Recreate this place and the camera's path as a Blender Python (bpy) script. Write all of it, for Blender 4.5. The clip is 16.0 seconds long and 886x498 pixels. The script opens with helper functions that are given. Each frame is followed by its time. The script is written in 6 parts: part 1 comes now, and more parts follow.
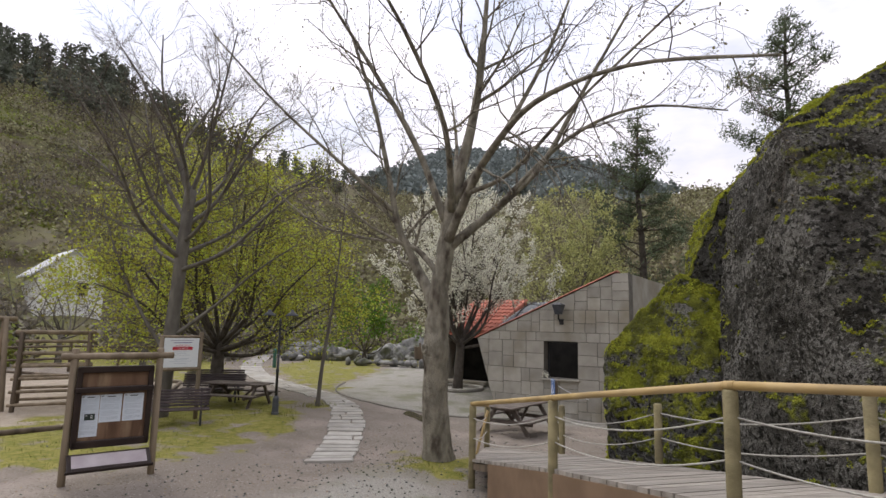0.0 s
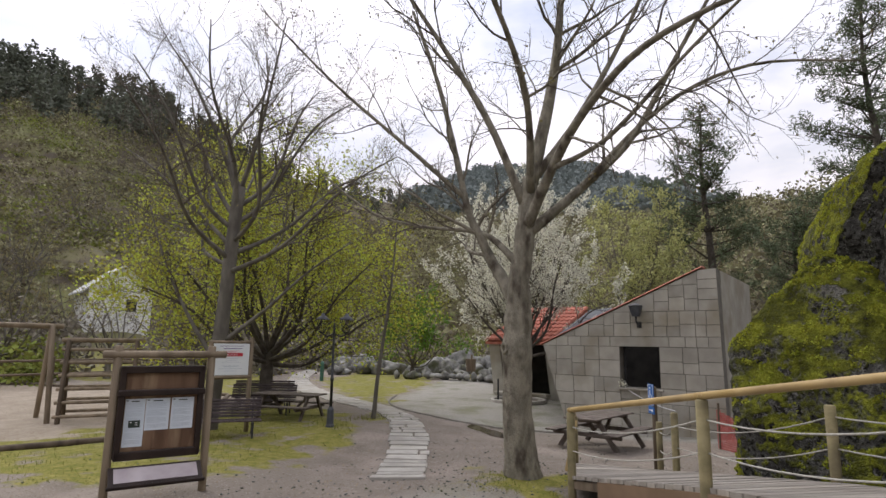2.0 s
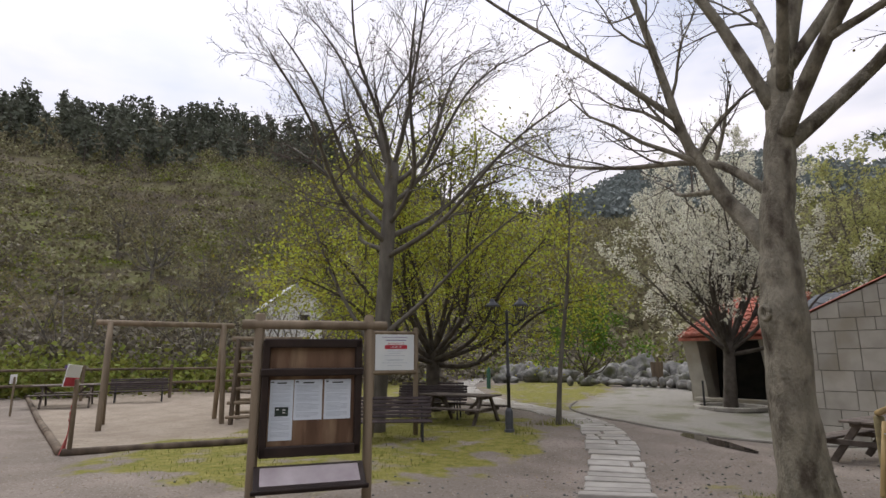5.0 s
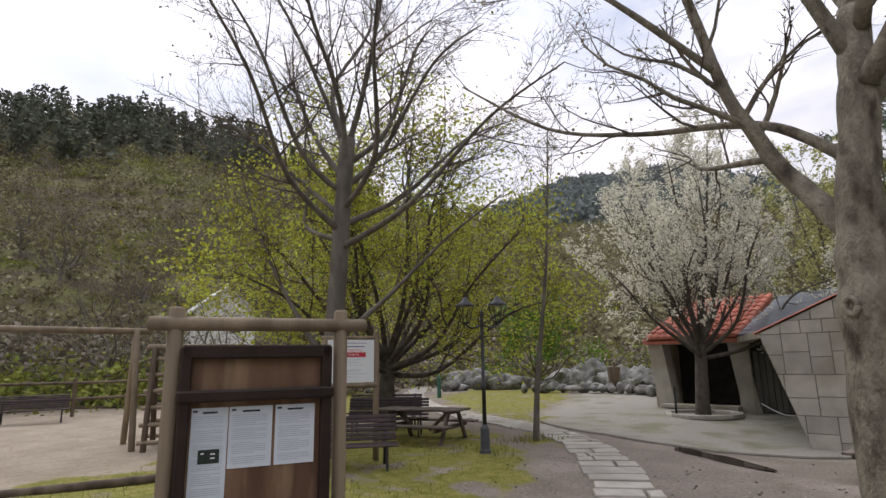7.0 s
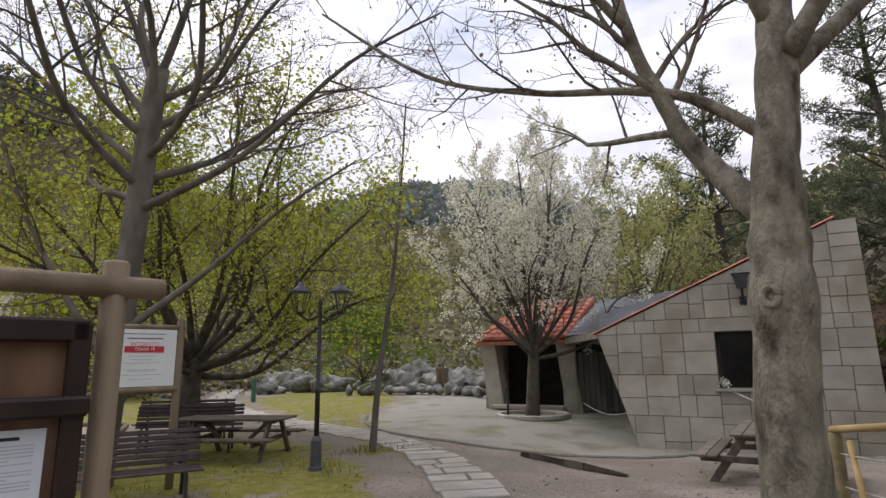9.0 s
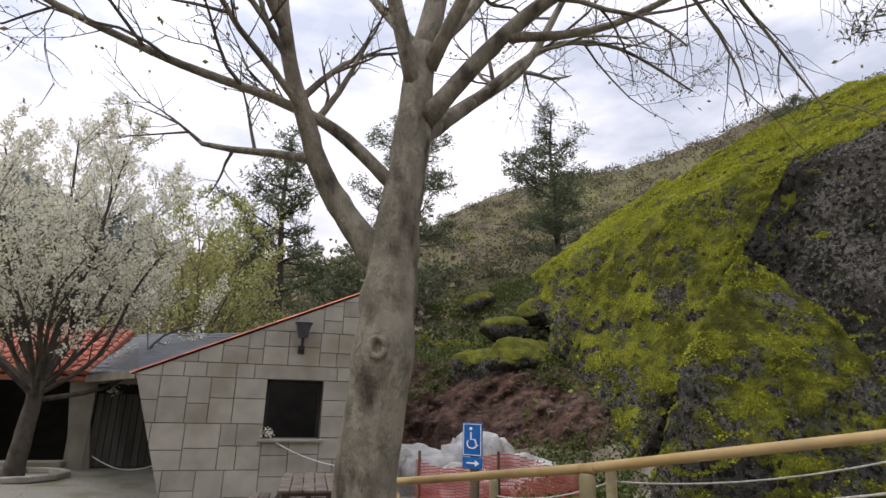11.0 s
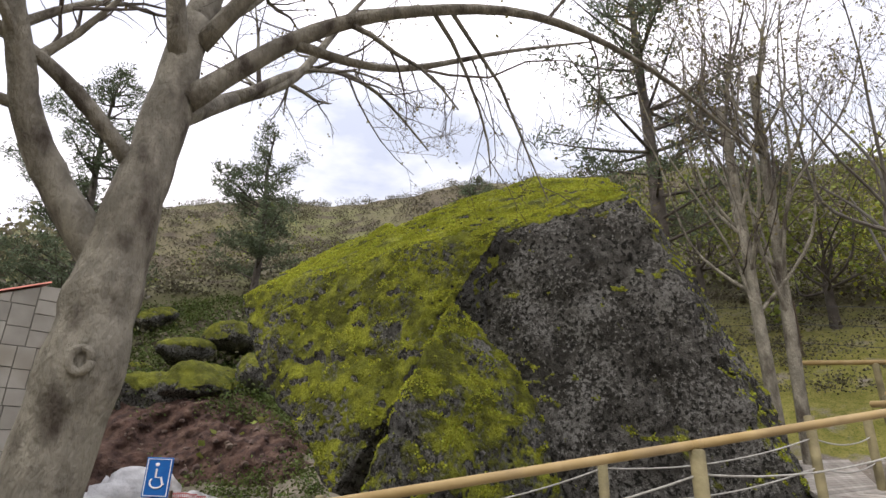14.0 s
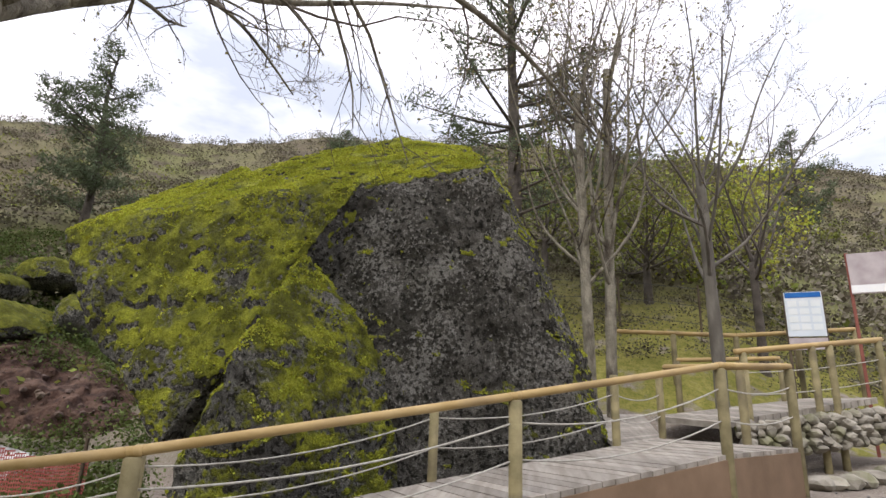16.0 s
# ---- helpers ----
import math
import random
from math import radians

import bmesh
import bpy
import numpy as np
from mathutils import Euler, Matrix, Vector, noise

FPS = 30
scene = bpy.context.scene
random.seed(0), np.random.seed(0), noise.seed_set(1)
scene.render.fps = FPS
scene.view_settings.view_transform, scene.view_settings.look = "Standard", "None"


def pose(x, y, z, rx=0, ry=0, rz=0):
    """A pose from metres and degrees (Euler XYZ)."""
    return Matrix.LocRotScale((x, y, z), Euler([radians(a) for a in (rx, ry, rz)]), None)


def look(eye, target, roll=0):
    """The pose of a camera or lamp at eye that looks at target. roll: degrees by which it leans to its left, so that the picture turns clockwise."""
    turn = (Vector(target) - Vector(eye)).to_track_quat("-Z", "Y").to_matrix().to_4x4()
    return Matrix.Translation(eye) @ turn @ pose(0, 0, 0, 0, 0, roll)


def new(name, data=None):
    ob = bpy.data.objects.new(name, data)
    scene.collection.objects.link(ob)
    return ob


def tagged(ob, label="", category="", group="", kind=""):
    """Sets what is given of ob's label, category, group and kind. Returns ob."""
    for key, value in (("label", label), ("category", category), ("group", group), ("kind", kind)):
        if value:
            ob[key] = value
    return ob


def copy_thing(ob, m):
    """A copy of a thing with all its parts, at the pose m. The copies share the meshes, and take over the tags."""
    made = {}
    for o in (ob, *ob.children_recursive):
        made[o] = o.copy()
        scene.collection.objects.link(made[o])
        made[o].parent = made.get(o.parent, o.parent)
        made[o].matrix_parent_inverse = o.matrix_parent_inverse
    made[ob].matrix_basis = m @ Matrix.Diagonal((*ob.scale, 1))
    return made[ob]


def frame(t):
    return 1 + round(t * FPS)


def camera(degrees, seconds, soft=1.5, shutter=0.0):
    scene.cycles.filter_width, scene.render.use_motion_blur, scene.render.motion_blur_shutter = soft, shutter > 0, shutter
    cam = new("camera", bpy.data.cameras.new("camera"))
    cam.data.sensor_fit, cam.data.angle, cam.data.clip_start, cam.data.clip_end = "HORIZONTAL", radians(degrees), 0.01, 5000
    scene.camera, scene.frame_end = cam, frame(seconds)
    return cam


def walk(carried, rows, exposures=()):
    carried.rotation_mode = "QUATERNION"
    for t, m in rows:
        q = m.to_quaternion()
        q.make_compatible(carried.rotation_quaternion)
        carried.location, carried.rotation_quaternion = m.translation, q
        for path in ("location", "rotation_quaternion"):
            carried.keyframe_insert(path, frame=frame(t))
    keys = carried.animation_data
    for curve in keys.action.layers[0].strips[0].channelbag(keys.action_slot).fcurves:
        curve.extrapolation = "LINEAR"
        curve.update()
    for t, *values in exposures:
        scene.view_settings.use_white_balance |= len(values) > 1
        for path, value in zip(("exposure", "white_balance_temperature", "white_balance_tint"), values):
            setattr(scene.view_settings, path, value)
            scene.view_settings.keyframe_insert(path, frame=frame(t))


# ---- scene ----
cam = camera(76.5, 16.0)
PATH = [
    (0, (2.814, -0.434, 2.614), (2.285, 1.476, 2.879), 1.4),
    (0.5, (2.546, -0.267, 2.528), (1.984, 1.633, 2.801), 1.4),
    (1, (2.349, -0.014, 2.447), (1.759, 1.874, 2.74), 1.3),
    (1.5, (2.097, 0.293, 2.374), (1.481, 2.171, 2.683), 1.0),
    (2, (1.822, 0.595, 2.262), (1.17, 2.458, 2.586), 0.9),
    (2.5, (1.641, 0.912, 2.165), (0.951, 2.759, 2.501), 0.6),
    (3, (1.49, 1.244, 2.143), (0.706, 3.052, 2.485), 0.4),
    (3.5, (1.235, 1.537, 2.033), (0.314, 3.277, 2.387), 0.3),
    (4, (0.98, 1.852, 1.929), (-0.095, 3.499, 2.291), 0.0),
    (4.2, (0.893, 2.013, 1.848), (-0.233, 3.623, 2.22), -0.2),
    (6.3, (-0.538, 2.831, 1.686), (-1.615, 4.47, 2.078), -0.6),
    (6.5, (-0.683, 2.999, 1.698), (-1.725, 4.66, 2.09), -0.2),
    (7, (-0.979, 3.522, 1.767), (-1.907, 5.249, 2.16), -1.0),
    (7.5, (-1.31, 3.823, 1.768), (-2.13, 5.605, 2.156), -1.1),
    (8, (-1.62, 4.082, 1.779), (-2.338, 5.909, 2.163), -0.6),
    (8.5, (-1.735, 4.573, 1.802), (-2.315, 6.45, 2.179), -1.5),
    (9, (-1.871, 4.789, 1.726), (-2.217, 6.72, 2.115), -0.7),
    (9.5, (-1.969, 5.068, 1.743), (-1.765, 7.016, 2.148), 0.3),
    (9.8, (-2.095, 5.163, 1.767), (-1.602, 7.057, 2.18), 1.1),
    (10, (-2.107, 5.295, 1.746), (-1.476, 7.142, 2.18), 0.7),
    (10.2, (-2.083, 5.414, 1.746), (-1.344, 7.215, 2.207), 0.8),
    (12.3, (-2.296, 6.033, 1.769), (-0.827, 7.232, 2.406), 1.4),
    (12.5, (-2.285, 6.11, 1.755), (-0.776, 7.25, 2.407), 1.4),
    (13, (-2.319, 6.186, 1.748), (-0.726, 7.191, 2.418), 1.2),
    (13.5, (-2.332, 6.241, 1.715), (-0.668, 7.114, 2.4), 1.3),
    (14, (-2.351, 6.188, 1.741), (-0.624, 6.941, 2.413), 1.5),
    (14.5, (-2.346, 6.168, 1.733), (-0.566, 6.796, 2.393), 1.7),
    (15, (-2.338, 6.151, 1.733), (-0.51, 6.663, 2.364), 1.9),
    (15.5, (-2.335, 6.077, 1.673), (-0.47, 6.479, 2.273), 1.9),
    (16, (-2.352, 6.088, 1.693), (-0.453, 6.385, 2.243), 2.1),
]
walk(cam, [(t, look(eye, target, roll)) for t, eye, target, roll in PATH], ((0.0, 0.0), (2.0, -0.08), (4.0, -0.24), (7.0, -0.12), (10.0, -0.06), (12.5, 0.14), (16.0, 0.34)))

# ---- light ----
SUN_DIR = (-0.60, 0.30, 0.74)
world = bpy.data.worlds.new("sky")
scene.world = world
world.use_nodes = True
wn, wl = world.node_tree.nodes, world.node_tree.links
sky = wn.new("ShaderNodeTexSky")
sky.sky_type, sky.sun_disc = "NISHITA", False
sky.sun_elevation, sky.sun_rotation = radians(48), radians(297)
sky_gain = wn.new("ShaderNodeVectorMath")
sky_gain.operation = "SCALE"
sky_gain.inputs[3].default_value = 0.10
wl.new(sky.outputs[0], sky_gain.inputs[0])
wcoord = wn.new("ShaderNodeTexCoord")
wmap = wn.new("ShaderNodeMapping")
wmap.inputs["Scale"].default_value = (1.0, 1.0, 2.6)
cloud = wn.new("ShaderNodeTexNoise")
cloud.inputs["Scale"].default_value, cloud.inputs["Detail"].default_value = 1.7, 6
cloud.inputs["Roughness"].default_value = 0.55
cramp = wn.new("ShaderNodeMapRange")
cramp.inputs[1].default_value, cramp.inputs[2].default_value = 0.38, 0.60
cramp.inputs[3].default_value, cramp.inputs[4].default_value = 0.36, 1.0
wl.new(wcoord.outputs["Generated"], wmap.inputs[0])
wl.new(wmap.outputs[0], cloud.inputs["Vector"])
wl.new(cloud.outputs[0], cramp.inputs[0])
wmix = wn.new("ShaderNodeMix")
wmix.data_type = "RGBA"
wl.new(cramp.outputs[0], wmix.inputs[0])
wl.new(sky_gain.outputs[0], wmix.inputs[6])
wmix.inputs[7].default_value = (1.04, 1.0, 1.07, 1)
wsep = wn.new("ShaderNodeSeparateXYZ")
wl.new(wcoord.outputs["Generated"], wsep.inputs[0])
wrise = wn.new("ShaderNodeMapRange")
wrise.inputs[1].default_value, wrise.inputs[2].default_value = 0.0, 1.0
wrise.inputs[3].default_value, wrise.inputs[4].default_value = 0.40, 1.38
wl.new(wsep.outputs[2], wrise.inputs[0])
wdome = wn.new("ShaderNodeVectorMath")
wdome.operation = "SCALE"
wl.new(wmix.outputs[2], wdome.inputs[0])
wl.new(wrise.outputs[0], wdome.inputs[3])
wl.new(wdome.outputs[0], wn["Background"].inputs[0])
wn["Background"].inputs[1].default_value = 1.6

sun = new("sun", bpy.data.lights.new("sun", "SUN"))
sun.data.energy, sun.data.angle, sun.data.color = 1.9, radians(25), (1.0, 0.96, 0.9)
sun.matrix_world = look((0, 0, 0), tuple(-c for c in SUN_DIR))


# ---- materials ----
def mat(name, c1, c2, scale=3.0, rough=0.85, bump=0.3, bscale=35.0, c3=None, s3=0.6, metal=0.0, rnd=0.0, stretch=(1, 1, 1), island=False, spec=0.3, lo=0.35, hi=0.65, dist=0.02):
    m = bpy.data.materials.new(name)
    m.use_nodes = True
    n, l = m.node_tree.nodes, m.node_tree.links
    b = n["Principled BSDF"]
    b.inputs["Roughness"].default_value, b.inputs["Metallic"].default_value = rough, metal
    b.inputs["Specular IOR Level"].default_value = spec
    co = n.new("ShaderNodeTexCoord")
    mp = n.new("ShaderNodeMapping")
    mp.inputs["Scale"].default_value = stretch
    l.new(co.outputs["Object"], mp.inputs[0])
    no = n.new("ShaderNodeTexNoise")
    no.inputs["Scale"].default_value, no.inputs["Detail"].default_value = scale, 6
    l.new(mp.outputs[0], no.inputs["Vector"])
    mr = n.new("ShaderNodeMapRange")
    mr.inputs[1].default_value, mr.inputs[2].default_value = lo, hi
    l.new(no.outputs[0], mr.inputs[0])
    mx = n.new("ShaderNodeMix")
    mx.data_type = "RGBA"
    mx.inputs[6].default_value, mx.inputs[7].default_value = (*c1, 1), (*c2, 1)
    l.new(mr.outputs[0], mx.inputs[0])
    col = mx.outputs[2]
    if c3:
        n3 = n.new("ShaderNodeTexNoise")
        n3.inputs["Scale"].default_value, n3.inputs["Detail"].default_value = s3, 5
        l.new(mp.outputs[0], n3.inputs["Vector"])
        r3 = n.new("ShaderNodeMapRange")
        r3.inputs[1].default_value, r3.inputs[2].default_value = 0.5, 0.68
        l.new(n3.outputs[0], r3.inputs[0])
        m3 = n.new("ShaderNodeMix")
        m3.data_type = "RGBA"
        m3.inputs[7].default_value = (*c3, 1)
        l.new(r3.outputs[0], m3.inputs[0])
        l.new(col, m3.inputs[6])
        col = m3.outputs[2]
    if rnd:
        src = n.new("ShaderNodeNewGeometry").outputs["Random Per Island"] if island else n.new("ShaderNodeObjectInfo").outputs["Random"]
        vr = n.new("ShaderNodeMapRange")
        vr.inputs[3].default_value, vr.inputs[4].default_value = 1 - rnd, 1 + rnd
        l.new(src, vr.inputs[0])
        hs = n.new("ShaderNodeHueSaturation")
        l.new(vr.outputs[0], hs.inputs["Value"])
        if island:
            hr = n.new("ShaderNodeMapRange")
            hr.inputs[3].default_value, hr.inputs[4].default_value = 0.5 - rnd * 0.06, 0.5 + rnd * 0.06
            l.new(src, hr.inputs[0])
            l.new(hr.outputs[0], hs.inputs["Hue"])
        l.new(col, hs.inputs["Color"])
        col = hs.outputs[0]
    l.new(col, b.inputs["Base Color"])
    if bump:
        nb = n.new("ShaderNodeTexNoise")
        nb.inputs["Scale"].default_value, nb.inputs["Detail"].default_value = bscale, 8
        l.new(mp.outputs[0], nb.inputs["Vector"])
        bp = n.new("ShaderNodeBump")
        bp.inputs["Strength"].default_value, bp.inputs["Distance"].default_value = bump, dist
        l.new(nb.outputs[0], bp.inputs["Height"])
        l.new(bp.outputs[0], b.inputs["Normal"])
    return m


def leafy(name, c1, c2, rnd=0.45, trans=0.35):
    """Thin leaves: colour varies from leaf to leaf, some light passes through."""
    m = mat(name, c1, c2, 1.5, 0.75, 0, rnd=rnd, island=True, spec=0.2)
    n, l = m.node_tree.nodes, m.node_tree.links
    b, out = n["Principled BSDF"], n["Material Output"]
    t = n.new("ShaderNodeBsdfTranslucent")
    s = n.new("ShaderNodeMixShader")
    s.inputs[0].default_value = trans
    l.new(b.inputs["Base Color"].links[0].from_socket, t.inputs[0])
    l.new(b.outputs[0], s.inputs[1])
    l.new(t.outputs[0], s.inputs[2])
    l.new(s.outputs[0], out.inputs[0])
    return m


def mossy(name, rock1, rock2, moss1, moss2, amount=0.0, scale=1.6, south=0.0, rise=0.75, grown=False):
    """Granite with lichen blotches and moss on what faces up."""
    m = mat(name, rock1, rock2, 9, 0.9, 0, spec=0.2)
    n, l = m.node_tree.nodes, m.node_tree.links
    b = n["Principled BSDF"]
    rock = b.inputs["Base Color"].links[0].from_socket
    co = n["Texture Coordinate"].outputs["Object"]

    def noi(s, d=6, r=0.5):
        k = n.new("ShaderNodeTexNoise")
        k.inputs["Scale"].default_value, k.inputs["Detail"].default_value, k.inputs["Roughness"].default_value = s, d, r
        l.new(co, k.inputs["Vector"])
        return k.outputs[0]

    def rng(x, a, c, d=0.0, e=1.0):
        k = n.new("ShaderNodeMapRange")
        k.inputs[1].default_value, k.inputs[2].default_value, k.inputs[3].default_value, k.inputs[4].default_value = a, c, d, e
        l.new(x, k.inputs[0])
        return k.outputs[0]

    def mixc(f, a, c):
        k = n.new("ShaderNodeMix")
        k.data_type = "RGBA"
        l.new(f, k.inputs[0])
        for s, v in ((6, a), (7, c)):
            if isinstance(v, tuple):
                k.inputs[s].default_value = (*v, 1)
            else:
                l.new(v, k.inputs[s])
        return k.outputs[2]

    def ma(op, x, y):
        k = n.new("ShaderNodeMath")
        k.operation = op
        for i, v in enumerate((x, y)):
            if isinstance(v, (int, float)):
                k.inputs[i].default_value = v
            else:
                l.new(v, k.inputs[i])
        return k.outputs[0]

    dark = mixc(rng(noi(1.7, 10, 0.62), 0.47, 0.62), rock, (0.040, 0.036, 0.028))
    dark = mixc(rng(noi(15, 9, 0.6), 0.50, 0.58), dark, (0.016, 0.015, 0.011))
    crust = ma("ADD", noi(21, 9, 0.68), ma("MULTIPLY", ma("SUBTRACT", noi(1.3, 6), 0.5), 0.6))
    dark = mixc(rng(crust, 0.54, 0.60), dark, (0.25, 0.24, 0.215))
    dark = mixc(rng(noi(60, 6, 0.6), 0.56, 0.66), dark, (0.025, 0.023, 0.018))
    geo = n.new("ShaderNodeNewGeometry")
    sep = n.new("ShaderNodeSeparateXYZ")
    l.new(geo.outputs["Normal"], sep.inputs[0])
    up = ma("ADD", ma("MULTIPLY", sep.outputs[2], rise), amount)
    up = ma("ADD", up, ma("MULTIPLY", sep.outputs[1], -south))
    if grown:
        cover = n.new("ShaderNodeAttribute")
        cover.attribute_name = "moss"
        up = ma("SUBTRACT", cover.outputs["Fac"], 0.2)
    k = ma("ADD", up, ma("MULTIPLY", ma("SUBTRACT", noi(scale, 8), 0.5), 1.1 if grown else 1.5))
    k = ma("ADD", k, ma("MULTIPLY", ma("SUBTRACT", noi(17, 8), 0.5), 0.75))
    mm = rng(k, 0.22, 0.44)
    mcol = mixc(rng(noi(3.4, 9), 0.35, 0.65), moss1, moss2)
    mcol = mixc(rng(noi(2.9, 9, 0.6), 0.43, 0.57), mcol, (0.085, 0.09, 0.013))
    mcol = mixc(rng(noi(45, 6), 0.46, 0.70), mcol, (0.15, 0.16, 0.014))
    l.new(mixc(mm, dark, mcol), b.inputs["Base Color"])
    hgt = ma("ADD", ma("MULTIPLY", noi(75, 6), 0.8), ma("ADD", ma("MULTIPLY", noi(15, 9, 0.6), 1.3), ma("MULTIPLY", mm, 0.7)))
    bp = n.new("ShaderNodeBump")
    bp.inputs["Strength"].default_value, bp.inputs["Distance"].default_value = 1.0, 0.085
    l.new(hgt, bp.inputs["Height"])
    l.new(bp.outputs[0], b.inputs["Normal"])
    return m


M_GROUND = mat("ground", (0.175, 0.148, 0.122), (0.265, 0.228, 0.195), 1.3, 0.95, 0, spec=0.15)
M_LOG = mat("weathered log", (0.16, 0.125, 0.085), (0.27, 0.215, 0.15), 5, 0.8, 0.4, 30, rnd=0.18, stretch=(1, 1, 0.12))
M_LOGDARK = mat("dark log", (0.075, 0.055, 0.038), (0.15, 0.115, 0.08), 5, 0.8, 0.4, 30, rnd=0.2, stretch=(1, 1, 0.12))
M_RAIL = mat("yellow rail", (0.36, 0.25, 0.10), (0.46, 0.335, 0.16), 4, 0.6, 0.15, 30, c3=(0.27, 0.19, 0.09), s3=2)
M_POST = mat("rail post", (0.17, 0.145, 0.075), (0.27, 0.23, 0.125), 6, 0.8, 0.35, 40, c3=(0.12, 0.10, 0.06), s3=2.5, rnd=0.15)
M_DECK = mat("deck board", (0.23, 0.205, 0.175), (0.35, 0.32, 0.28), 5, 0.8, 0.35, 50, rnd=0.2, stretch=(0.25, 2, 1))
M_FASCIA = mat("deck fascia", (0.16, 0.105, 0.065), (0.21, 0.14, 0.09), 3, 0.6, 0.1, 30)
M_ROPE = mat("rope", (0.33, 0.315, 0.28), (0.46, 0.44, 0.39), 30, 0.8, 0.4, 120)
M_BENCH = mat("bench slat", (0.034, 0.024, 0.025), (0.062, 0.045, 0.044), 6, 0.55, 0.2, 60, rnd=0.2)
M_TABLE = mat("picnic wood", (0.075, 0.06, 0.05), (0.145, 0.12, 0.10), 5, 0.75, 0.35, 45, rnd=0.2)
M_IRON = mat("black iron", (0.025, 0.026, 0.028), (0.05, 0.05, 0.052), 8, 0.5, 0.1, 60)
M_IRONBLUE = mat("grey iron", (0.055, 0.06, 0.07), (0.085, 0.09, 0.10), 8, 0.5, 0.1, 60)
M_SLAB = mat("path slab", (0.28, 0.265, 0.235), (0.41, 0.39, 0.35), 3, 0.85, 0.25, 40, c3=(0.28, 0.26, 0.22), s3=1.5, rnd=0.12)
M_WALL = mat("granite ashlar", (0.33, 0.31, 0.265), (0.43, 0.405, 0.35), 2.2, 0.9, 0.25, 60, c3=(0.29, 0.26, 0.20), s3=0.9, rnd=0.14)
M_JOINT = mat("joint mortar", (0.13, 0.12, 0.10), (0.18, 0.17, 0.15), 6, 0.95, 0.3, 60)
M_TILE = mat("clay tile", (0.40, 0.13, 0.09), (0.52, 0.20, 0.145), 5, 0.8, 0.2, 50, c3=(0.36, 0.13, 0.09), s3=2, rnd=0.18)
M_SLATE = mat("slate", (0.075, 0.085, 0.10), (0.14, 0.155, 0.18), 4, 0.55, 0.3, 30, rnd=0.3)
# near-black base colour that paints in the shade of unlit rooms
M_DARK = mat("painted interior dark", (0.02, 0.019, 0.018), (0.035, 0.033, 0.03), 3, 0.9, 0.1)
M_DOOR = mat("grey door board", (0.075, 0.07, 0.066), (0.12, 0.115, 0.105), 5, 0.7, 0.3, 40, rnd=0.15, stretch=(1, 1, 0.2))
M_CASE = mat("brown case", (0.018, 0.011, 0.009), (0.034, 0.021, 0.016), 5, 0.5, 0.15, 40)
M_BACK = mat("stained panel", (0.10, 0.055, 0.032), (0.19, 0.115, 0.07), 2, 0.6, 0.1, 30, c3=(0.30, 0.21, 0.13), s3=1.5, stretch=(3, 3, 0.6))
M_PAPER = mat("paper", (0.56, 0.62, 0.68), (0.66, 0.71, 0.76), 2, 0.6, 0)
M_INK = mat("grey ink", (0.42, 0.47, 0.52), (0.47, 0.52, 0.57), 20, 0.7, 0)
M_BLACK = mat("black print", (0.015, 0.02, 0.018), (0.03, 0.045, 0.035), 9, 0.5, 0)
M_RED = mat("red print", (0.42, 0.03, 0.05), (0.48, 0.05, 0.07), 9, 0.6, 0)
M_RUST = mat("rust brown paint", (0.17, 0.055, 0.04), (0.24, 0.08, 0.06), 6, 0.6, 0.1)
M_PURPLE = mat("purple print", (0.10, 0.05, 0.20), (0.14, 0.08, 0.25), 9, 0.6, 0)
M_WHITE = mat("white board", (0.66, 0.70, 0.72), (0.74, 0.77, 0.78), 2, 0.5, 0)
M_TRAY = mat("tray print", (0.34, 0.29, 0.30), (0.48, 0.43, 0.44), 3, 0.35, 0)
M_BLUE = mat("blue sign", (0.01, 0.10, 0.36), (0.015, 0.13, 0.42), 9, 0.45, 0)
M_SIGNWHITE = mat("sign white", (0.75, 0.76, 0.78), (0.8, 0.8, 0.8), 9, 0.5, 0)
M_NET = mat("orange red net", (0.36, 0.075, 0.07), (0.46, 0.13, 0.115), 9, 0.6, 0)
M_TARP = mat("white sacking", (0.42, 0.42, 0.41), (0.66, 0.65, 0.63), 2.5, 0.7, 0.9, 7, c3=(0.34, 0.32, 0.29), s3=2.1, dist=0.06)
M_EARTH = mat("red earth", (0.030, 0.017, 0.013), (0.085, 0.048, 0.035), 5, 0.95, 1.0, 11, c3=(0.12, 0.075, 0.055), s3=3.4, dist=0.08)
M_RUBBLE = mat("earthy stone", (0.07, 0.045, 0.036), (0.15, 0.11, 0.09), 6, 0.95, 0.6, 30, rnd=0.35, island=True)
M_BARKP = mat("plane bark", (0.185, 0.168, 0.13), (0.285, 0.26, 0.203), 9, 0.88, 0.9, 38, c3=(0.07, 0.056, 0.042), s3=5.0, stretch=(1, 1, 0.5), dist=0.045, lo=0.40, hi=0.62)
M_BARKG = mat("grey bark", (0.10, 0.09, 0.076), (0.18, 0.165, 0.14), 5, 0.85, 0.5, 40, c3=(0.10, 0.09, 0.075), s3=3, stretch=(1, 1, 0.4))
M_BARKD = mat("dark bark", (0.055, 0.046, 0.038), (0.11, 0.095, 0.08), 5, 0.9, 0.5, 40)
M_TWIG = mat("twig", (0.075, 0.06, 0.05), (0.12, 0.10, 0.082), 5, 0.85, 0)
M_BOULDER = mat("river boulder", (0.10, 0.10, 0.092), (0.26, 0.255, 0.24), 3.5, 0.9, 0.8, 12, c3=(0.085, 0.09, 0.045), s3=1.6, rnd=0.35)
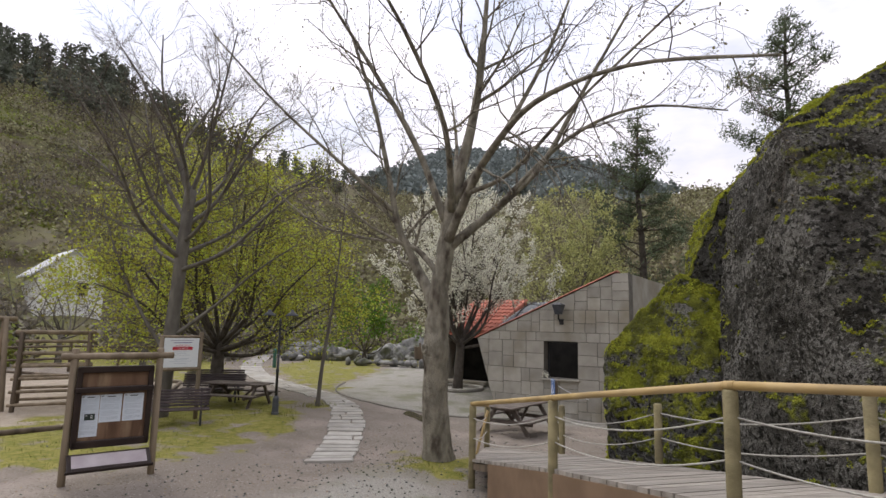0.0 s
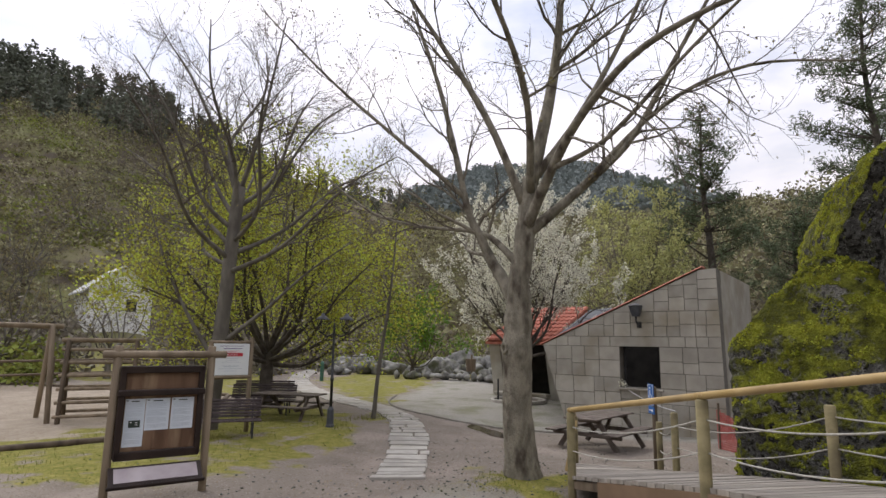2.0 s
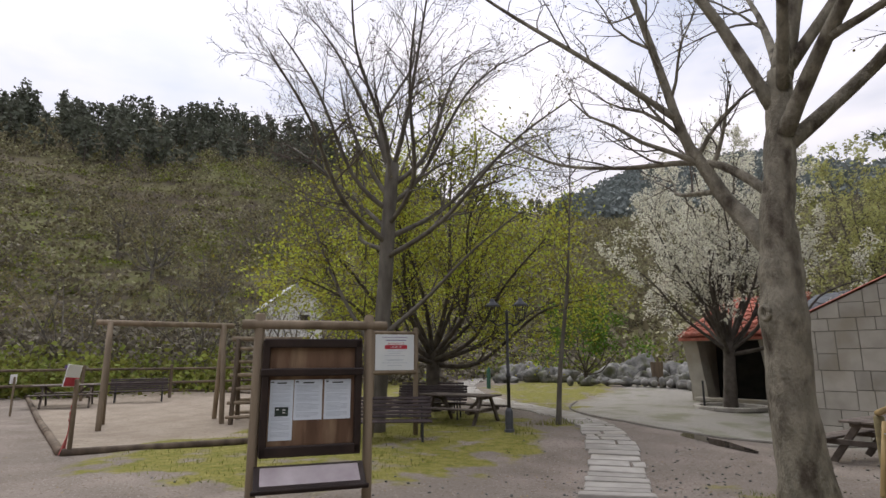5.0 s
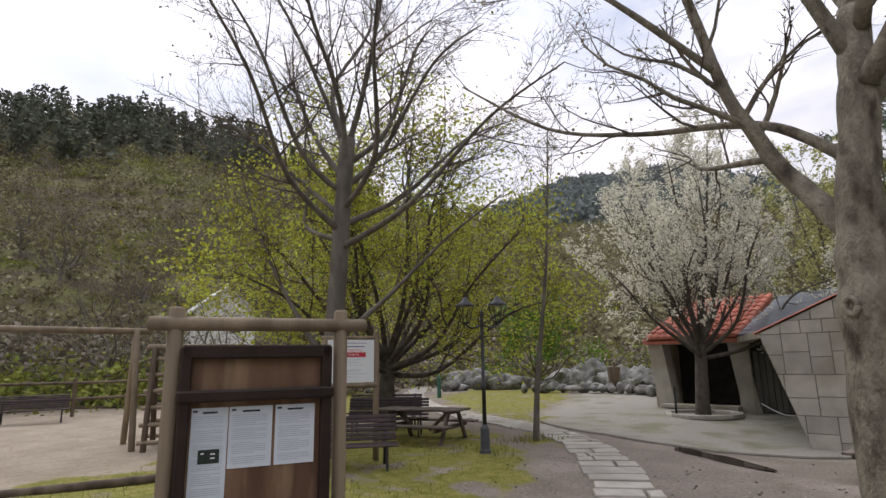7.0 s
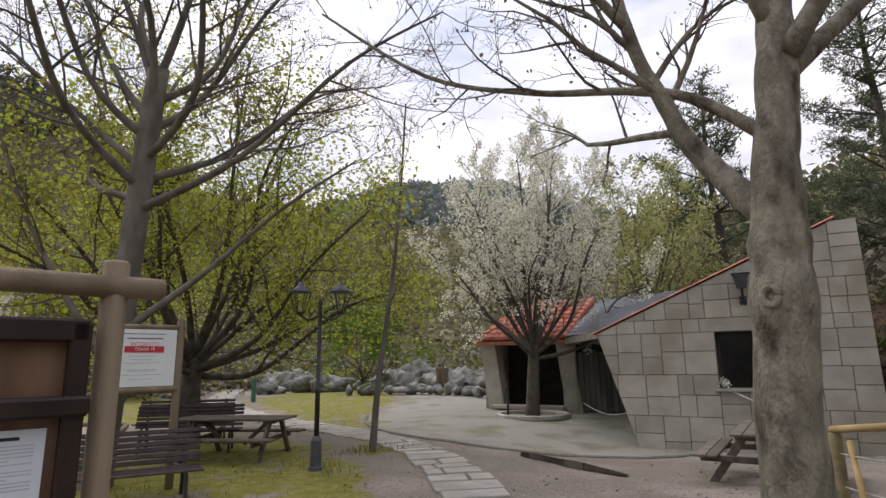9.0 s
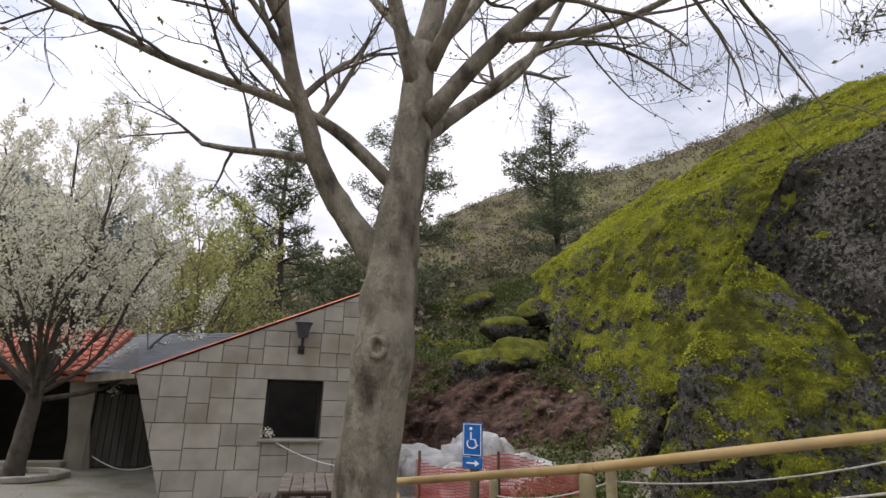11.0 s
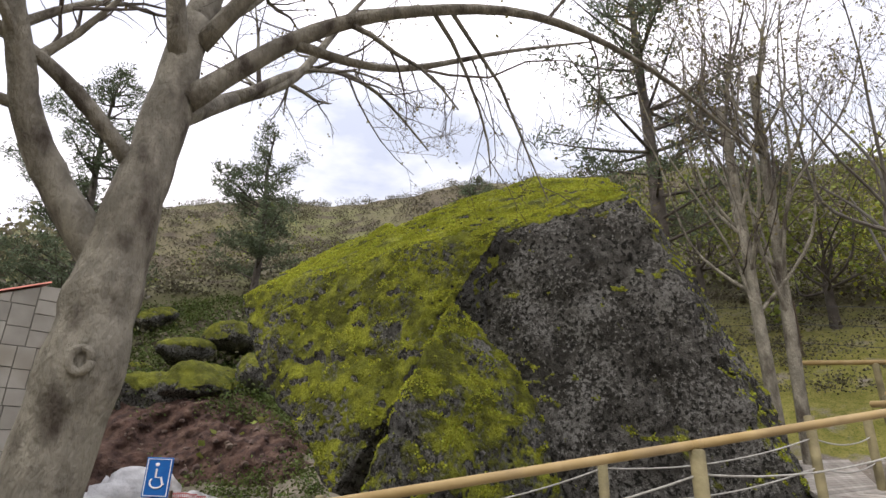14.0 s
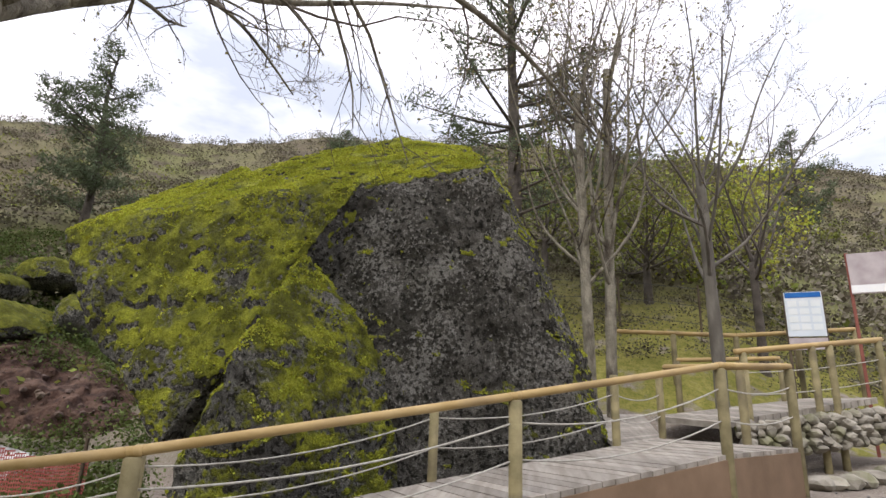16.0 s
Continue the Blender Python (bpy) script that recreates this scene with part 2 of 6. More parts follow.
M_FIELDSTONE = mat("warm field stone", (0.19, 0.172, 0.14), (0.34, 0.315, 0.265), 4, 0.92, 0.6, 20, c3=(0.15, 0.15, 0.08), s3=2.5, rnd=0.2)
M_WATER = mat("white water", (0.55, 0.60, 0.62), (0.72, 0.75, 0.76), 3, 0.25, 0.4, 8)
M_PUDDLE = mat("puddle", (0.045, 0.037, 0.03), (0.06, 0.05, 0.04), 2, 0.04, 0, spec=0.5)
M_ROCK = mossy("mossy granite", (0.075, 0.072, 0.065), (0.17, 0.165, 0.15), (0.17, 0.185, 0.022), (0.37, 0.39, 0.04), 0, 1.7, grown=True)
M_RIDGE = mossy("mossy granite ridge", (0.075, 0.072, 0.065), (0.17, 0.165, 0.15), (0.19, 0.205, 0.024), (0.37, 0.39, 0.04), 0, 1.7, grown=True)
M_BLOCK = mossy("lichened granite", (0.066, 0.061, 0.052), (0.16, 0.15, 0.13), (0.18, 0.195, 0.024), (0.36, 0.38, 0.04), 0, 1.9, grown=True)
M_ROCK2 = mossy("mossy bank rock", (0.09, 0.085, 0.075), (0.19, 0.185, 0.165), (0.13, 0.14, 0.016), (0.27, 0.275, 0.035), 0.16)
M_LYEL = leafy("young yellow leaves", (0.31, 0.34, 0.045), (0.44, 0.44, 0.075), trans=0.5)
M_LGRN = leafy("young green leaves", (0.08, 0.15, 0.02), (0.14, 0.22, 0.03))
M_LPINE = leafy("pine needles", (0.085, 0.108, 0.06), (0.145, 0.168, 0.10), trans=0.25)
# ridge needles: the pine colour greyed, with haze put into the base colour
M_FARPINE = leafy("haze-greyed far pine needles", (0.085, 0.095, 0.07), (0.135, 0.145, 0.11), 0.3, 0.2)
M_BLOS = leafy("white blossom", (0.68, 0.67, 0.56), (0.80, 0.79, 0.68), 0.15, 0.35)
M_LPALE = leafy("pale young leaves", (0.36, 0.37, 0.14), (0.50, 0.50, 0.22), 0.2, 0.45)
M_BUD = leafy("brown buds", (0.16, 0.14, 0.06), (0.25, 0.21, 0.10), 0.3, 0.3)
# olive-brown scrub, lightened and greyed in its colour to stand for hillside haze
M_SCRUB = leafy("haze-paled hill scrub", (0.16, 0.145, 0.085), (0.255, 0.235, 0.135), 0.5, 0.2)
M_FERN = leafy("fern and bramble", (0.06, 0.085, 0.022), (0.12, 0.145, 0.04), 0.4, 0.25)
M_HEATH = leafy("dark heath", (0.092, 0.082, 0.052), (0.155, 0.142, 0.09), 0.5, 0.2)
M_SCRUBG = leafy("green scrub", (0.14, 0.165, 0.035), (0.24, 0.255, 0.06), 0.4, 0.35)
M_BROWNTWIG = leafy("bare thicket", (0.14, 0.122, 0.092), (0.21, 0.188, 0.145), 0.3, 0.1)
M_GRASS = leafy("grass blade", (0.13, 0.145, 0.025), (0.21, 0.205, 0.05), 0.35, 0.3)
# distance haze is mixed into this leaf colour: paler and bluer than near woods
M_FARWOOD = leafy("haze-paled far forest", (0.14, 0.165, 0.155), (0.20, 0.225, 0.22), 0.3, 0.2)
M_MOSS = leafy("moss tuft", (0.27, 0.29, 0.03), (0.43, 0.44, 0.055), 0.3, 0.35)
M_LITTER = leafy("dry leaf", (0.16, 0.11, 0.06), (0.26, 0.19, 0.12), 0.4, 0.1)
M_PALEROOF = mat("pale roof sheet", (0.45, 0.46, 0.47), (0.58, 0.59, 0.60), 2, 0.6, 0.1)
M_HOUSE = mat("whitewash", (0.62, 0.62, 0.60), (0.74, 0.74, 0.72), 1, 0.9, 0.1)


# ---- building helpers ----
class MB:
    """Collects vertices and faces for one mesh."""

    def __init__(self):
        self.v, self.f = [], []

    def add(self, vs, fs):
        o = len(self.v)
        self.v.extend([tuple(p) for p in vs])
        self.f.extend([tuple(i + o for i in f) for f in fs])
        return self

    def box(self, sx, sy, sz, m=None, ch=0.0):
        """A box centred on m; ch chamfers its edges."""
        m = m or Matrix()
        if ch <= 0:
            vs = [Vector((x * sx / 2, y * sy / 2, z * sz / 2)) for x in (-1, 1) for y in (-1, 1) for z in (-1, 1)]
            fs = [(0, 1, 3, 2), (4, 6, 7, 5), (0, 4, 5, 1), (2, 3, 7, 6), (0, 2, 6, 4), (1, 5, 7, 3)]
        else:
            bm = bmesh.new()
            bmesh.ops.create_cube(bm, size=1)
            bmesh.ops.scale(bm, vec=(sx, sy, sz), verts=bm.verts)
            bmesh.ops.bevel(bm, geom=bm.edges[:], offset=min(ch, sx / 3, sy / 3, sz / 3), segments=1, affect="EDGES")
            bm.verts.index_update()
            vs = [v.co.copy() for v in bm.verts]
            fs = [tuple(v.index for v in f.verts) for f in bm.faces]
            bm.free()
        return self.add([m @ v for v in vs], fs)

    def tube(self, path, radii, n=6, cap=True, wob=0.0):
        """A tapered tube along a path."""
        pts = [Vector(p) for p in path]
        if not hasattr(radii, "__len__"):
            radii = [radii] * len(pts)
        vs, fs = [], []
        ref = None
        for i, p in enumerate(pts):
            d = (pts[min(i + 1, len(pts) - 1)] - pts[max(i - 1, 0)])
            d = d.normalized() if d.length > 1e-9 else Vector((0, 0, 1))
            if ref is None:
                ref = d.orthogonal().normalized()
            a = (ref - d * ref.dot(d))
            a = a.normalized() if a.length > 1e-6 else d.orthogonal().normalized()
            ref = a
            b = d.cross(a)
            for k in range(n):
                t = 2 * math.pi * k / n
                r = radii[i]
                if wob:
                    q = p + a * math.cos(t) * r + b * math.sin(t) * r
                    r *= 1 + wob * noise.noise(q * (1.1 / max(r, 0.05)) * 0.35)
                vs.append(p + a * math.cos(t) * r + b * math.sin(t) * r)
        for i in range(len(pts) - 1):
            for k in range(n):
                k2 = (k + 1) % n
                fs.append((i * n + k, i * n + k2, (i + 1) * n + k2, (i + 1) * n + k))
        if cap:
            fs.append(tuple(range(n - 1, -1, -1)))
            fs.append(tuple((len(pts) - 1) * n + k for k in range(n)))
        return self.add(vs, fs)

    def log(self, a, b, r, n=10):
        """A round pole with chamfered ends."""
        a, b = Vector(a), Vector(b)
        d = (b - a).normalized()
        c = min(r * 0.25, 0.02)
        return self.tube([a, a + d * c, a.lerp(b, 0.5), b - d * c, b], [r - c, r, r * 0.98, r, r - c], n)

    def blob(self, c, sx, sy, sz, seed, rough=0.35, lev=2, flat=0.0):
        """A stone: a subdivided ball pushed about by noise and cut by a few planes."""
        bm = bmesh.new()
        bmesh.ops.create_icosphere(bm, subdivisions=lev, radius=1)
        rr = random.Random(seed)
        off = Vector((rr.uniform(-99, 99), rr.uniform(-99, 99), rr.uniform(-99, 99)))
        cuts = [(Vector((rr.gauss(0, 1), rr.gauss(0, 1), rr.gauss(0, 1))).normalized(), rr.uniform(0.6, 0.85)) for _ in range(6)]
        bm.verts.index_update()
        for v in bm.verts:
            p = v.co * (1 + rough * noise.noise(v.co * 1.3 + off) + rough * 0.4 * noise.noise(v.co * 3.3 + off) + (rough * 0.22 * noise.noise(v.co * 8 + off) if lev > 3 else 0))
            for nn, d in cuts:
                k = p.dot(nn) - d
                if k > 0:
                    p = p - nn * k * 0.85
            v.co = p
        vs = [Vector((v.co.x * sx, v.co.y * sy, max(v.co.z, -1 + flat) * sz)) + Vector(c) for v in bm.verts]
        fs = [tuple(v.index for v in f.verts) for f in bm.faces]
        bm.free()
        return self.add(vs, fs)

    def leaf(self, p, size, rr, droop=0.0, wide=0.36):
        """One small leaf of two triangles, turned at random."""
        a = Vector((rr.gauss(0, 1), rr.gauss(0, 1), rr.gauss(0, 0.7) - droop)).normalized()
        b = a.cross(Vector((rr.gauss(0, 1), rr.gauss(0, 1), rr.gauss(0, 1)))).normalized()
        p = Vector(p)
        w = size * wide
        return self.add([p, p + a * size * 0.5 + b * w, p + a * size, p + a * size * 0.5 - b * w], [(0, 1, 2, 3)])


def part(name, mb, material, parent=None, label="", smooth=False):
    """Links what mb holds as one mesh object under a thing or a part."""
    me = bpy.data.meshes.new(name)
    me.from_pydata(mb.v, [], mb.f)
    me.materials.append(material)
    if smooth:
        me.polygons.foreach_set("use_smooth", [True] * len(me.polygons))
    me.update()
    ob = new(name, me)
    if parent is not None:
        ob.parent = parent
    if label:
        tagged(ob, label)
    return ob


def thing(name, label, category, m=None, group="", kind=""):
    ob = new(name)
    ob.empty_display_size = 0.1
    ob.matrix_basis = m or Matrix()
    return tagged(ob, label, category, group, kind)


def T(x, y, z, rz=0, rx=0, ry=0):
    return pose(x, y, z, rx, ry, rz)


def lerp_table(tab, a):
    for (a0, *v0), (a1, *v1) in zip(tab, tab[1:]):
        if a0 <= a <= a1:
            w = (a - a0) / (a1 - a0)
            return [p * (1 - w) + q * w for p, q in zip(v0, v1)]
    return list(tab[-1][1:])


# ---- the lie of the land ----
SPOTS = ((2.8, -0.4, 1.06), (1.8, 0.6, 0.75), (1.0, 1.9, 0.42), (-0.7, 3, 0.2), (-2.3, 6.1, 0.2), (0, 9.5, 0.22), (0.9, 8.4, 0.1), (2, 11, 0.2),
         (-3.3, 6.3, 0.32), (-4.3, 5.9, 0.3), (-5.2, 12.7, 0.25), (-4.8, 14.3, 0.25), (-2.3, 10, 0.06), (-0.2, 16.5, 0.0), (1.5, 16, 0.02), (3.5, 15, 0.1),
         (-1.2, 21, 0.2), (-4, 21, 0.25), (-9, 7, 0.25), (-14, 10, 0.2), (-8, 20, 0.22), (-12, 24, 0.3), (-7, 28, 0.45), (3.1, 9.8, 0.25),
         (4, 6, 0.6), (5, 3, 0.9), (4.5, 0, 1.1), (9, 1, 1.2), (1.5, -4, 1.1), (-4, -2, 0.7))
# heading, skyline's rise, where the slope begins, how far the ridge is
HILLS = ((-180, 10, 60, 300), (-120, 15, 40, 160), (-70, 21.0, 34, 160), (-58, 22.2, 34, 160), (-50, 21.6, 34, 170), (-40, 19, 40, 200), (-30, 15.4, 46, 230),
         (-23, 14.6, 55, 280), (-15, 17.6, 70, 600), (-5, 17.8, 70, 600), (8, 13.5, 60, 300), (13, 13.5, 48, 150), (25, 14.5, 24, 90), (35, 20, 13, 75),
         (50, 24.6, 12, 65), (68, 27.2, 9, 62), (90, 27.2, 8.5, 60), (105, 24.8, 9, 60), (120, 20.5, 13, 70), (150, 14, 30, 120), (180, 10, 60, 300))


def H(x, y):
    sw = sz = 0.0
    for px, py, pz in SPOTS:
        w = 1.0 / ((x - px) ** 2 + (y - py) ** 2 + 0.6) ** 1.6
        sw += w
        sz += w * pz
    z = sz / sw
    dx, dy = x + 2, y - 6
    r = math.hypot(dx, dy)
    el, r0, r1 = lerp_table(HILLS, math.degrees(math.atan2(dx, dy)))
    if r > r0:
        t = (r - r0) / (r1 - r0)
        peak = r1 * math.tan(radians(el))
        rise = peak * (min(t, 1) ** 1.12) - (peak * 0.35 * min((r - r1) / r1, 1) if r > r1 else 0)
        f = min(r - r0, 20) / 20
        rise += f * (noise.noise(Vector((x, y, 0)) / 26) * 3.0 + noise.noise(Vector((x, y, 4)) / 9) * 1.0)
        z += max(rise, -0.2)
    elif r < 40:
        z += noise.noise(Vector((x, y, 0)) * 0.9) * 0.022 + noise.noise(Vector((x, y, 7)) * 3.1) * 0.008
    return z


# ---- ground: one sheet out to the ridges ----
def inside(poly, x, y):
    hit = False
    for (x0, y0), (x1, y1) in zip(poly, poly[1:] + poly[:1]):
        if (y0 > y) != (y1 > y) and x < (x1 - x0) * (y - y0) / (y1 - y0) + x0:
            hit = not hit
    return hit


def edge_dist(poly, x, y):
    best = 1e9
    for (x0, y0), (x1, y1) in zip(poly, poly[1:] + poly[:1]):
        dx, dy = x1 - x0, y1 - y0
        t = max(0, min(1, ((x - x0) * dx + (y - y0) * dy) / (dx * dx + dy * dy)))
        best = min(best, math.hypot(x - x0 - t * dx, y - y0 - t * dy))
    return best


def weight(poly, x, y, soft):
    d = edge_dist(poly, x, y) * (1 if inside(poly, x, y) else -1)
    d += noise.noise(Vector((x * 1.1, y * 1.1, 3))) * soft
    return max(0.0, min(1.0, 0.5 + d / (2 * soft)))


GRASS = ([(-9.3, 7.2), (-8.2, 6.3), (-6.0, 6.2), (-4.3, 7.0), (-3.9, 9.5), (-4.3, 12.2), (-5.6, 14.6), (-9.0, 16.5), (-9.5, 12.0)],
         [(-5.8, 17.4), (-8.2, 19.6), (-11.4, 22.5), (-14, 27), (-12, 30), (-8.0, 28), (-7.2, 24.5), (-6.9, 21)],
         [(-10, 17.6), (-12.5, 20.5), (-17, 26), (-26, 36), (-40, 34), (-30, 22), (-18, 19)],
         [(-5.3, 13.9), (-4.3, 13.7), (-4.2, 14.9), (-5.2, 15.2)],
         [(-13, 28.5), (-3, 27.5), (8, 30), (10, 45), (-20, 45)],
         [(8.4, 9), (14, 9), (19, 3), (19, -8), (9, -6), (8.8, 1)],
         [(-0.6, 8.7), (0.8, 8.7), (0.7, 9.9), (-0.7, 9.9)])
SANDPIT = [(-9.6, 6.45), (-8.0, 9.2), (-8.7, 12.6), (-12, 17.4), (-22, 17), (-28.5, 12.4)]
PLAZA = [(-6.6, 18.9), (-5.0, 16.6), (-2.9, 15.3), (-0.2, 15.4), (4, 14.8), (4, 21), (-1, 27.0), (-7.2, 28), (-7.0, 23)]
GRAVEL = [(-1.5, 4.6), (0.2, 2.4), (3.2, -2.5), (5.5, -2.5), (3.2, 3.4), (1.8, 6.0), (0.8, 8.3), (0.2, 8.9), (-1.0, 8.6), (-1.4, 6.5)]

NX, NY = 330, 330
a_x, b_x = 4.2, 6.05
us = [-1 + 2 * i / (NX - 1) for i in range(NX)]
gx = [-2.0 + a_x * math.sinh(b_x * u) for u in us]
gy = [9.0 + a_x * math.sinh(b_x * u) for u in us]
gm = MB()
zones = []
for j in range(NY):
    for i in range(NX):
        x, y = gx[i], gy[j]
        z = H(x, y)
        d = math.hypot(x + 2, y - 9)
        g = s = p = 0.0
        if d < 60:
            g = max(weight(q, x, y, 0.55) for q in GRASS)
            s = weight(SANDPIT, x, y, 0.05)
            p = max(weight(PLAZA, x, y, 0.2), weight(GRAVEL, x, y, 0.5) * 0.9)
        dx, dy = x + 2, y - 6
        el, r0, r1 = lerp_table(HILLS, math.degrees(math.atan2(dx, dy)))
        near_bank = 6.0 if 75 < math.degrees(math.atan2(dx, dy)) < 140 else 0.0
        hill = max(0.0, min(1.0, (math.hypot(dx, dy) - r0 - near_bank) / 5))
        gm.v.append((x, y, z))
        zones.extend((g, s, p, hill))
for j in range(NY - 1):
    for i in range(NX - 1):
        o = j * NX + i
        gm.f.append((o, o + 1, o + NX + 1, o + NX))
ground = part("ground", gm, M_GROUND, None, "uneven trodden earth with gravel, moss and grass", True)
tagged(ground, category="ground", kind="structure")
za = ground.data.color_attributes.new("zone", "FLOAT_COLOR", "POINT")
za.data.foreach_set("color", zones)


def ground_nodes(m):
    n, l = m.node_tree.nodes, m.node_tree.links
    b = n["Principled BSDF"]
    base = b.inputs["Base Color"].links[0].from_socket
    co = n["Texture Coordinate"].outputs["Object"]
    at = n.new("ShaderNodeAttribute")
    at.attribute_name = "zone"
    sep = n.new("ShaderNodeSeparateColor")
    l.new(at.outputs["Color"], sep.inputs[0])

    def noi(s, d=6):
        k = n.new("ShaderNodeTexNoise")
        k.inputs["Scale"].default_value, k.inputs["Detail"].default_value = s, d
        l.new(co, k.inputs["Vector"])
        return k.outputs[0]

    def rng(x, a, c, d=0.0, e=1.0):
        k = n.new("ShaderNodeMapRange")
        k.inputs[1].default_value, k.inputs[2].default_value, k.inputs[3].default_value, k.inputs[4].default_value = a, c, d, e
        l.new(x, k.inputs[0])
        return k.outputs[0]

    def mixc(f, a, c):
        k = n.new("ShaderNodeMix")
        k.data_type = "RGBA"
        l.new(f, k.inputs[0])
        for s, v in ((6, a), (7, c)):
            if isinstance(v, tuple):
                k.inputs[s].default_value = (*v, 1)
            else:
                l.new(v, k.inputs[s])
        return k.outputs[2]

    def ma(op, x, y):
        k = n.new("ShaderNodeMath")
        k.operation = op
        for i, v in enumerate((x, y)):
            if isinstance(v, (int, float)):
                k.inputs[i].default_value = v
            else:
                l.new(v, k.inputs[i])
        return k.outputs[0]

    soil = mixc(rng(noi(0.45, 5), 0.42, 0.62), base, (0.185, 0.16, 0.135))
    soil = mixc(rng(noi(26, 5), 0.58, 0.66), soil, (0.10, 0.082, 0.06))
    soil = mixc(rng(noi(38, 3), 0.62, 0.68), soil, (0.36, 0.33, 0.29))
    grav = mixc(rng(noi(55, 4), 0.4, 0.6), (0.20, 0.19, 0.165), (0.33, 0.315, 0.28))
    grav = mixc(rng(noi(1.1, 5), 0.5, 0.66), grav, (0.18, 0.178, 0.125))
    sand = mixc(rng(noi(2.2, 7), 0.35, 0.65), (0.25, 0.21, 0.165), (0.32, 0.275, 0.22))
    sand = mixc(rng(noi(18, 6), 0.52, 0.66), sand, (0.22, 0.175, 0.125))
    grass = mixc(rng(noi(5.5, 8), 0.35, 0.65), (0.15, 0.15, 0.028), (0.245, 0.22, 0.065))
    grass = mixc(rng(noi(30, 5), 0.5, 0.7), grass, (0.08, 0.09, 0.015))
    hill = mixc(rng(noi(0.055, 9), 0.42, 0.6), (0.125, 0.105, 0.066), (0.145, 0.148, 0.06))
    hill = mixc(rng(noi(0.4, 7), 0.48, 0.62), hill, (0.085, 0.07, 0.05))
    hill = mixc(rng(noi(0.22, 8), 0.66, 0.72), hill, (0.16, 0.155, 0.14))
    out = mixc(sep.outputs[2], soil, grav)
    out = mixc(sep.outputs[1], out, sand)
    patchy = rng(ma("ADD", ma("MULTIPLY", sep.outputs[0], 1.0), ma("MULTIPLY", ma("SUBTRACT", noi(1.9, 10), 0.5), 3.4)), 0.40, 0.80)
    patchy = ma("MULTIPLY", patchy, rng(sep.outputs[0], 0.05, 0.4))
    out = mixc(patchy, out, grass)
    out = mixc(at.outputs["Alpha"], out, hill)
    l.new(out, b.inputs["Base Color"])
    bp = n.new("ShaderNodeBump")
    bp.inputs["Strength"].default_value, bp.inputs["Distance"].default_value = 0.6, 0.025
    l.new(ma("ADD", noi(45, 6), ma("MULTIPLY", noi(7, 6), 1.5)), bp.inputs["Height"])
    l.new(bp.outputs[0], b.inputs["Normal"])


ground_nodes(M_GROUND)


# ---- stone house with the slanting walls ----
WA = radians(-17.8)
WX = Vector((math.cos(WA), math.sin(WA), 0))
WB = Vector((-math.sin(WA), math.cos(WA), 0))
HOUSE = Matrix.Translation((1.285, 16.357, 0)) @ Matrix.Rotation(WA, 4, "Z")   # x along the front, y to the back
house = thing("stone_house", "low granite house with slanting end walls and tiled gable edge", "house", HOUSE)


def prism(outline, y0, y1):
    """A slab standing on its outline in x, z, from y0 to y1."""
    mb = MB()
    k = len(outline)
    mb.v = [(x, y0, z) for x, z in outline] + [(x, y1, z) for x, z in outline]
    mb.f = [tuple(range(k)), tuple(range(2 * k - 1, k - 1, -1))] + [(i, i + k, (i + 1) % k + k, (i + 1) % k) for i in range(k)]
    return mb


GAB = [(-1.42, -0.3), (2.5, -0.3), (2.45, 4.12), (2.06, 4.10), (-2.22, 2.22)]
WIN = (0.0, 1.02, 1.15, 2.2)


def gab_left(z):
    return -1.42 - 0.8 * max(z, 0) / 2.22 if z < 2.22 else -2.22 + (z - 2.22) * 4.28 / 1.88


def front_wall():
    """The front wall, 0.4 m thick, built round the window's opening."""
    mb = MB()
    x0, x1, z0, z1 = WIN
    top = lambda x: 2.22 + (x + 2.22) * 1.88 / 4.28
    for o in ([(-1.42, -0.3), (x0, -0.3), (x0, top(x0)), (-2.22, 2.22)],
              [(x1, -0.3), (2.5, -0.3), (2.45, 4.12), (2.06, 4.10), (x1, top(x1))],
              [(x0, -0.3), (x1, -0.3), (x1, z0), (x0, z0)],
              [(x0, z1), (x1, z1), (x1, top(x1)), (x0, top(x0))]):
        q = prism(o, 0.0, 0.4)
        mb.add(q.v, q.f)
    return mb


wall = part("front_wall", front_wall(), M_JOINT, house)
part("back_wall", prism([(-2.0, -0.3), (2.45, -0.3), (2.4, 4.0), (2.0, 4.0), (-2.2, 2.2)], 4.6, 4.9), M_WALL, house)
mb = MB().box(0.4, 4.2, 4.42, T(2.27, 2.5, 1.9))
part("end_wall", mb, M_WALL, house)
mb = MB().box(0.3, 1.3, 1.9, T(-0.5, 1.0, 0.6)).box(0.1, 4.2, 0.1, T(1.0, 2.5, -0.1))
# added panel behind the window opening, the room's shade put into its colour
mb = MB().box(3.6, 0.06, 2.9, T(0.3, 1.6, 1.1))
part("inner_wall", mb, M_DARK, house, "near-black panel painted as the unlit room behind the window")
mb = MB().box(1.16, 0.5, 0.05, T(0.51, 0.14, 1.122), 0.008)
part("window_sill", mb, M_WALL, house)
mb = MB()
for sx, sy, sz, x, z in ((0.05, 0.05, 1.04, 0.03, 1.675), (0.05, 0.05, 1.04, 0.99, 1.675), (1.02, 0.05, 0.05, 0.51, 2.17)):
    mb.box(sx, sy, sz, T(x, 0.3, z))
part("window_frame", mb, M_IRON, house)
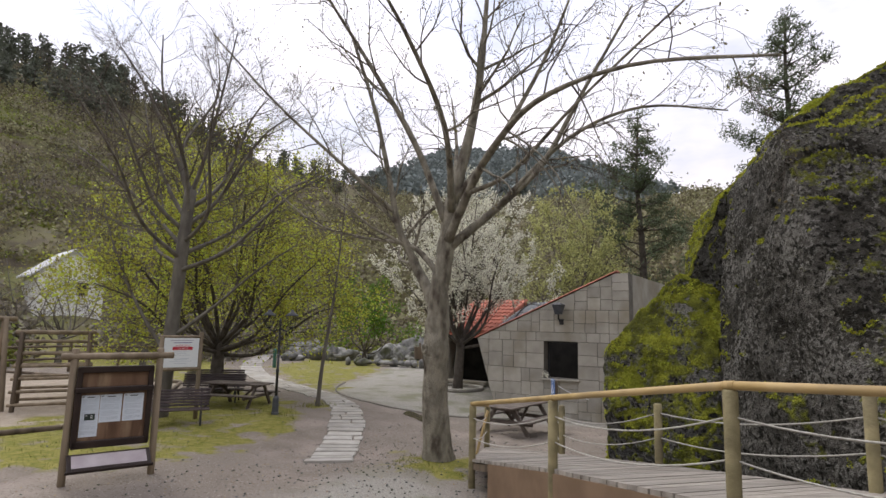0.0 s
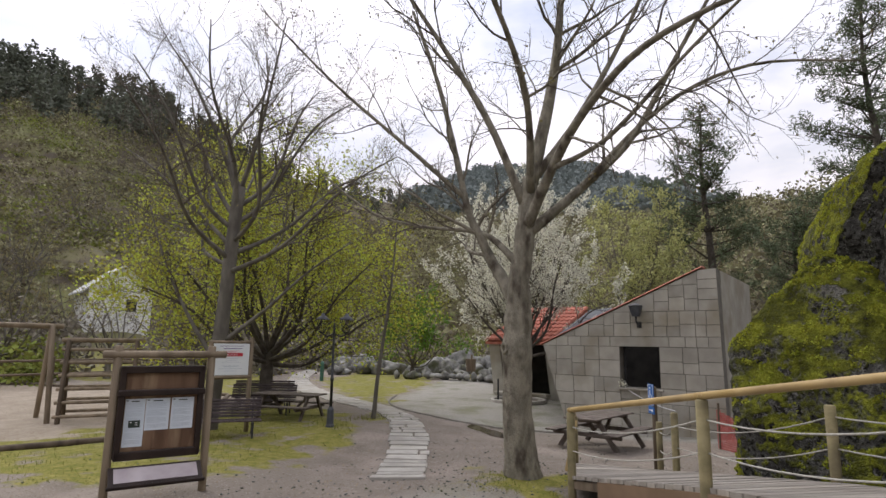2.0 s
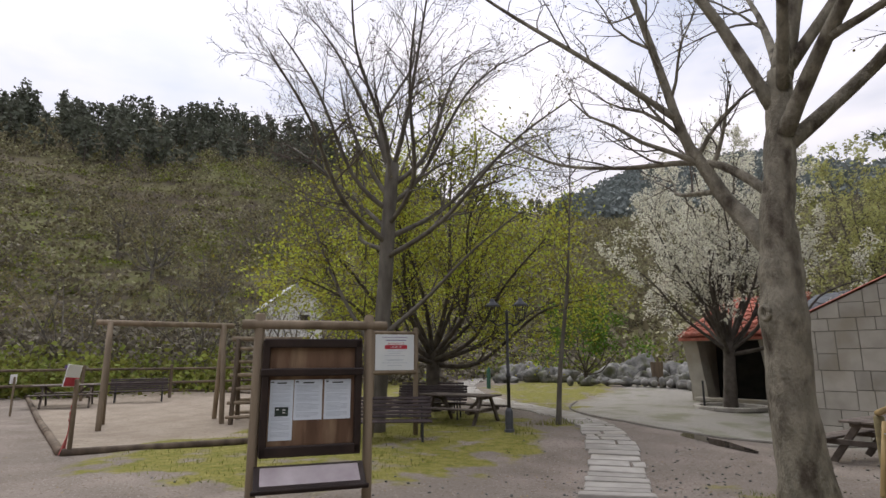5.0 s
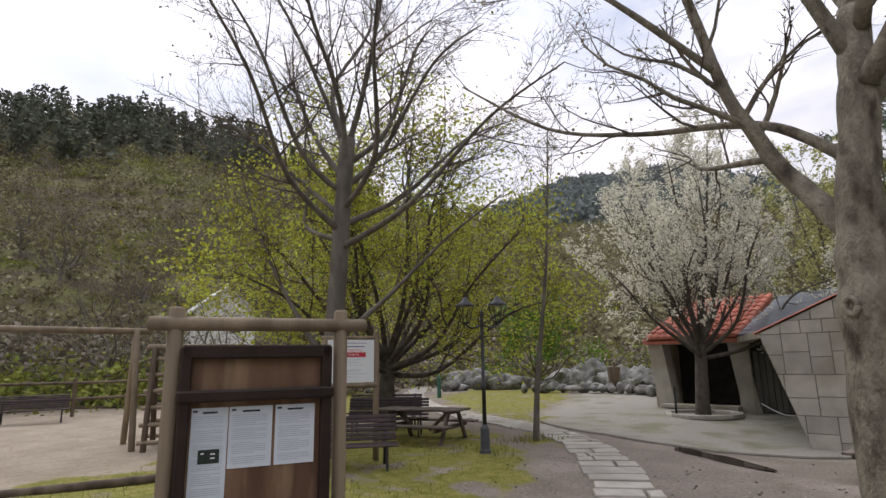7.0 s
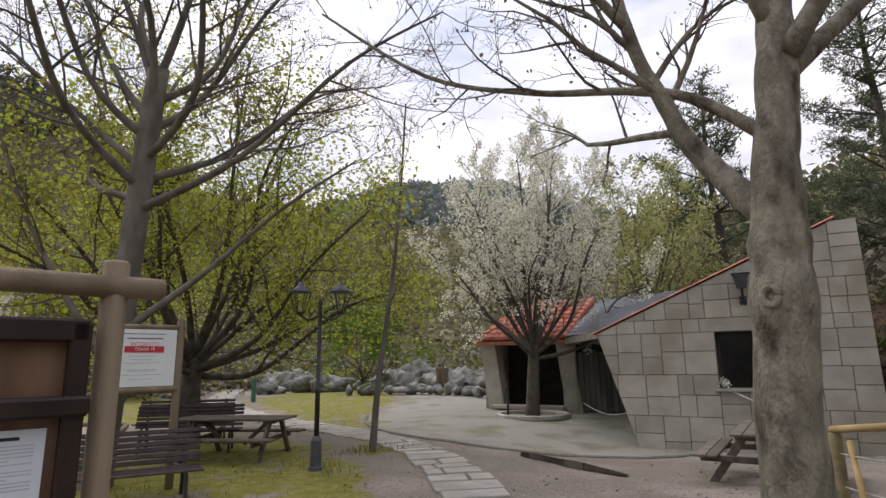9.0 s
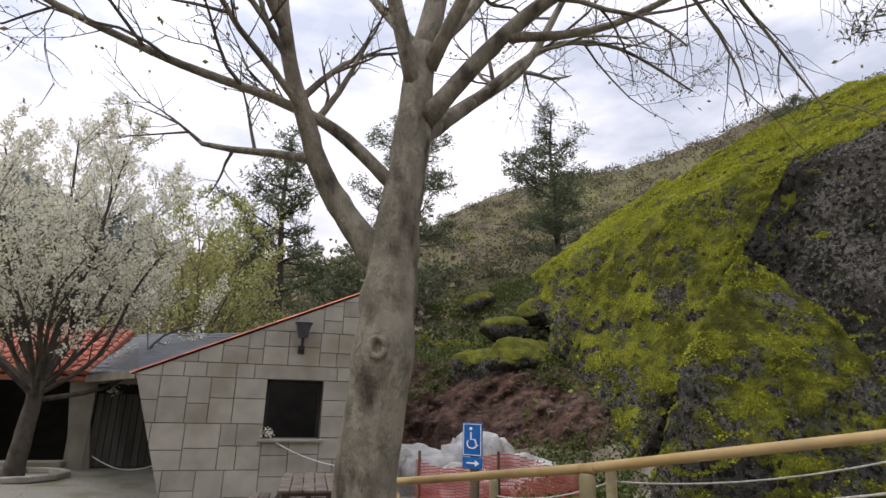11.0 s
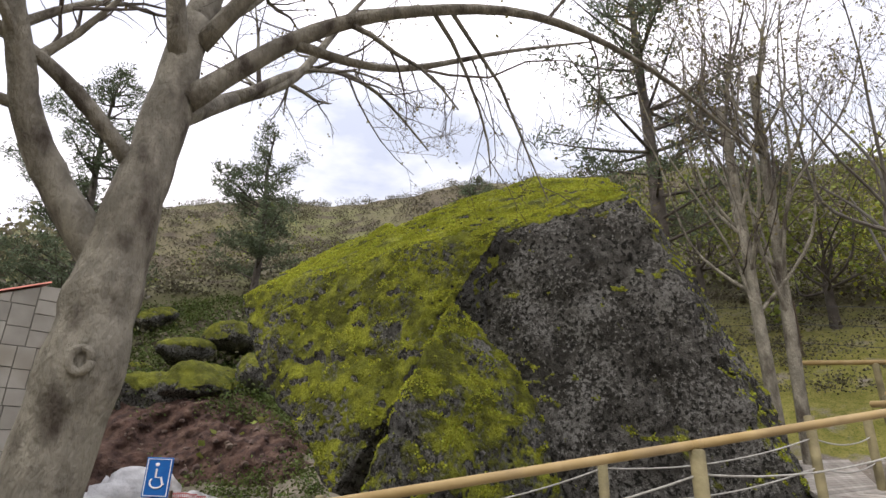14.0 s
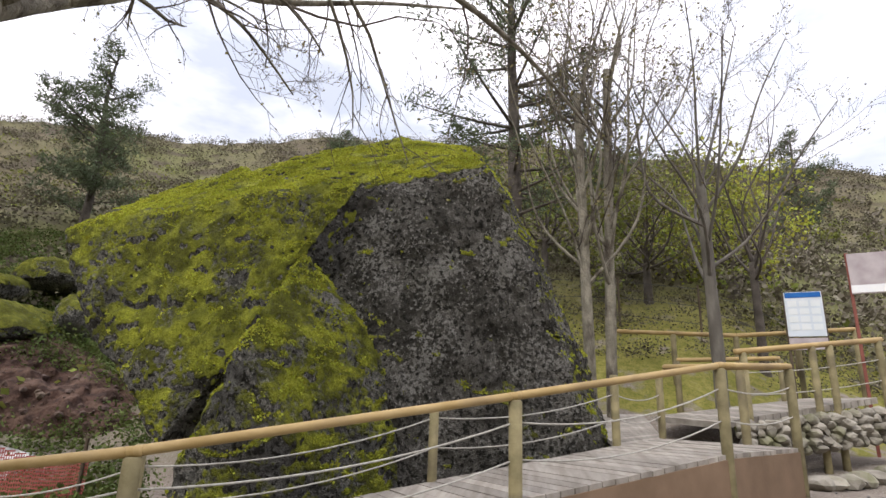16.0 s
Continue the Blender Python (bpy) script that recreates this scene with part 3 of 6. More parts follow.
# gable edge of clay tiles
nt = 17
for i in range(nt):
    s0 = -2.32 + i * 4.4 / nt
    z0 = 2.24 + (s0 + 2.22) * 1.88 / 4.28
    a = Vector((s0, -0.03, z0 + 0.02))
    b = Vector((s0 + 4.4 / nt + 0.05, -0.03, z0 + 0.03 + 4.4 / nt * 0.44))
    mb = MB()
    vs, fs = [], []
    for e in (a, b):
        for k in range(6):
            t = math.pi * k / 5
            vs.append(e + Vector((0, 0.2 - 0.22 * math.cos(t), 0.045 * math.sin(t) + (0.012 if e is b else 0))))
    for k in range(5):
        fs.append((k, k + 6, k + 7, k + 1))
    fs += [(5, 11, 6, 0), (0, 1, 2, 3, 4, 5), (11, 10, 9, 8, 7, 6)]
    part("edge_tile", mb.add(vs, fs), M_TILE, house)

# the roof of split slates
P00, P10, P01, P11 = Vector((-2.26, 0.42, 2.22)), Vector((0.6, 4.4, 3.62)), Vector((-4.1, 4.4, 2.36)), Vector((-3.75, 7.3, 3.62))
roof = part("slate_roof", MB().add([P00, P10, P11, P01] + [p - Vector((0, 0, 0.1)) for p in (P00, P10, P11, P01)],
                                   [(0, 1, 2, 3), (7, 6, 5, 4), (0, 4, 5, 1), (1, 5, 6, 2), (2, 6, 7, 3), (3, 7, 4, 0)]), M_SLATE, house, "rough grey slate roof")
rs = random.Random(5)
for i in range(11):
    for j in range(10):
        u0, v0 = i / 11 - 0.01, (j + 0.4 * rs.random() - 0.2) / 10
        du, dv = 1 / 11 + 0.05, 1 / 10 + rs.uniform(-0.01, 0.03)
        vs = []
        for uu, vv in ((u0, v0), (u0 + du, v0 + rs.uniform(-.01, .01)), (u0 + du, v0 + dv), (u0 + rs.uniform(-.012, .012), v0 + dv)):
            uu, vv = max(-0.02, min(1, uu)), max(0, min(1.0, vv))
            p = P00.lerp(P10, uu).lerp(P01.lerp(P11, uu), vv)
            lift = 0.012 + (0.035 if abs(uu - max(-0.02, u0)) < 0.03 else 0.0) + rs.uniform(0, 0.012)
            vs.append(p + Vector((0, 0, lift)))
        mb = MB().add(vs + [p - Vector((0, 0, 0.03)) for p in vs], [(0, 1, 2, 3), (7, 6, 5, 4), (0, 4, 5, 1), (1, 5, 6, 2), (2, 6, 7, 3), (3, 7, 4, 0)])
        part("slate", mb, M_SLATE, roof)
mb = MB().box(0.09, 4.6, 0.16, T(-3.2, 2.4, 2.23, rz=24.4))
part("eave_beam", mb, M_WALL, house)

# the porch door between the two parts
K = 4.5
mb = MB().box(0.16, 0.25, 2.1, T(-3.98, K + 0.1, 1.25)).box(2.4, 0.25, 0.2, T(-3.0, K + 0.1, 2.24))
part("door_surround", mb, M_WALL, house)
# door backing in near-black, painting the shade between and above the boards
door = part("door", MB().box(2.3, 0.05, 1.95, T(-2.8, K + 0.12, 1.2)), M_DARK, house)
for i in range(14):
    part("board", MB().box(0.14, 0.03, 1.66, T(-3.78 + i * 0.155, K + 0.075, 1.08), 0.006), M_DOOR, door)
mb = MB().tube([(-3.7 + i * 0.095, K - 0.15 - i * 0.1, 0.5 - 0.2 * math.sin(math.pi * i / 18)) for i in range(19)], 0.012, 5)
tagged(part("barrier_chain", mb, M_SIGNWHITE, None, "red and white plastic chain hanging across the porch"), category="chain").matrix_basis = HOUSE

# the low wing under clay tiles
wing = thing("tiled_wing", "low stone wing with clay tile roof and dark doorway", "outbuilding", HOUSE)
for x0, x1 in ((-6.93, -6.55), (-4.5, -4.15)):
    lean = 0.3
    mb = prism([(x0 + lean, 0.0), (x1 + lean + 0.12, 0.0), (x1 + 0.1, 2.3), (x0, 2.3)], K, K + 0.5)
    part("pier", mb, M_WALL, wing)
part("lintel", MB().box(2.5, 0.4, 0.14, T(-5.6, K + 0.25, 2.24), 0.01), M_WALL, wing)
# thin added panel; its near-black colour paints the darkness inside the doorway
part("dark_room", MB().box(2.6, 0.1, 2.2, T(-5.5, K + 1.6, 1.2)), M_DARK, wing, "near-black panel painted as the unlit room behind the doorway")
part("side_wall", MB().box(0.3, 2.9, 2.3, T(-6.75, K + 1.75, 1.15)).box(0.3, 2.9, 2.3, T(-4.25, K + 1.75, 1.15)).box(2.8, 0.3, 2.3, T(-5.5, K + 3.3, 1.15)), M_WALL, wing)
part("doorstep", MB().box(2.2, 0.5, 0.12, T(-5.35, K - 0.1, 0.34), 0.02), M_WALL, wing)
troof = part("tile_roof", MB().add([(-7.0, K - 0.12, 2.28), (-4.12, K - 0.12, 2.28), (-3.95, K + 2.9, 3.65), (-6.6, K + 2.9, 3.65),
                                    (-7.0, K - 0.12, 2.18), (-4.12, K - 0.12, 2.18), (-3.95, K + 2.9, 3.55), (-6.6, K + 2.9, 3.55)],
                                   [(0, 1, 2, 3), (7, 6, 5, 4), (0, 4, 5, 1), (1, 5, 6, 2), (2, 6, 7, 3), (3, 7, 4, 0)]), M_TILE, wing, "red clay roof tiles in rows")
tile = None
for i in range(13):
    for j in range(9):
        u, v = (i + 0.5) / 13, j / 9
        p = Vector((-7.0 + 2.88 * u + (0.4 - 0.23 * u) * v, K - 0.16 + 3.02 * v, 2.30 + 1.37 * v))
        q = Vector((-7.0 + 2.88 * u + (0.4 - 0.23 * u) * (v + 0.14), K - 0.16 + 3.02 * (v + 0.14), 2.30 + 1.37 * (v + 0.14)))
        if tile is None:
            mb, vs, fs = MB(), [], []
            for e, r, lift in ((p, 0.125, 0.03), (q, 0.10, 0.0)):
                for k in range(6):
                    t = math.pi * k / 5
                    vs.append(e - p + Vector((-r * math.cos(t), 0, r * 0.85 * math.sin(t) + lift)))
            fs = [(k, k + 6, k + 7, k + 1) for k in range(5)] + [(0, 1, 2, 3, 4, 5), (11, 10, 9, 8, 7, 6), (5, 11, 6, 0)]
            tile = part("tile", mb.add(vs, fs), M_TILE, troof)
            ob = tile
        else:
            ob = new("tile", tile.data)
            ob.parent = troof
        ob.location = p
# wall lantern
lan = thing("wall_lantern", "dark metal lantern on an iron bracket on the house wall", "lamp", HOUSE @ T(0.55, 0, 0))
part("cap", MB().add([(-.16, -.42, 3.24), (.16, -.42, 3.24), (.16, -.1, 3.24), (-.16, -.1, 3.24), (0, -.26, 3.32)], [(0, 1, 4), (1, 2, 4), (2, 3, 4), (3, 0, 4), (3, 2, 1, 0)]), M_IRON, lan)
part("body", MB().add([(-.14, -.40, 3.235), (.14, -.40, 3.235), (.14, -.12, 3.235), (-.14, -.12, 3.235), (-.08, -.33, 2.97), (.08, -.33, 2.97), (.08, -.19, 2.97), (-.08, -.19, 2.97)],
                      [(0, 1, 5, 4), (1, 2, 6, 5), (2, 3, 7, 6), (3, 0, 4, 7), (4, 5, 6, 7), (3, 2, 1, 0)]), M_IRONBLUE, lan)
part("bracket", MB().tube([(0, -.26, 2.98), (0, -.26, 2.86), (0, -.16, 2.78), (0, 0, 2.74)], 0.025).box(0.12, 0.03, 0.16, T(0, -0.015, 2.76)), M_IRON, lan)
# flowers and a plastic chain on the sill
rs = random.Random(3)
mb = MB()
for i in range(60):
    mb.leaf((0.1 + rs.gauss(0, 0.06), -0.08 + rs.gauss(0, 0.03), 1.2 + abs(rs.gauss(0, 0.07))), 0.05, rs)
fl = part("flower_bunch", mb, M_BLOS, None, "small pale flowers tied at the window sill")
tagged(fl, category="flowers").matrix_basis = HOUSE
mb = MB().tube([(0.14 + 1.3 * i / 25, -0.06 - 0.3 * i / 25, 1.15 - 0.75 * i / 25 + 0.3 * (i / 25) ** 2) for i in range(26)], 0.009, 5)
tagged(part("plastic_chain", mb, M_SIGNWHITE, None, "white plastic chain hanging from the window sill"), category="chain").matrix_basis = HOUSE


# ---- the great mossy boulder ----
def hull(points, step, smooth=3, rough=1.0, seed=0):
    """A worn stone block: a hull round its corners, split finely, eased and pushed about by noise."""
    bm = bmesh.new()
    for p in points:
        bm.verts.new(p)
    bmesh.ops.convex_hull(bm, input=bm.verts[:])
    for v in [v for v in bm.verts if not v.link_faces]:
        bm.verts.remove(v)
    bmesh.ops.triangulate(bm, faces=bm.faces[:])
    for lim, ease in ((0.8, 0), (0.4, smooth), (0.2, 1), (step, 0)):
        for _ in range(5):
            long = [e for e in bm.edges if e.calc_length() > lim]
            if not long:
                break
            bmesh.ops.subdivide_edges(bm, edges=long, cuts=1)
            bmesh.ops.triangulate(bm, faces=[f for f in bm.faces if len(f.verts) > 3])
        for _ in range(ease):
            bmesh.ops.smooth_vert(bm, verts=bm.verts, factor=0.5, use_axis_x=True, use_axis_y=True, use_axis_z=True)
    bm.normal_update()
    bm.verts.index_update()
    o = Vector((seed * 7.1, seed * 3.3, 0))
    vs = []
    for v in bm.verts:
        p = v.co + o
        k = noise.noise(p * 0.7) * 0.10 + noise.noise(p * 1.9) * 0.07 + noise.noise(p * 5) * 0.045 + noise.noise(p * 11) * 0.03 - 0.05 * max(0, 0.12 - abs(noise.noise(p * 1.4 + Vector((9, 0, 0))))) / 0.12
        vs.append(v.co + v.normal * k * rough)
    fs = [tuple(v.index for v in f.verts) for f in bm.faces]
    bm.free()
    return vs, fs


rock = thing("boulder", "huge granite boulder thickly grown with yellow-green moss and lichen", "boulder")
mb = MB().add(*hull([(4.65, 8.48, 4.63), (4.85, 6.66, 4.98), (7.36, 8.63, 6.75), (7.48, 7.19, 6.65), (6.1, 10.9, 5.6), (5.3, 5.1, 1.35), (5.2, 4.95, 0.5), (4.35, 7.7, 1.7), (4.2, 7.7, 0.2),
                     (8, 6, 1.5), (8, 9.5, 1.5), (6.5, 11, 0.5), (6.3, 6.1, 4.6), (6.6, 5.2, 2.4), (6.6, 4.8, 0.8), (4.3, 9.5, 0.3)], 0.062, 0, 0.8, 1))
part("block", mb, M_BLOCK, rock, "dark lichened face under a mossy top", True)
mb = MB().add(*hull([(4.78, 12.97, 4.05), (4.72, 12.29, 2.75), (4.13, 10.47, 1.15), (4.54, 11.09, 4.32), (4.55, 9.51, 4.50), (4.59, 8.37, 4.65), (6.6, 13.3, 5.3), (6.2, 11.1, 5.67), (4.14, 8.90, 3.46), (4.9, 8.1, 3.6),
                     (5.6, 12.2, 2.6), (5.5, 9.5, 1.0), (4.03, 9.89, 1.81)], 0.062, 0, 0.8, 2))
part("shoulder", mb, M_ROCK, rock, "overhanging moss-covered shoulder", True)
mb = MB().add(*hull([(4.03, 8.82, 3.55), (2.94, 8.87, 2.35), (2.98, 9.45, 1.2), (2.9, 8.55, 1.6), (4.35, 7.8, 2.2), (4.3, 7.6, 1.2), (3.0, 9.75, 0.1), (2.95, 8.6, 0.0), (4.1, 7.4, 0.1), (5, 10, 0.1), (5, 8, 0.1), (4.6, 8.6, 3.2)], 0.06, 0, 0.8, 3))
part("buttress", mb, M_RIDGE, rock, "mossy ridge leaning on the block", True)

def moss_cover(ob, rule):
    """How thickly moss has grown, point by point."""
    me = ob.data
    at = me.attributes.new("moss", "FLOAT", "POINT")
    at.data.foreach_set("value", [rule(v.co, v.normal) for v in me.vertices])


def block_moss(p, q):
    if q.y < -0.35 and q.z > 0.1 and p.x < 7.2:
        return 0.27 + 0.3 * max(0, q.z)
    return max(0.0, min(1.0, (q.z - 0.3) / 0.3))


def shoulder_moss(p, q):
    if q.z < -0.08:
        return 0.05
    return 1.0 if q.z > 0.55 else 0.36 if p.z > 3.4 and p.y > 10.6 else 0.50 + 0.25 * max(0, q.z)


def buttress_moss(p, q):
    if p.x < 3.9 and abs(p.y - 8.95) < (2.55 - p.z) * 0.65 or q.z < -0.15:
        return 0.08
    return 0.26 if q.y < -0.62 else 0.68


for ob, rule in zip(rock.children[:3], (block_moss, shoulder_moss, buttress_moss)):
    moss_cover(ob, rule)

# moss cushions: tufts standing off what faces up
tufts, rr = MB(), random.Random(31)
for ob, least in ((rock.children[0], 0.55), (rock.children[1], 0.28), (rock.children[2], 0.34)):
    me = ob.data
    vco = [v.co for v in me.vertices]
    for f in me.polygons:
        if f.normal.z < least or f.normal.x > 0.5 and f.normal.z < 0.6 or f.normal.y < -0.75:
            continue
        c0 = f.center
        if noise.noise(c0 * 2.1) + noise.noise(c0 * 6) * 0.6 + f.normal.z * 0.8 < 0.32:
            continue
        for _ in range(3):
            i, j, k = (vco[q] for q in f.vertices[:3])
            u, v = rr.random(), rr.random()
            if u + v > 1:
                u, v = 1 - u, 1 - v
            tufts.leaf(i + (j - i) * u + (k - i) * v + f.normal * 0.006, rr.uniform(0.016, 0.036), rr, -0.3, 0.5)
tagged(part("moss", tufts, M_MOSS, rock, "shaggy yellow-green moss tufts"), kind="stuff")

# ---- timber ramp with its rails ----
NEAR = [Vector(p) for p in ((0.70, 10.74, 0.27), (0.91, 8.42, 0.56), (2.31, 6.19, 1.05), (3.74, 4.19, 1.38), (4.94, 3.05, 1.42))]
FAR = [Vector(p) for p in ((2.05, 10.75, 0.27), (2.22, 9.30, 0.56), (3.50, 7.03, 1.02), (4.95, 5.05, 1.36), (6.2, 4.25, 1.42))]
RAILZ = (1.06, 1.39, 1.82, 2.22, 2.33)
ramp = thing("timber_ramp", "weathered timber ramp with pole handrail and slack ropes", "ramp")
deck = part("substructure", MB().add([p - Vector((0, 0, 0.06)) for p in NEAR + FAR] + [p - Vector((0, 0, 0.16)) for p in NEAR + FAR],
                                     [f for i in range(4) for f in ((i, i + 1, i + 6, i + 5), (i + 10, i + 15, i + 16, i + 11), (i, i + 10, i + 11, i + 1), (i + 5, i + 6, i + 16, i + 15))]), M_LOGDARK, ramp)
rs = random.Random(11)
for i in range(4):
    cnt = int((NEAR[i + 1] - NEAR[i]).length / 0.145)
    for k in range(cnt):
        u0, u1 = k / cnt + 0.002, (k + 1) / cnt - 0.004
        h = Vector((0, 0, rs.uniform(-0.003, 0.003)))
        ov = Vector((rs.uniform(0.01, 0.025), 0, 0))
        vs = [NEAR[i].lerp(NEAR[i + 1], u0) + h - ov, FAR[i].lerp(FAR[i + 1], u0) + h + ov, FAR[i].lerp(FAR[i + 1], u1) + h + ov, NEAR[i].lerp(NEAR[i + 1], u1) + h - ov]
        part("board", MB().add(vs + [p - Vector((0, 0, 0.045)) for p in vs], [(0, 1, 2, 3), (7, 6, 5, 4), (0, 4, 5, 1), (1, 5, 6, 2), (2, 6, 7, 3), (3, 7, 4, 0)]), M_DECK, ramp)
ext = [Vector((4.95, 5.05, 1.36)), Vector((6.2, 4.25, 1.42)), Vector((8.4, 4.1, 1.75)), Vector((7.9, 5.3, 1.7))]
for k in range(18):
    u0, u1 = k / 18 + 0.004, (k + 1) / 18 - 0.004
    vs = [ext[1].lerp(ext[2], u0), ext[0].lerp(ext[3], u0), ext[0].lerp(ext[3], u1), ext[1].lerp(ext[2], u1)]
    part("board", MB().add(vs + [p - Vector((0, 0, 0.05)) for p in vs], [(3, 2, 1, 0), (4, 5, 6, 7), (1, 5, 4, 0), (2, 6, 5, 1), (3, 7, 6, 2), (0, 4, 7, 3)]), M_DECK, ramp)
for i in range(1, 4):
    a, b = NEAR[i], NEAR[i + 1]
    out = Vector((-(b - a).y, (b - a).x, 0)).normalized() * -0.03
    lo = lambda p: Vector((p.x, p.y, H(p.x, p.y) - 0.1))
    vs = [a + out - Vector((0, 0, .045)), b + out - Vector((0, 0, .045)), lo(b) + out, lo(a) + out]
    if i == 1:
        vs[0], vs[3] = a.lerp(b, 0.28) + out - Vector((0, 0, .045)), lo(a.lerp(b, 0.28)) + out
    part("fascia", MB().add(vs + [p - out for p in vs], [(0, 1, 2, 3), (7, 6, 5, 4), (0, 4, 5, 1), (1, 5, 6, 2), (2, 6, 7, 3), (3, 7, 4, 0)]), M_FASCIA, ramp, "brown board closing the ramp's side")
a, b = NEAR[4], FAR[4]
vs = [a - Vector((0, 0, .045)), b - Vector((0, 0, .045)), Vector((b.x, b.y, 0.6)), Vector((a.x, a.y, 0.6))]
off = Vector((0.02, -0.03, 0))
part("fascia", MB().add([p + off for p in vs] + vs, [(0, 1, 2, 3), (7, 6, 5, 4), (0, 4, 5, 1), (1, 5, 6, 2), (2, 6, 7, 3), (3, 7, 4, 0)]), M_FASCIA, ramp)
tops = [Vector((p.x, p.y, z)) for p, z in zip(NEAR, RAILZ)]
for i in range(4):
    part("handrail", MB().log(tops[i] - (tops[i + 1] - tops[i]).normalized() * 0.05, tops[i + 1] + (tops[i + 1] - tops[i]).normalized() * 0.05, 0.034), M_RAIL, ramp, "yellow varnished pole handrail", True)


def rail_post(p, ztop, r=0.055, name="post", parent=None, mat_=None):
    part(name, MB().log((p.x, p.y, H(p.x, p.y) - 0.15), (p.x, p.y, ztop), r), mat_ or M_POST, parent, smooth=True)


def rope(a, b, sag, parent, r=0.008):
    pts = [a.lerp(b, k / 10) - Vector((0, 0, sag * 4 * (k / 10) * (1 - k / 10))) for k in range(11)]
    part("rope", MB().tube(pts, r, 5), M_ROPE, parent, smooth=True)


for p, z in zip(NEAR, RAILZ):
    rail_post(p, z - 0.03, parent=ramp)
for p, z in zip(FAR, (1.02, 1.33, 1.72, 2.18, 2.3)):
    rail_post(p, z, 0.05, parent=ramp)
for i in range(4):
    for f in (0.38, 0.74):
        A = [NEAR[k].lerp(tops[k], f) for k in (i, i + 1)]
        rope(A[0], A[1], 0.07 + 0.03 * ((i * 7) % 3), ramp)
        B = [FAR[k] + Vector((0, 0, 0.8 * f)) for k in (i, i + 1)]
        rope(B[0], B[1], 0.08 + 0.02 * ((i * 5) % 3), ramp)
part("handrail", MB().log(tops[4] + Vector((0, 0, 0.0)), (6.1, 4.2, 2.38), 0.042), M_RAIL, ramp, smooth=True)
rail_post(Vector((5.35, 3.45, 0)), 2.3, 0.055, parent=ramp)
stick = part("leaning_pole", MB().log((0.74, 10.58, 0.98), (0.62, 10.15, 0.25), 0.026), M_RAIL, None, "pale pole leaning against the ramp's last post", True)
tagged(stick, category="pole")

# second boardwalk above a dry stone wall
walk2 = thing("boardwalk", "weathered boardwalk with pole rails above a dry stone wall", "boardwalk")
E0, E1, E2, E3 = Vector((6.5, 3.4, 1.66)), Vector((7.6, 0.7, 2.12)), Vector((9.0, 1.2, 2.12)), Vector((7.9, 4.0, 1.72))
for k in range(22):
    u0, u1 = k / 22 + 0.004, (k + 1) / 22 - 0.004
    vs = [E0.lerp(E1, u0), E0.lerp(E1, u1), E3.lerp(E2, u1), E3.lerp(E2, u0)]
    part("board", MB().add(vs + [p - Vector((0, 0, 0.09)) for p in vs], [(0, 1, 2, 3), (7, 6, 5, 4), (0, 4, 5, 1), (1, 5, 6, 2), (2, 6, 7, 3), (3, 7, 4, 0)]), M_DECK, walk2)
r0, r1 = Vector((6.5, 3.1, 2.66)), Vector((7.6, 0.5, 3.02))
part("handrail", MB().log(r0, r1, 0.045), M_RAIL, walk2, smooth=True)
for f in (0.05, 0.5, 0.62, 0.97):
    q = r0.lerp(r1, f)
    rail_post(q, q.z - 0.02, parent=walk2)
for f in (0.3, 0.62):
    rope(r0 - Vector((0, 0, f)), r1 - Vector((0, 0, f)), 0.05, walk2)
fr = [Vector((9.5, 4.4, 3.36)), Vector((9.6, 2.0, 3.32)), Vector((10.4, -0.6, 3.6))]
for i in range(2):
    part("handrail", MB().log(fr[i], fr[i + 1], 0.045), M_RAIL, walk2, smooth=True)
for q in (fr[0], fr[0].lerp(fr[1], 0.5), fr[1], fr[1].lerp(fr[2], 0.5), fr[2]):
    rail_post(q, q.z - 0.02, parent=walk2)
part("handrail", MB().log((8.6, 3.4, 2.72), (8.7, 1.6, 2.8), 0.04), M_RAIL, walk2, smooth=True)
for q in (Vector((8.6, 3.4, 2.7)), Vector((8.7, 1.6, 2.78))):
    rail_post(q, q.z, parent=walk2)

drywall = thing("dry_stone_wall", "low dry wall of grey field stones under the boardwalk", "wall")
rs = random.Random(21)
for row in range(5):
    x = 0.0
    while x < 3.4:
        w = rs.uniform(0.13, 0.30)
        c = Vector((6.4, 3.2, 0)).lerp(Vector((7.55, 0.45, 0)), (x + w / 2) / 3.0)
        z0 = 1.12 + row * 0.10 + 0.37 * max(0, min(1, x / 3.0))
        part("stone", MB().blob((c.x + rs.uniform(-.03, .03), c.y, z0 + 0.08), w * 0.55, w * 0.5, 0.085, rs.random(), 0.4, 2), M_FIELDSTONE, drywall)
        x += w
kerb = thing("stone_kerb", "row of rough kerb stones beside the lane", "kerb")
for k in range(16):
    c = Vector((5.7, 2.55, 0)).lerp(Vector((8.3, -1.2, 0)), k / 15)
    part("stone", MB().blob((c.x, c.y, H(c.x, c.y) + 0.08), 0.2, 0.17, 0.12, k + 300, 0.2, 2), M_FIELDSTONE, kerb)

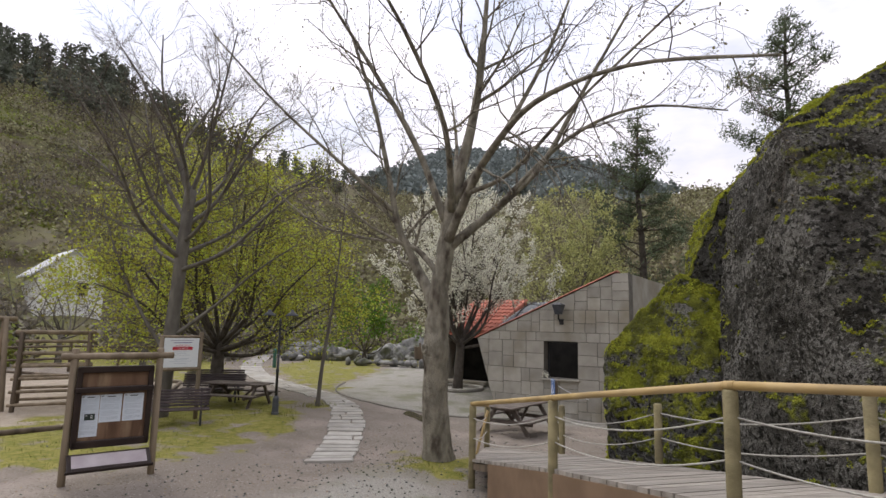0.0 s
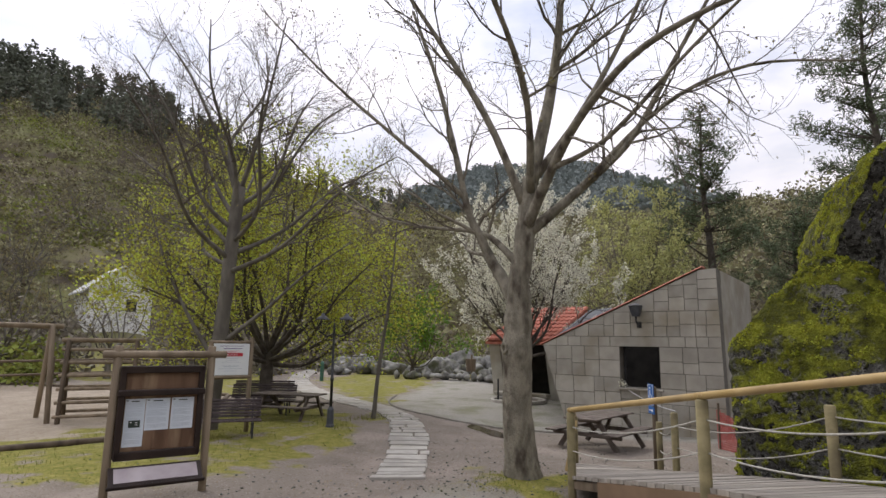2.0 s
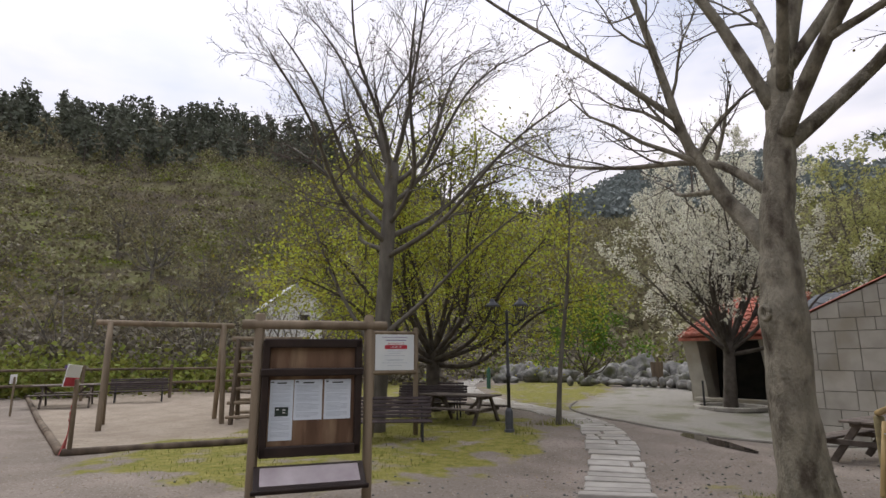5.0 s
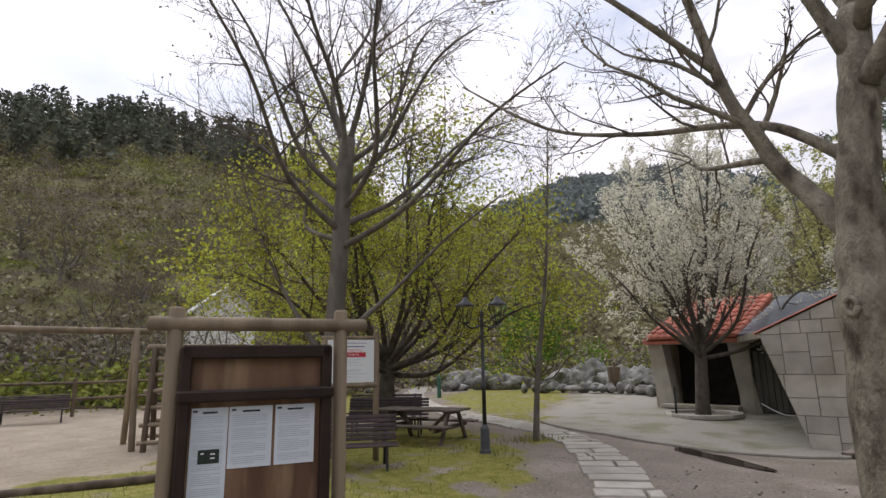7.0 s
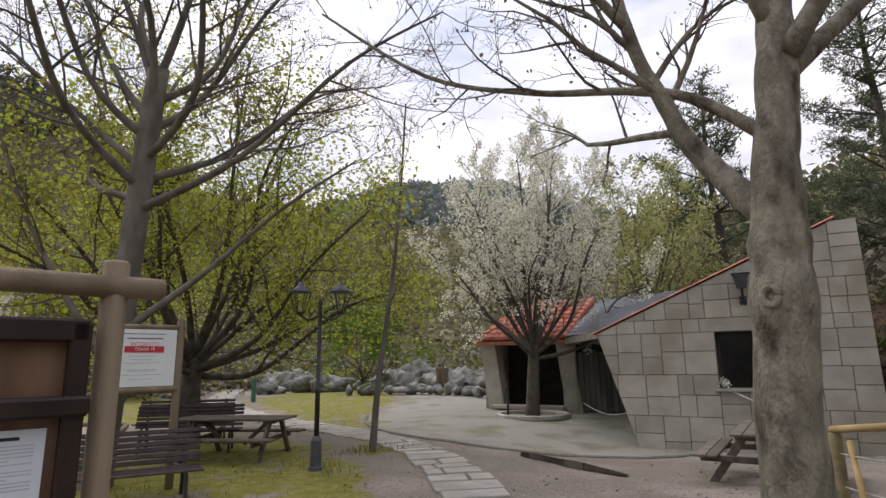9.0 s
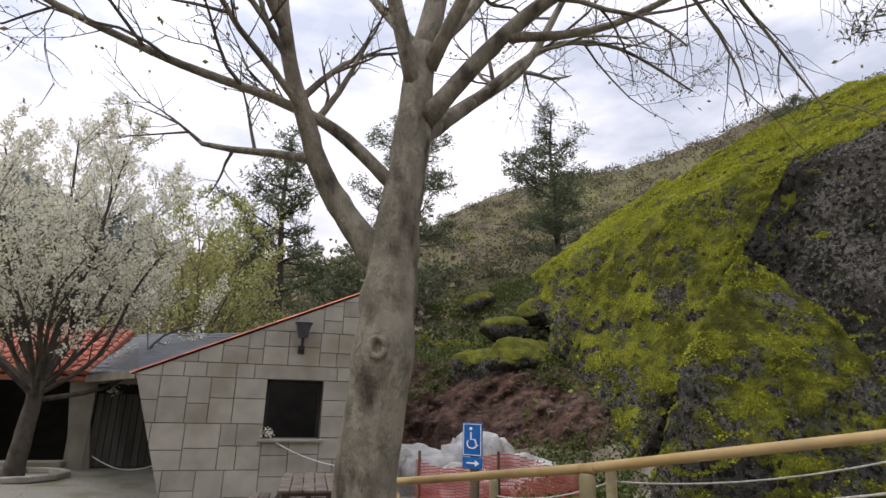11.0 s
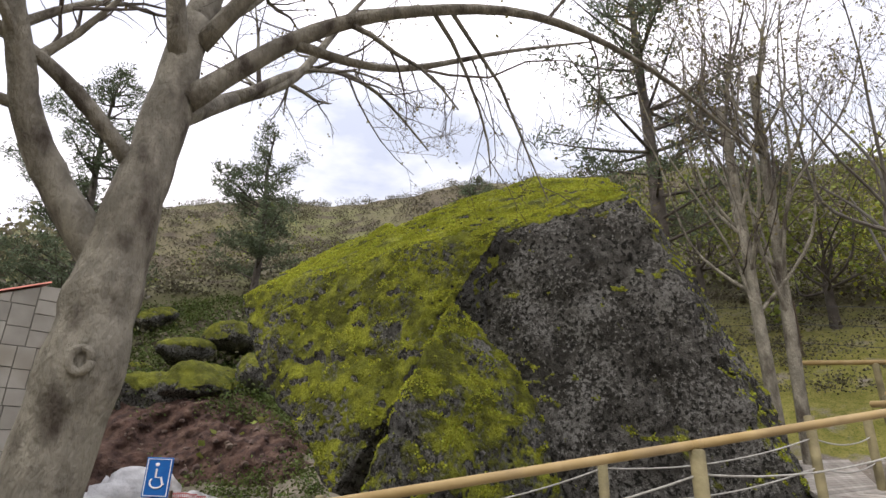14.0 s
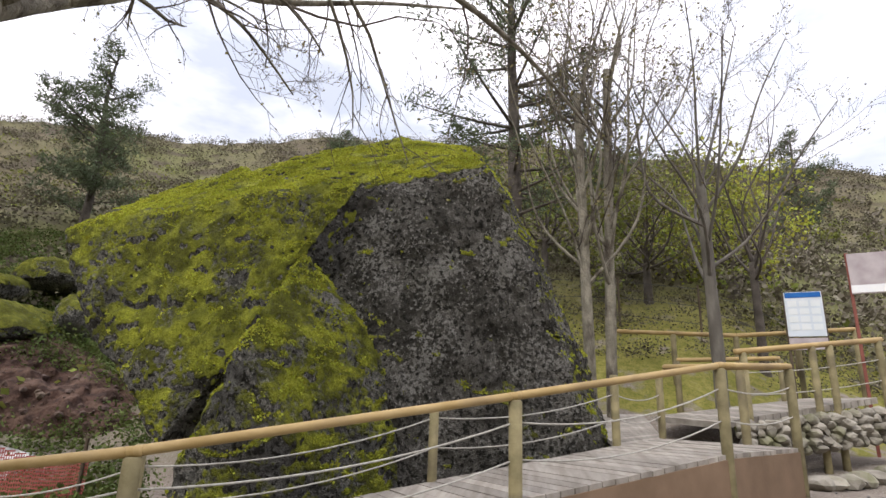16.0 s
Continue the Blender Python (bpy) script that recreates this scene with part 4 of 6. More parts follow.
# ---- blue access sign ----
face = 72.0
acc = thing("access_sign", "blue wheelchair access sign with arrow on a wooden post", "sign", T(1.95, 11.0, 0, -face) @ Matrix.Diagonal((1.35, 1, 1, 1)))
part("post", MB().log((0, 0.05, 0.1), (0, 0.05, 1.56), 0.045), M_LOGDARK, acc, smooth=True)
pl = part("plate", MB().box(0.2, 0.012, 0.36, T(0, 0, 1.42), 0.004), M_BLUE, acc)
part("plate_border", MB().box(0.178, 0.004, 0.006, T(0, -0.008, 1.585)).box(0.178, 0.004, 0.006, T(0, -0.008, 1.256)).box(0.006, 0.004, 0.33, T(0.087, -0.008, 1.42)).box(0.006, 0.004, 0.33, T(-0.087, -0.008, 1.42)), M_SIGNWHITE, acc)
sym = MB().tube([(-0.012, -0.01, 1.50), (-0.012, -0.01, 1.42), (0.03, -0.01, 1.42), (0.045, -0.01, 1.36), (0.06, -0.01, 1.362)], 0.008, 6)
sym.tube([(0.0 + 0.05 * math.cos(t), -0.01, 1.375 + 0.05 * math.sin(t)) for t in [radians(140 + 25 * k) for k in range(9)]], 0.007, 6)
sym.blob((-0.012, -0.01, 1.535), 0.018, 0.006, 0.018, 4, 0.02, 2)
part("wheelchair_symbol", sym, M_SIGNWHITE, acc)
part("small_plate", MB().box(0.2, 0.012, 0.12, T(0, 0, 1.17), 0.004), M_BLUE, acc)
part("arrow", MB().box(0.09, 0.004, 0.016, T(-0.01, -0.009, 1.17)).add([(0.03, -0.011, 1.205), (0.075, -0.011, 1.17), (0.03, -0.011, 1.135)], [(0, 2, 1)]), M_SIGNWHITE, acc)


# ---- notice board ----
BL, BR = (-4.28, 5.95), (-3.62, 6.83)
ang = math.degrees(math.atan2(BR[1] - BL[1], BR[0] - BL[0]))
board = thing("notice_board", "dark wooden notice case with papers between two log posts", "notice board", T((BL[0] + BR[0]) / 2, (BL[1] + BR[1]) / 2, 0, ang) @ Matrix.Diagonal((0.94, 1, 1, 1)))
for x in (-0.59, 0.59):
    part("post", MB().log((x, 0, 0.1), (x * 0.985, 0, 2.15), 0.054), M_LOG, board, smooth=True)
part("crossbeam", MB().log((-0.76, -0.02, 2.04), (0.78, -0.02, 2.04), 0.048), M_LOG, board, smooth=True)
case = part("case", MB().box(1.02, 0.05, 1.08, T(-0.02, -0.02, 1.34)), M_BACK, board, "water-stained brown backing board")
for sx, sz, x, z in ((1.02, 0.09, -0.02, 1.855), (1.02, 0.10, -0.02, 0.83), (0.075, 1.1, -0.50, 1.34), (0.075, 1.1, 0.46, 1.34)):
    part("case_rail", MB().box(sx, 0.1, sz, T(x, -0.05, z), 0.01), M_CASE, case)
part("case_rail", MB().box(1.06, 0.13, 0.075, T(-0.02, -0.06, 1.575), 0.012), M_CASE, case)
for x, w, z0, z1 in ((-0.33, 0.235, 0.93, 1.50), (-0.06, 0.29, 1.115, 1.50), (0.245, 0.28, 1.115, 1.50)):
    pp = part("paper", MB().box(w, 0.003, z1 - z0, T(x, -0.05, (z0 + z1) / 2)), M_PAPER, case, "printed white notice sheet")
    mb = MB()
    k = 0
    z = z1 - 0.055
    while z > z0 + 0.03:
        k += 1
        if k % 7:
            wd = w * (0.8 if k % 5 else 0.5)
            mb.box(wd, 0.001, 0.0045, T(x - (w * 0.85 - wd) / 2 * 0.8, -0.0525, z))
        z -= 0.0125
    part("print_lines", mb, M_INK, pp)
    part("heading", MB().box(w * 0.4, 0.001, 0.012, T(x, -0.0525, z1 - 0.03)).box(0.03, 0.001, 0.012, T(x - w * 0.4, -0.0525, z1 - 0.02)), M_BLACK, pp)
part("dark_picture", MB().box(0.135, 0.002, 0.085, T(-0.325, -0.054, 1.20)), M_BLACK, case)
part("picture_marks", MB().box(0.03, 0.001, 0.008, T(-0.30, -0.0558, 1.215)).box(0.03, 0.001, 0.008, T(-0.30, -0.0558, 1.19)).box(0.02, 0.001, 0.01, T(-0.365, -0.0558, 1.22)), M_SIGNWHITE, case)
tray = part("tray", MB().box(1.1, 0.30, 0.035, T(-0.02, -0.16, 0.61, 0, 35), 0.008), M_CASE, board)
part("tray_print", MB().box(0.98, 0.22, 0.006, T(-0.02, -0.172, 0.627, 0, 35)), M_TRAY, tray, "faded printed panel")
part("tray_rail", MB().box(1.14, 0.03, 0.05, T(-0.02, -0.30, 0.52, 0, 35), 0.008), M_CASE, tray)


def text_part(name, body, size, m, material, parent):
    cu = bpy.data.curves.new(name, "FONT")
    cu.body, cu.size, cu.align_x, cu.align_y = body, size, "CENTER", "CENTER"
    cu.materials.append(material)
    ob = new(name, cu)
    ob.parent = parent
    ob.matrix_basis = m
    return ob


# ---- prohibition sign on its own posts ----
pa, pb = Vector((-6.95, 10.59, 0)), Vector((-6.43, 11.28, 0))
mid = (pa + pb) / 2
sgn = thing("prohibition_sign", "white prohibition notice board between wooden posts", "sign", T(mid.x, mid.y, 0, math.degrees(math.atan2((pb - pa).y, (pb - pa).x))))
hw = (pb - pa).length / 2
for x in (-hw, hw):
    part("post", MB().log((x, 0, 0.15), (x, 0, 2.28 if x > 0 else 2.2), 0.05), M_LOG, sgn, smooth=True)
part("top_pole", MB().log((-hw - 0.05, -0.01, 2.17), (hw + 0.05, -0.01, 2.17), 0.035), M_LOG, sgn, smooth=True)
part("bottom_pole", MB().log((-hw - 0.02, -0.01, 1.42), (hw + 0.02, -0.01, 1.42), 0.045), M_LOG, sgn, smooth=True)
pnl = part("panel", MB().box(hw * 2 - 0.1, 0.02, 0.68, T(0, -0.03, 1.80), 0.004), M_WHITE, sgn)
part("red_band", MB().box(0.44, 0.004, 0.075, T(0.02, -0.043, 1.90)), M_RED, pnl)
part("white_band", MB().box(0.30, 0.004, 0.05, T(0.02, -0.043, 1.965)), M_SIGNWHITE, pnl)
text_part("prohibition_word", "INTERDITO", 0.062, T(0.02, -0.047, 1.962, 0, 90), M_RED, pnl)
text_part("covid_word", "COVID 19", 0.05, T(0.02, -0.047, 1.90, 0, 90), M_SIGNWHITE, pnl)
part("top_words", MB().box(0.4, 0.003, 0.014, T(0.02, -0.042, 2.03)).box(0.5, 0.003, 0.008, T(0, -0.042, 2.085)), M_PURPLE, pnl)
mb = MB()
for z, w in ((1.82, .3), (1.78, .22), (1.74, .4), (1.66, .36), (1.645, .3), (1.60, .5), (1.55, .28)):
    mb.box(w, 0.003, 0.007, T(0, -0.042, z))
part("print_lines", mb, M_INK, pnl)


# ---- benches ----
def bench(m, length=1.75, label="dark slatted park bench on iron legs standing on grass"):
    b = thing("park_bench", label, "bench", m, "slatted park benches")
    for k in range(6):
        part("seat_slat", MB().box(length, 0.06, 0.03, T(0, -0.06 - k * 0.072, 0.42 + 0.012 * (k > 4) + (0.01 if k == 0 else 0)), 0.008), M_BENCH, b)
    for k in range(6):
        part("back_slat", MB().box(length, 0.03, 0.06, T(0, 0.02 + k * 0.022, 0.50 + k * 0.072, 0, -14), 0.008), M_BENCH, b)
    for x in (-length * 0.4, length * 0.4):
        part("leg", MB().tube([(x, -0.42, 0.0), (x, -0.40, 0.38), (x, 0.0, 0.39), (x, 0.15, 0.90)], 0.022, 6).tube([(x, 0.0, 0.39), (x, 0.10, 0.0)], 0.022, 6), M_IRON, b)
    return b


def facing(a, b):
    return math.degrees(math.atan2(b[1] - a[1], b[0] - a[0]))


A0, A1 = (-7.2, 10.0), (-5.95, 11.02)
zg = H(-6.5, 10.5)
first = bench(T((A0[0] + A1[0]) / 2, (A0[1] + A1[1]) / 2, zg - 0.03, facing(A0, A1)) @ Matrix.Diagonal((1, 1, 0.86, 1)))
for x, y, rz in ((-8.05, 14.05, 24), (-8.9, 15.2, 24)):
    tagged(copy_thing(first, T(x, y, H(x, y), rz)), "dark slatted park bench on iron legs behind a picnic table")
tagged(copy_thing(first, T(-19.3, 12.6, H(-19.3, 12.6), 62)), "dark slatted park bench before the playground fence")


# ---- picnic tables ----
def picnic(m, label):
    t = thing("picnic_table", label, "table", m, "picnic tables")
    for k in range(5):
        part("top_board", MB().box(1.8, 0.135, 0.04, T(0, -0.29 + k * 0.145, 0.74), 0.008), M_TABLE, t)
    for s in (-1, 1):
        for k in range(2):
            part("seat_board", MB().box(1.8, 0.13, 0.04, T(0, s * (0.58 + k * 0.14), 0.44), 0.008), M_TABLE, t)
    for x in (-0.62, 0.62):
        part("cross_beam", MB().box(0.05, 1.5, 0.09, T(x, 0, 0.375), 0.008), M_TABLE, t)
        part("top_beam", MB().box(0.05, 0.66, 0.08, T(x, 0, 0.68), 0.008), M_TABLE, t)
        for s in (-1, 1):
            part("leg", MB().box(0.05, 0.1, 0.84, T(x + 0.05, s * 0.43, 0.36, 0, s * 31), 0.008), M_TABLE, t)
        part("brace", MB().box(0.06, 0.06, 0.62, T(x * 0.6, 0, 0.5, 0, 0, 45 if x > 0 else -45), 0.006), M_TABLE, t)
    return t


t1 = picnic(T(-6.9, 13.55, H(-6.9, 13.5) - 0.04, 4) @ Matrix.Diagonal((1, 1, 0.88, 1)), "weathered wooden picnic table with benches beside the slab path")
tagged(copy_thing(t1, T(0.95, 13.2, H(0.95, 13.2) - 0.02, 68)), "weathered wooden picnic table with benches before the stone house")
tagged(copy_thing(t1, T(-19.4, 10.4, H(-19.4, 10.4), 62)), "weathered wooden picnic table by the playground fence")

# ---- two-armed street lamp ----
lz = H(-5.12, 12.62)
lamp = thing("street_lamp", "black iron park lamp with two lanterns and blue-grey base", "street lamp", T(-5.12, 12.62, lz, 17))
part("base", MB().tube([(0, 0, 0), (0, 0, 0.05), (0, 0, 0.06), (0, 0, 0.40), (0, 0, 0.46)], [0.10, 0.10, 0.082, 0.075, 0.045], 12), M_IRONBLUE, lamp)
part("pole", MB().tube([(0, 0, 0.4), (0, 0, 1.05), (0, 0, 1.06), (0, 0, 1.12), (0, 0, 1.13), (0, 0, 2.28), (0, 0, 2.34), (0, 0, 2.42)], [0.036, 0.034, 0.046, 0.046, 0.032, 0.028, 0.035, 0.008], 10), M_IRON, lamp, smooth=True)
for s in (-1, 1):
    part("arm", MB().tube([(0, 0, 2.13)] + [(s * (0.06 + 0.24 * k / 6), 0, 2.13 - 0.0 + 0.05 * math.sin(k / 6 * 3.1) * -1 + 0.05 * (k / 6) ** 2) for k in range(7)], 0.017, 6), M_IRON, lamp, smooth=True)
    lant = part("lantern", MB().tube([(s * 0.29, 0, 2.16), (s * 0.29, 0, 2.20)], [0.05, 0.075], 8), M_IRON, lamp)
    for k in range(6):
        t = math.pi * k / 3
        part("glazing_bar", MB().tube([(s * 0.29 + 0.07 * math.cos(t), 0.07 * math.sin(t), 2.19), (s * 0.29 + 0.155 * math.cos(t), 0.155 * math.sin(t), 2.49)], 0.009, 4), M_IRON, lant)
    part("roof", MB().tube([(s * 0.29, 0, 2.485), (s * 0.29, 0, 2.50), (s * 0.29, 0, 2.57), (s * 0.29, 0, 2.60), (s * 0.29, 0, 2.64)], [0.17, 0.17, 0.07, 0.045, 0.035], 12), M_IRONBLUE, lant, smooth=True)

# ---- playground ----
swing = thing("swing_frame", "weathered log swing frame standing in sand", "swing frame")
SA, SB = Vector((-13.1, 8.6, 0)), Vector((-12.0, 10.75, 0))
side = Vector((-(SB - SA).y, (SB - SA).x, 0)).normalized()
part("top_beam", MB().log(SA + Vector((0, 0, 2.5)) - (SB - SA) * 0.12, SB + Vector((0, 0, 2.48)) + (SB - SA) * 0.1, 0.065), M_LOG, swing, smooth=True)
for c in (SA, SB):
    for s in (-1, 1):
        q = c + side * s * 0.75
        part("leg", MB().log((q.x, q.y, H(q.x, q.y) - 0.1), c + Vector((0, 0, 2.5)) + side * s * 0.05, 0.06), M_LOG, swing, smooth=True)
climb = thing("climbing_frame", "weathered log climbing frame of two ladders", "climbing frame")
CA, CB = Vector((-11.5, 10.85, 0)), Vector((-10.5, 11.95, 0))
side = Vector((-(CB - CA).y, (CB - CA).x, 0)).normalized()
for s in (-1, 1):
    for c in (CA, CB):
        q = c + side * s * 0.65
        part("rail", MB().log((q.x, q.y, H(q.x, q.y) - 0.1), c + Vector((0, 0, 2.15)) + side * s * 0.04, 0.055), M_LOGDARK, climb, smooth=True)
    for k in range(6):
        f = (k + 0.6) / 6.2
        a, b = [c + side * s * 0.65 * (1 - f) + Vector((0, 0, 0.2 + 1.9 * f)) for c in (CA, CB)]
        e = (b - a).normalized() * 0.12
        part("rung", MB().log(a - e, b + e, 0.042), M_LOG, climb, smooth=True)
part("top_beam", MB().log(CA + Vector((0, 0, 2.15)) - (CB - CA) * 0.1, CB + Vector((0, 0, 2.15)) + (CB - CA) * 0.1, 0.06), M_LOG, climb, smooth=True)
for i, (a, b) in enumerate(zip(SANDPIT, SANDPIT[1:] + SANDPIT[:1])):
    cnt = max(1, int(math.dist(a, b) / 2.6))
    for k in range(cnt):
        p, q = [Vector((a[0] + (b[0] - a[0]) * f, a[1] + (b[1] - a[1]) * f, 0)) for f in (k / cnt, (k + 0.985) / cnt)]
        lg = part("border_log", MB().log((p.x, p.y, H(p.x, p.y) + 0.03), (q.x, q.y, H(q.x, q.y) + 0.03), 0.07), M_LOGDARK, None, "dark log edging round the sand pit", True)
        tagged(lg, category="edging log", group="sand pit edging")
warn = thing("warning_sign", "small red and white prohibition sign on a taped post", "sign", T(-9.55, 6.55, H(-9.55, 6.55), -40))
part("post", MB().log((0, 0, -0.1), (0.09, 0.03, 1.15), 0.035), M_LOG, warn, smooth=True)
part("plate", MB().box(0.62, 0.015, 0.34, T(0.12, -0.03, 1.2, 0, -8, -3), 0.004), M_SIGNWHITE, warn)
part("red_band", MB().box(0.60, 0.004, 0.13, T(0.125, -0.033, 1.11, 0, -8, -3)), M_RED, warn)
part("purple_band", MB().box(0.60, 0.004, 0.05, T(0.115, -0.055, 1.33, 0, -8, -3)), M_PURPLE, warn)
mb = MB()
for k in range(5):
    mb.tube([(0.03 * k, -0.02, 0.95 - k * 0.1), (-0.06 - 0.02 * k, -0.06, 0.4), (-0.12 + 0.06 * k, -0.1, 0.02)], 0.008, 4)
part("barrier_tape", mb, M_NET, warn, "red and white barrier tape")
for k, (x, y) in enumerate(((-17.9, 7.9), (-17.6, 8.4))):
    w2 = thing("paper_sign", "small white paper notice on a stake", "sign", T(x, y, H(x, y), -50))
    part("stake", MB().box(0.04, 0.04, 1.0, T(0, 0, 0.5)), M_LOG, w2)
    part("sheet", MB().box(0.28, 0.01, 0.24, T(0, -0.03, 0.95), 0.002), M_SIGNWHITE, w2)

# rail fence behind the playground
fence = thing("rail_fence", "dark wooden post and rail fence behind the playground", "fence")
FP = [Vector((-24.5, 3.5, 0)), Vector((-22, 8.9, 0)), Vector((-20.2, 14.2, 0)), Vector((-18.5, 18.5, 0)), Vector((-15.5, 20.5, 0))]
for a, b in zip(FP, FP[1:]):
    cnt = max(2, int((b - a).length / 2))
    for k in range(cnt):
        p, q = a.lerp(b, k / cnt), a.lerp(b, (k + 1) / cnt)
        part("post", MB().log((p.x, p.y, H(p.x, p.y) - 0.1), (p.x, p.y, H(p.x, p.y) + 1.2), 0.06, 8), M_LOGDARK, fence)
        for zz in (0.55, 1.05):
            part("rail", MB().log((p.x, p.y, H(p.x, p.y) + zz), (q.x, q.y, H(q.x, q.y) + zz), 0.045, 8), M_LOGDARK, fence)

# ---- slab path ----
path = thing("slab_path", "winding path of pale stone slabs set in earth", "path", kind="structure")
PC = [Vector(p) for p in ((-1.82, 9.0, 0), (-2.55, 11.2, 0), (-3.25, 12.9, 0), (-4.35, 14.9, 0), (-6.05, 16.75, 0), (-8.2, 18.4, 0), (-11.9, 21.9, 0), (-15.3, 27.0, 0), (-18.5, 34.0, 0))]


def smooth_path(pts, per=24):
    out = []
    for i in range(len(pts) - 1):
        p0, p1, p2, p3 = pts[max(i - 1, 0)], pts[i], pts[i + 1], pts[min(i + 2, len(pts) - 1)]
        for k in range(per):
            t = k / per
            out.append(0.5 * ((2 * p1) + (p2 - p0) * t + (2 * p0 - 5 * p1 + 4 * p2 - p3) * t * t + (3 * p1 - p0 - 3 * p2 + p3) * t ** 3))
    return out + [pts[-1]]


line = smooth_path(PC)
cum = [0.0]
for a, b in zip(line, line[1:]):
    cum.append(cum[-1] + (b - a).length)


def along(s):
    for i in range(len(cum) - 1):
        if cum[i + 1] >= s:
            f = (s - cum[i]) / max(cum[i + 1] - cum[i], 1e-6)
            return line[i].lerp(line[i + 1], f), (line[i + 1] - line[i]).normalized()
    return line[-1], (line[-1] - line[-2]).normalized()


rs = random.Random(8)
s = 0.0
while s < cum[-1] - 0.5:
    ln = rs.uniform(0.30, 0.42)
    c, d = along(s + ln / 2)
    nrm = Vector((-d.y, d.x, 0))
    half = 0.42 + rs.uniform(-0.04, 0.04) + (0.1 if s > 8 else 0)
    cuts = [-half, half] if rs.random() < 0.75 else [-half, rs.uniform(-0.25, 0.25), half]
    for a, b in zip(cuts, cuts[1:]):
        sk = rs.uniform(-0.025, 0.025)
        vs = []
        for u, v in ((-ln / 2 + 0.034, a + 0.02), (ln / 2 - 0.034, a + 0.02), (ln / 2 - 0.034, b - 0.02), (-ln / 2 + 0.034, b - 0.02)):
            p = c + d * (u + sk + rs.uniform(-.01, .01)) + nrm * (v + rs.uniform(-.012, .012))
            vs.append(Vector((p.x, p.y, H(p.x, p.y) + 0.022 + rs.uniform(0, 0.006))))
        cen = sum(vs, Vector()) / 4
        top = [p.lerp(cen, 0.04) + Vector((0, 0, 0.012)) for p in vs]
        part("slab", MB().add(top + vs + [p - Vector((0, 0, 0.08)) for p in vs],
                              [(3, 2, 1, 0), (0, 1, 5, 4), (1, 2, 6, 5), (2, 3, 7, 6), (3, 0, 4, 7), (4, 5, 9, 8), (5, 6, 10, 9), (6, 7, 11, 10), (7, 4, 8, 11)]), M_SLAB, path)
    s += ln
# kerb at the plaza's edge and the ring round the blossom tree
kerbp = thing("plaza_kerb", "thin stone kerb between gravel and earth", "kerb", kind="structure")
kp = smooth_path([Vector(p) for p in ((-6.9, 20.5, 0), (-6.2, 18.3, 0), (-4.9, 16.55, 0), (-2.9, 15.25, 0), (-0.3, 15.45, 0), (0.6, 15.9, 0))], 5)
for a, b in zip(kp, kp[1:]):
    part("kerb_stone", MB().tube([(a.x, a.y, H(a.x, a.y) + 0.005), (b.x, b.y, H(b.x, b.y) + 0.005)], 0.035, 6), M_JOINT, kerbp)
pud = MB()
rs = random.Random(2)
ring = []
for k in range(28):
    t = 2 * math.pi * k / 28
    r = 1 + 0.25 * math.sin(2 * t + 1) + 0.12 * math.sin(5 * t)
    u, v = 0.95 * r * math.cos(t), 0.26 * r * math.sin(t)
    ca, sa = math.cos(radians(-52)), math.sin(radians(-52))
    ring.append((-1.68 + u * ca - v * sa, 14.05 + u * sa + v * ca))
zp = max(H(-1.68 + (x + 1.68) * f, 14.05 + (y - 14.05) * f) for x, y in ring for f in (0, 0.3, 0.6, 0.85)) + 0.004
tagged(part("puddle", pud.add([(x, y, zp) for x, y in ring], [tuple(range(28))]), M_PUDDLE, None, "dark rain puddle on the trodden earth"), category="puddle")

# ---- building site beside the house ----
net = thing("barrier_net", "sagging red plastic barrier netting on stakes", "netting")
n0, n1 = Vector((3.3, 14.3, 0)), Vector((5.0, 12.0, 0))
mb = MB()
for k in range(110):
    f = k / 109
    p = n0.lerp(n1, f)
    zt = 0.82 - 0.12 * math.sin(f * 9)
    mb.box(0.011, 0.006, zt - 0.02, T(p.x, p.y, H(p.x, p.y) + zt / 2, -53))
for r in range(16):
    for k in range(24):
        a, b = n0.lerp(n1, k / 24), n0.lerp(n1, (k + 1) / 24)
        za = (0.82 - 0.12 * math.sin(k / 24 * 9)) * (r + 0.5) / 16
        mb.box((b - a).length, 0.006, 0.016, T((a.x + b.x) / 2, (a.y + b.y) / 2, H(a.x, a.y) + za, -53))
tagged(part("mesh", mb, M_NET, net), kind="stuff")
for f in (0.02, 0.5, 0.98):
    p = n0.lerp(n1, f)
    part("stake", MB().log((p.x, p.y, H(p.x, p.y) - 0.1), (p.x, p.y, H(p.x, p.y) + 0.95), 0.025, 8), M_LOGDARK, net)
mb = MB()
for k, (x, y, sx, sz) in enumerate(((4.7, 16.2, 0.8, 0.75), (5.5, 15.7, 0.95, 0.85), (6.4, 15.2, 0.9, 0.6), (5.2, 15.3, 0.8, 0.5))):
    mb.blob((x, y, H(x, y) + sz * 0.2), sx * 1.15, 0.7, sz * 0.95, k + 50, 0.75, 4)
tagged(part("sand_sacking", mb, M_TARP, None, "heap covered with crumpled white sacking below the earth bank", True), category="sacking")


def patch(name, material, label, category, af, nu, nv, shape, smooth=True):
    mb = MB()
    for j in range(nv + 1):
        for i in range(nu + 1):
            mb.v.append(tuple(shape(i / nu, j / nv)))
    for j in range(nv):
        for i in range(nu):
            o = j * (nu + 1) + i
            mb.f.append((o, o + 1, o + nu + 2, o + nu + 1))
    return tagged(part(name, mb, material, None, label, smooth), category=category)


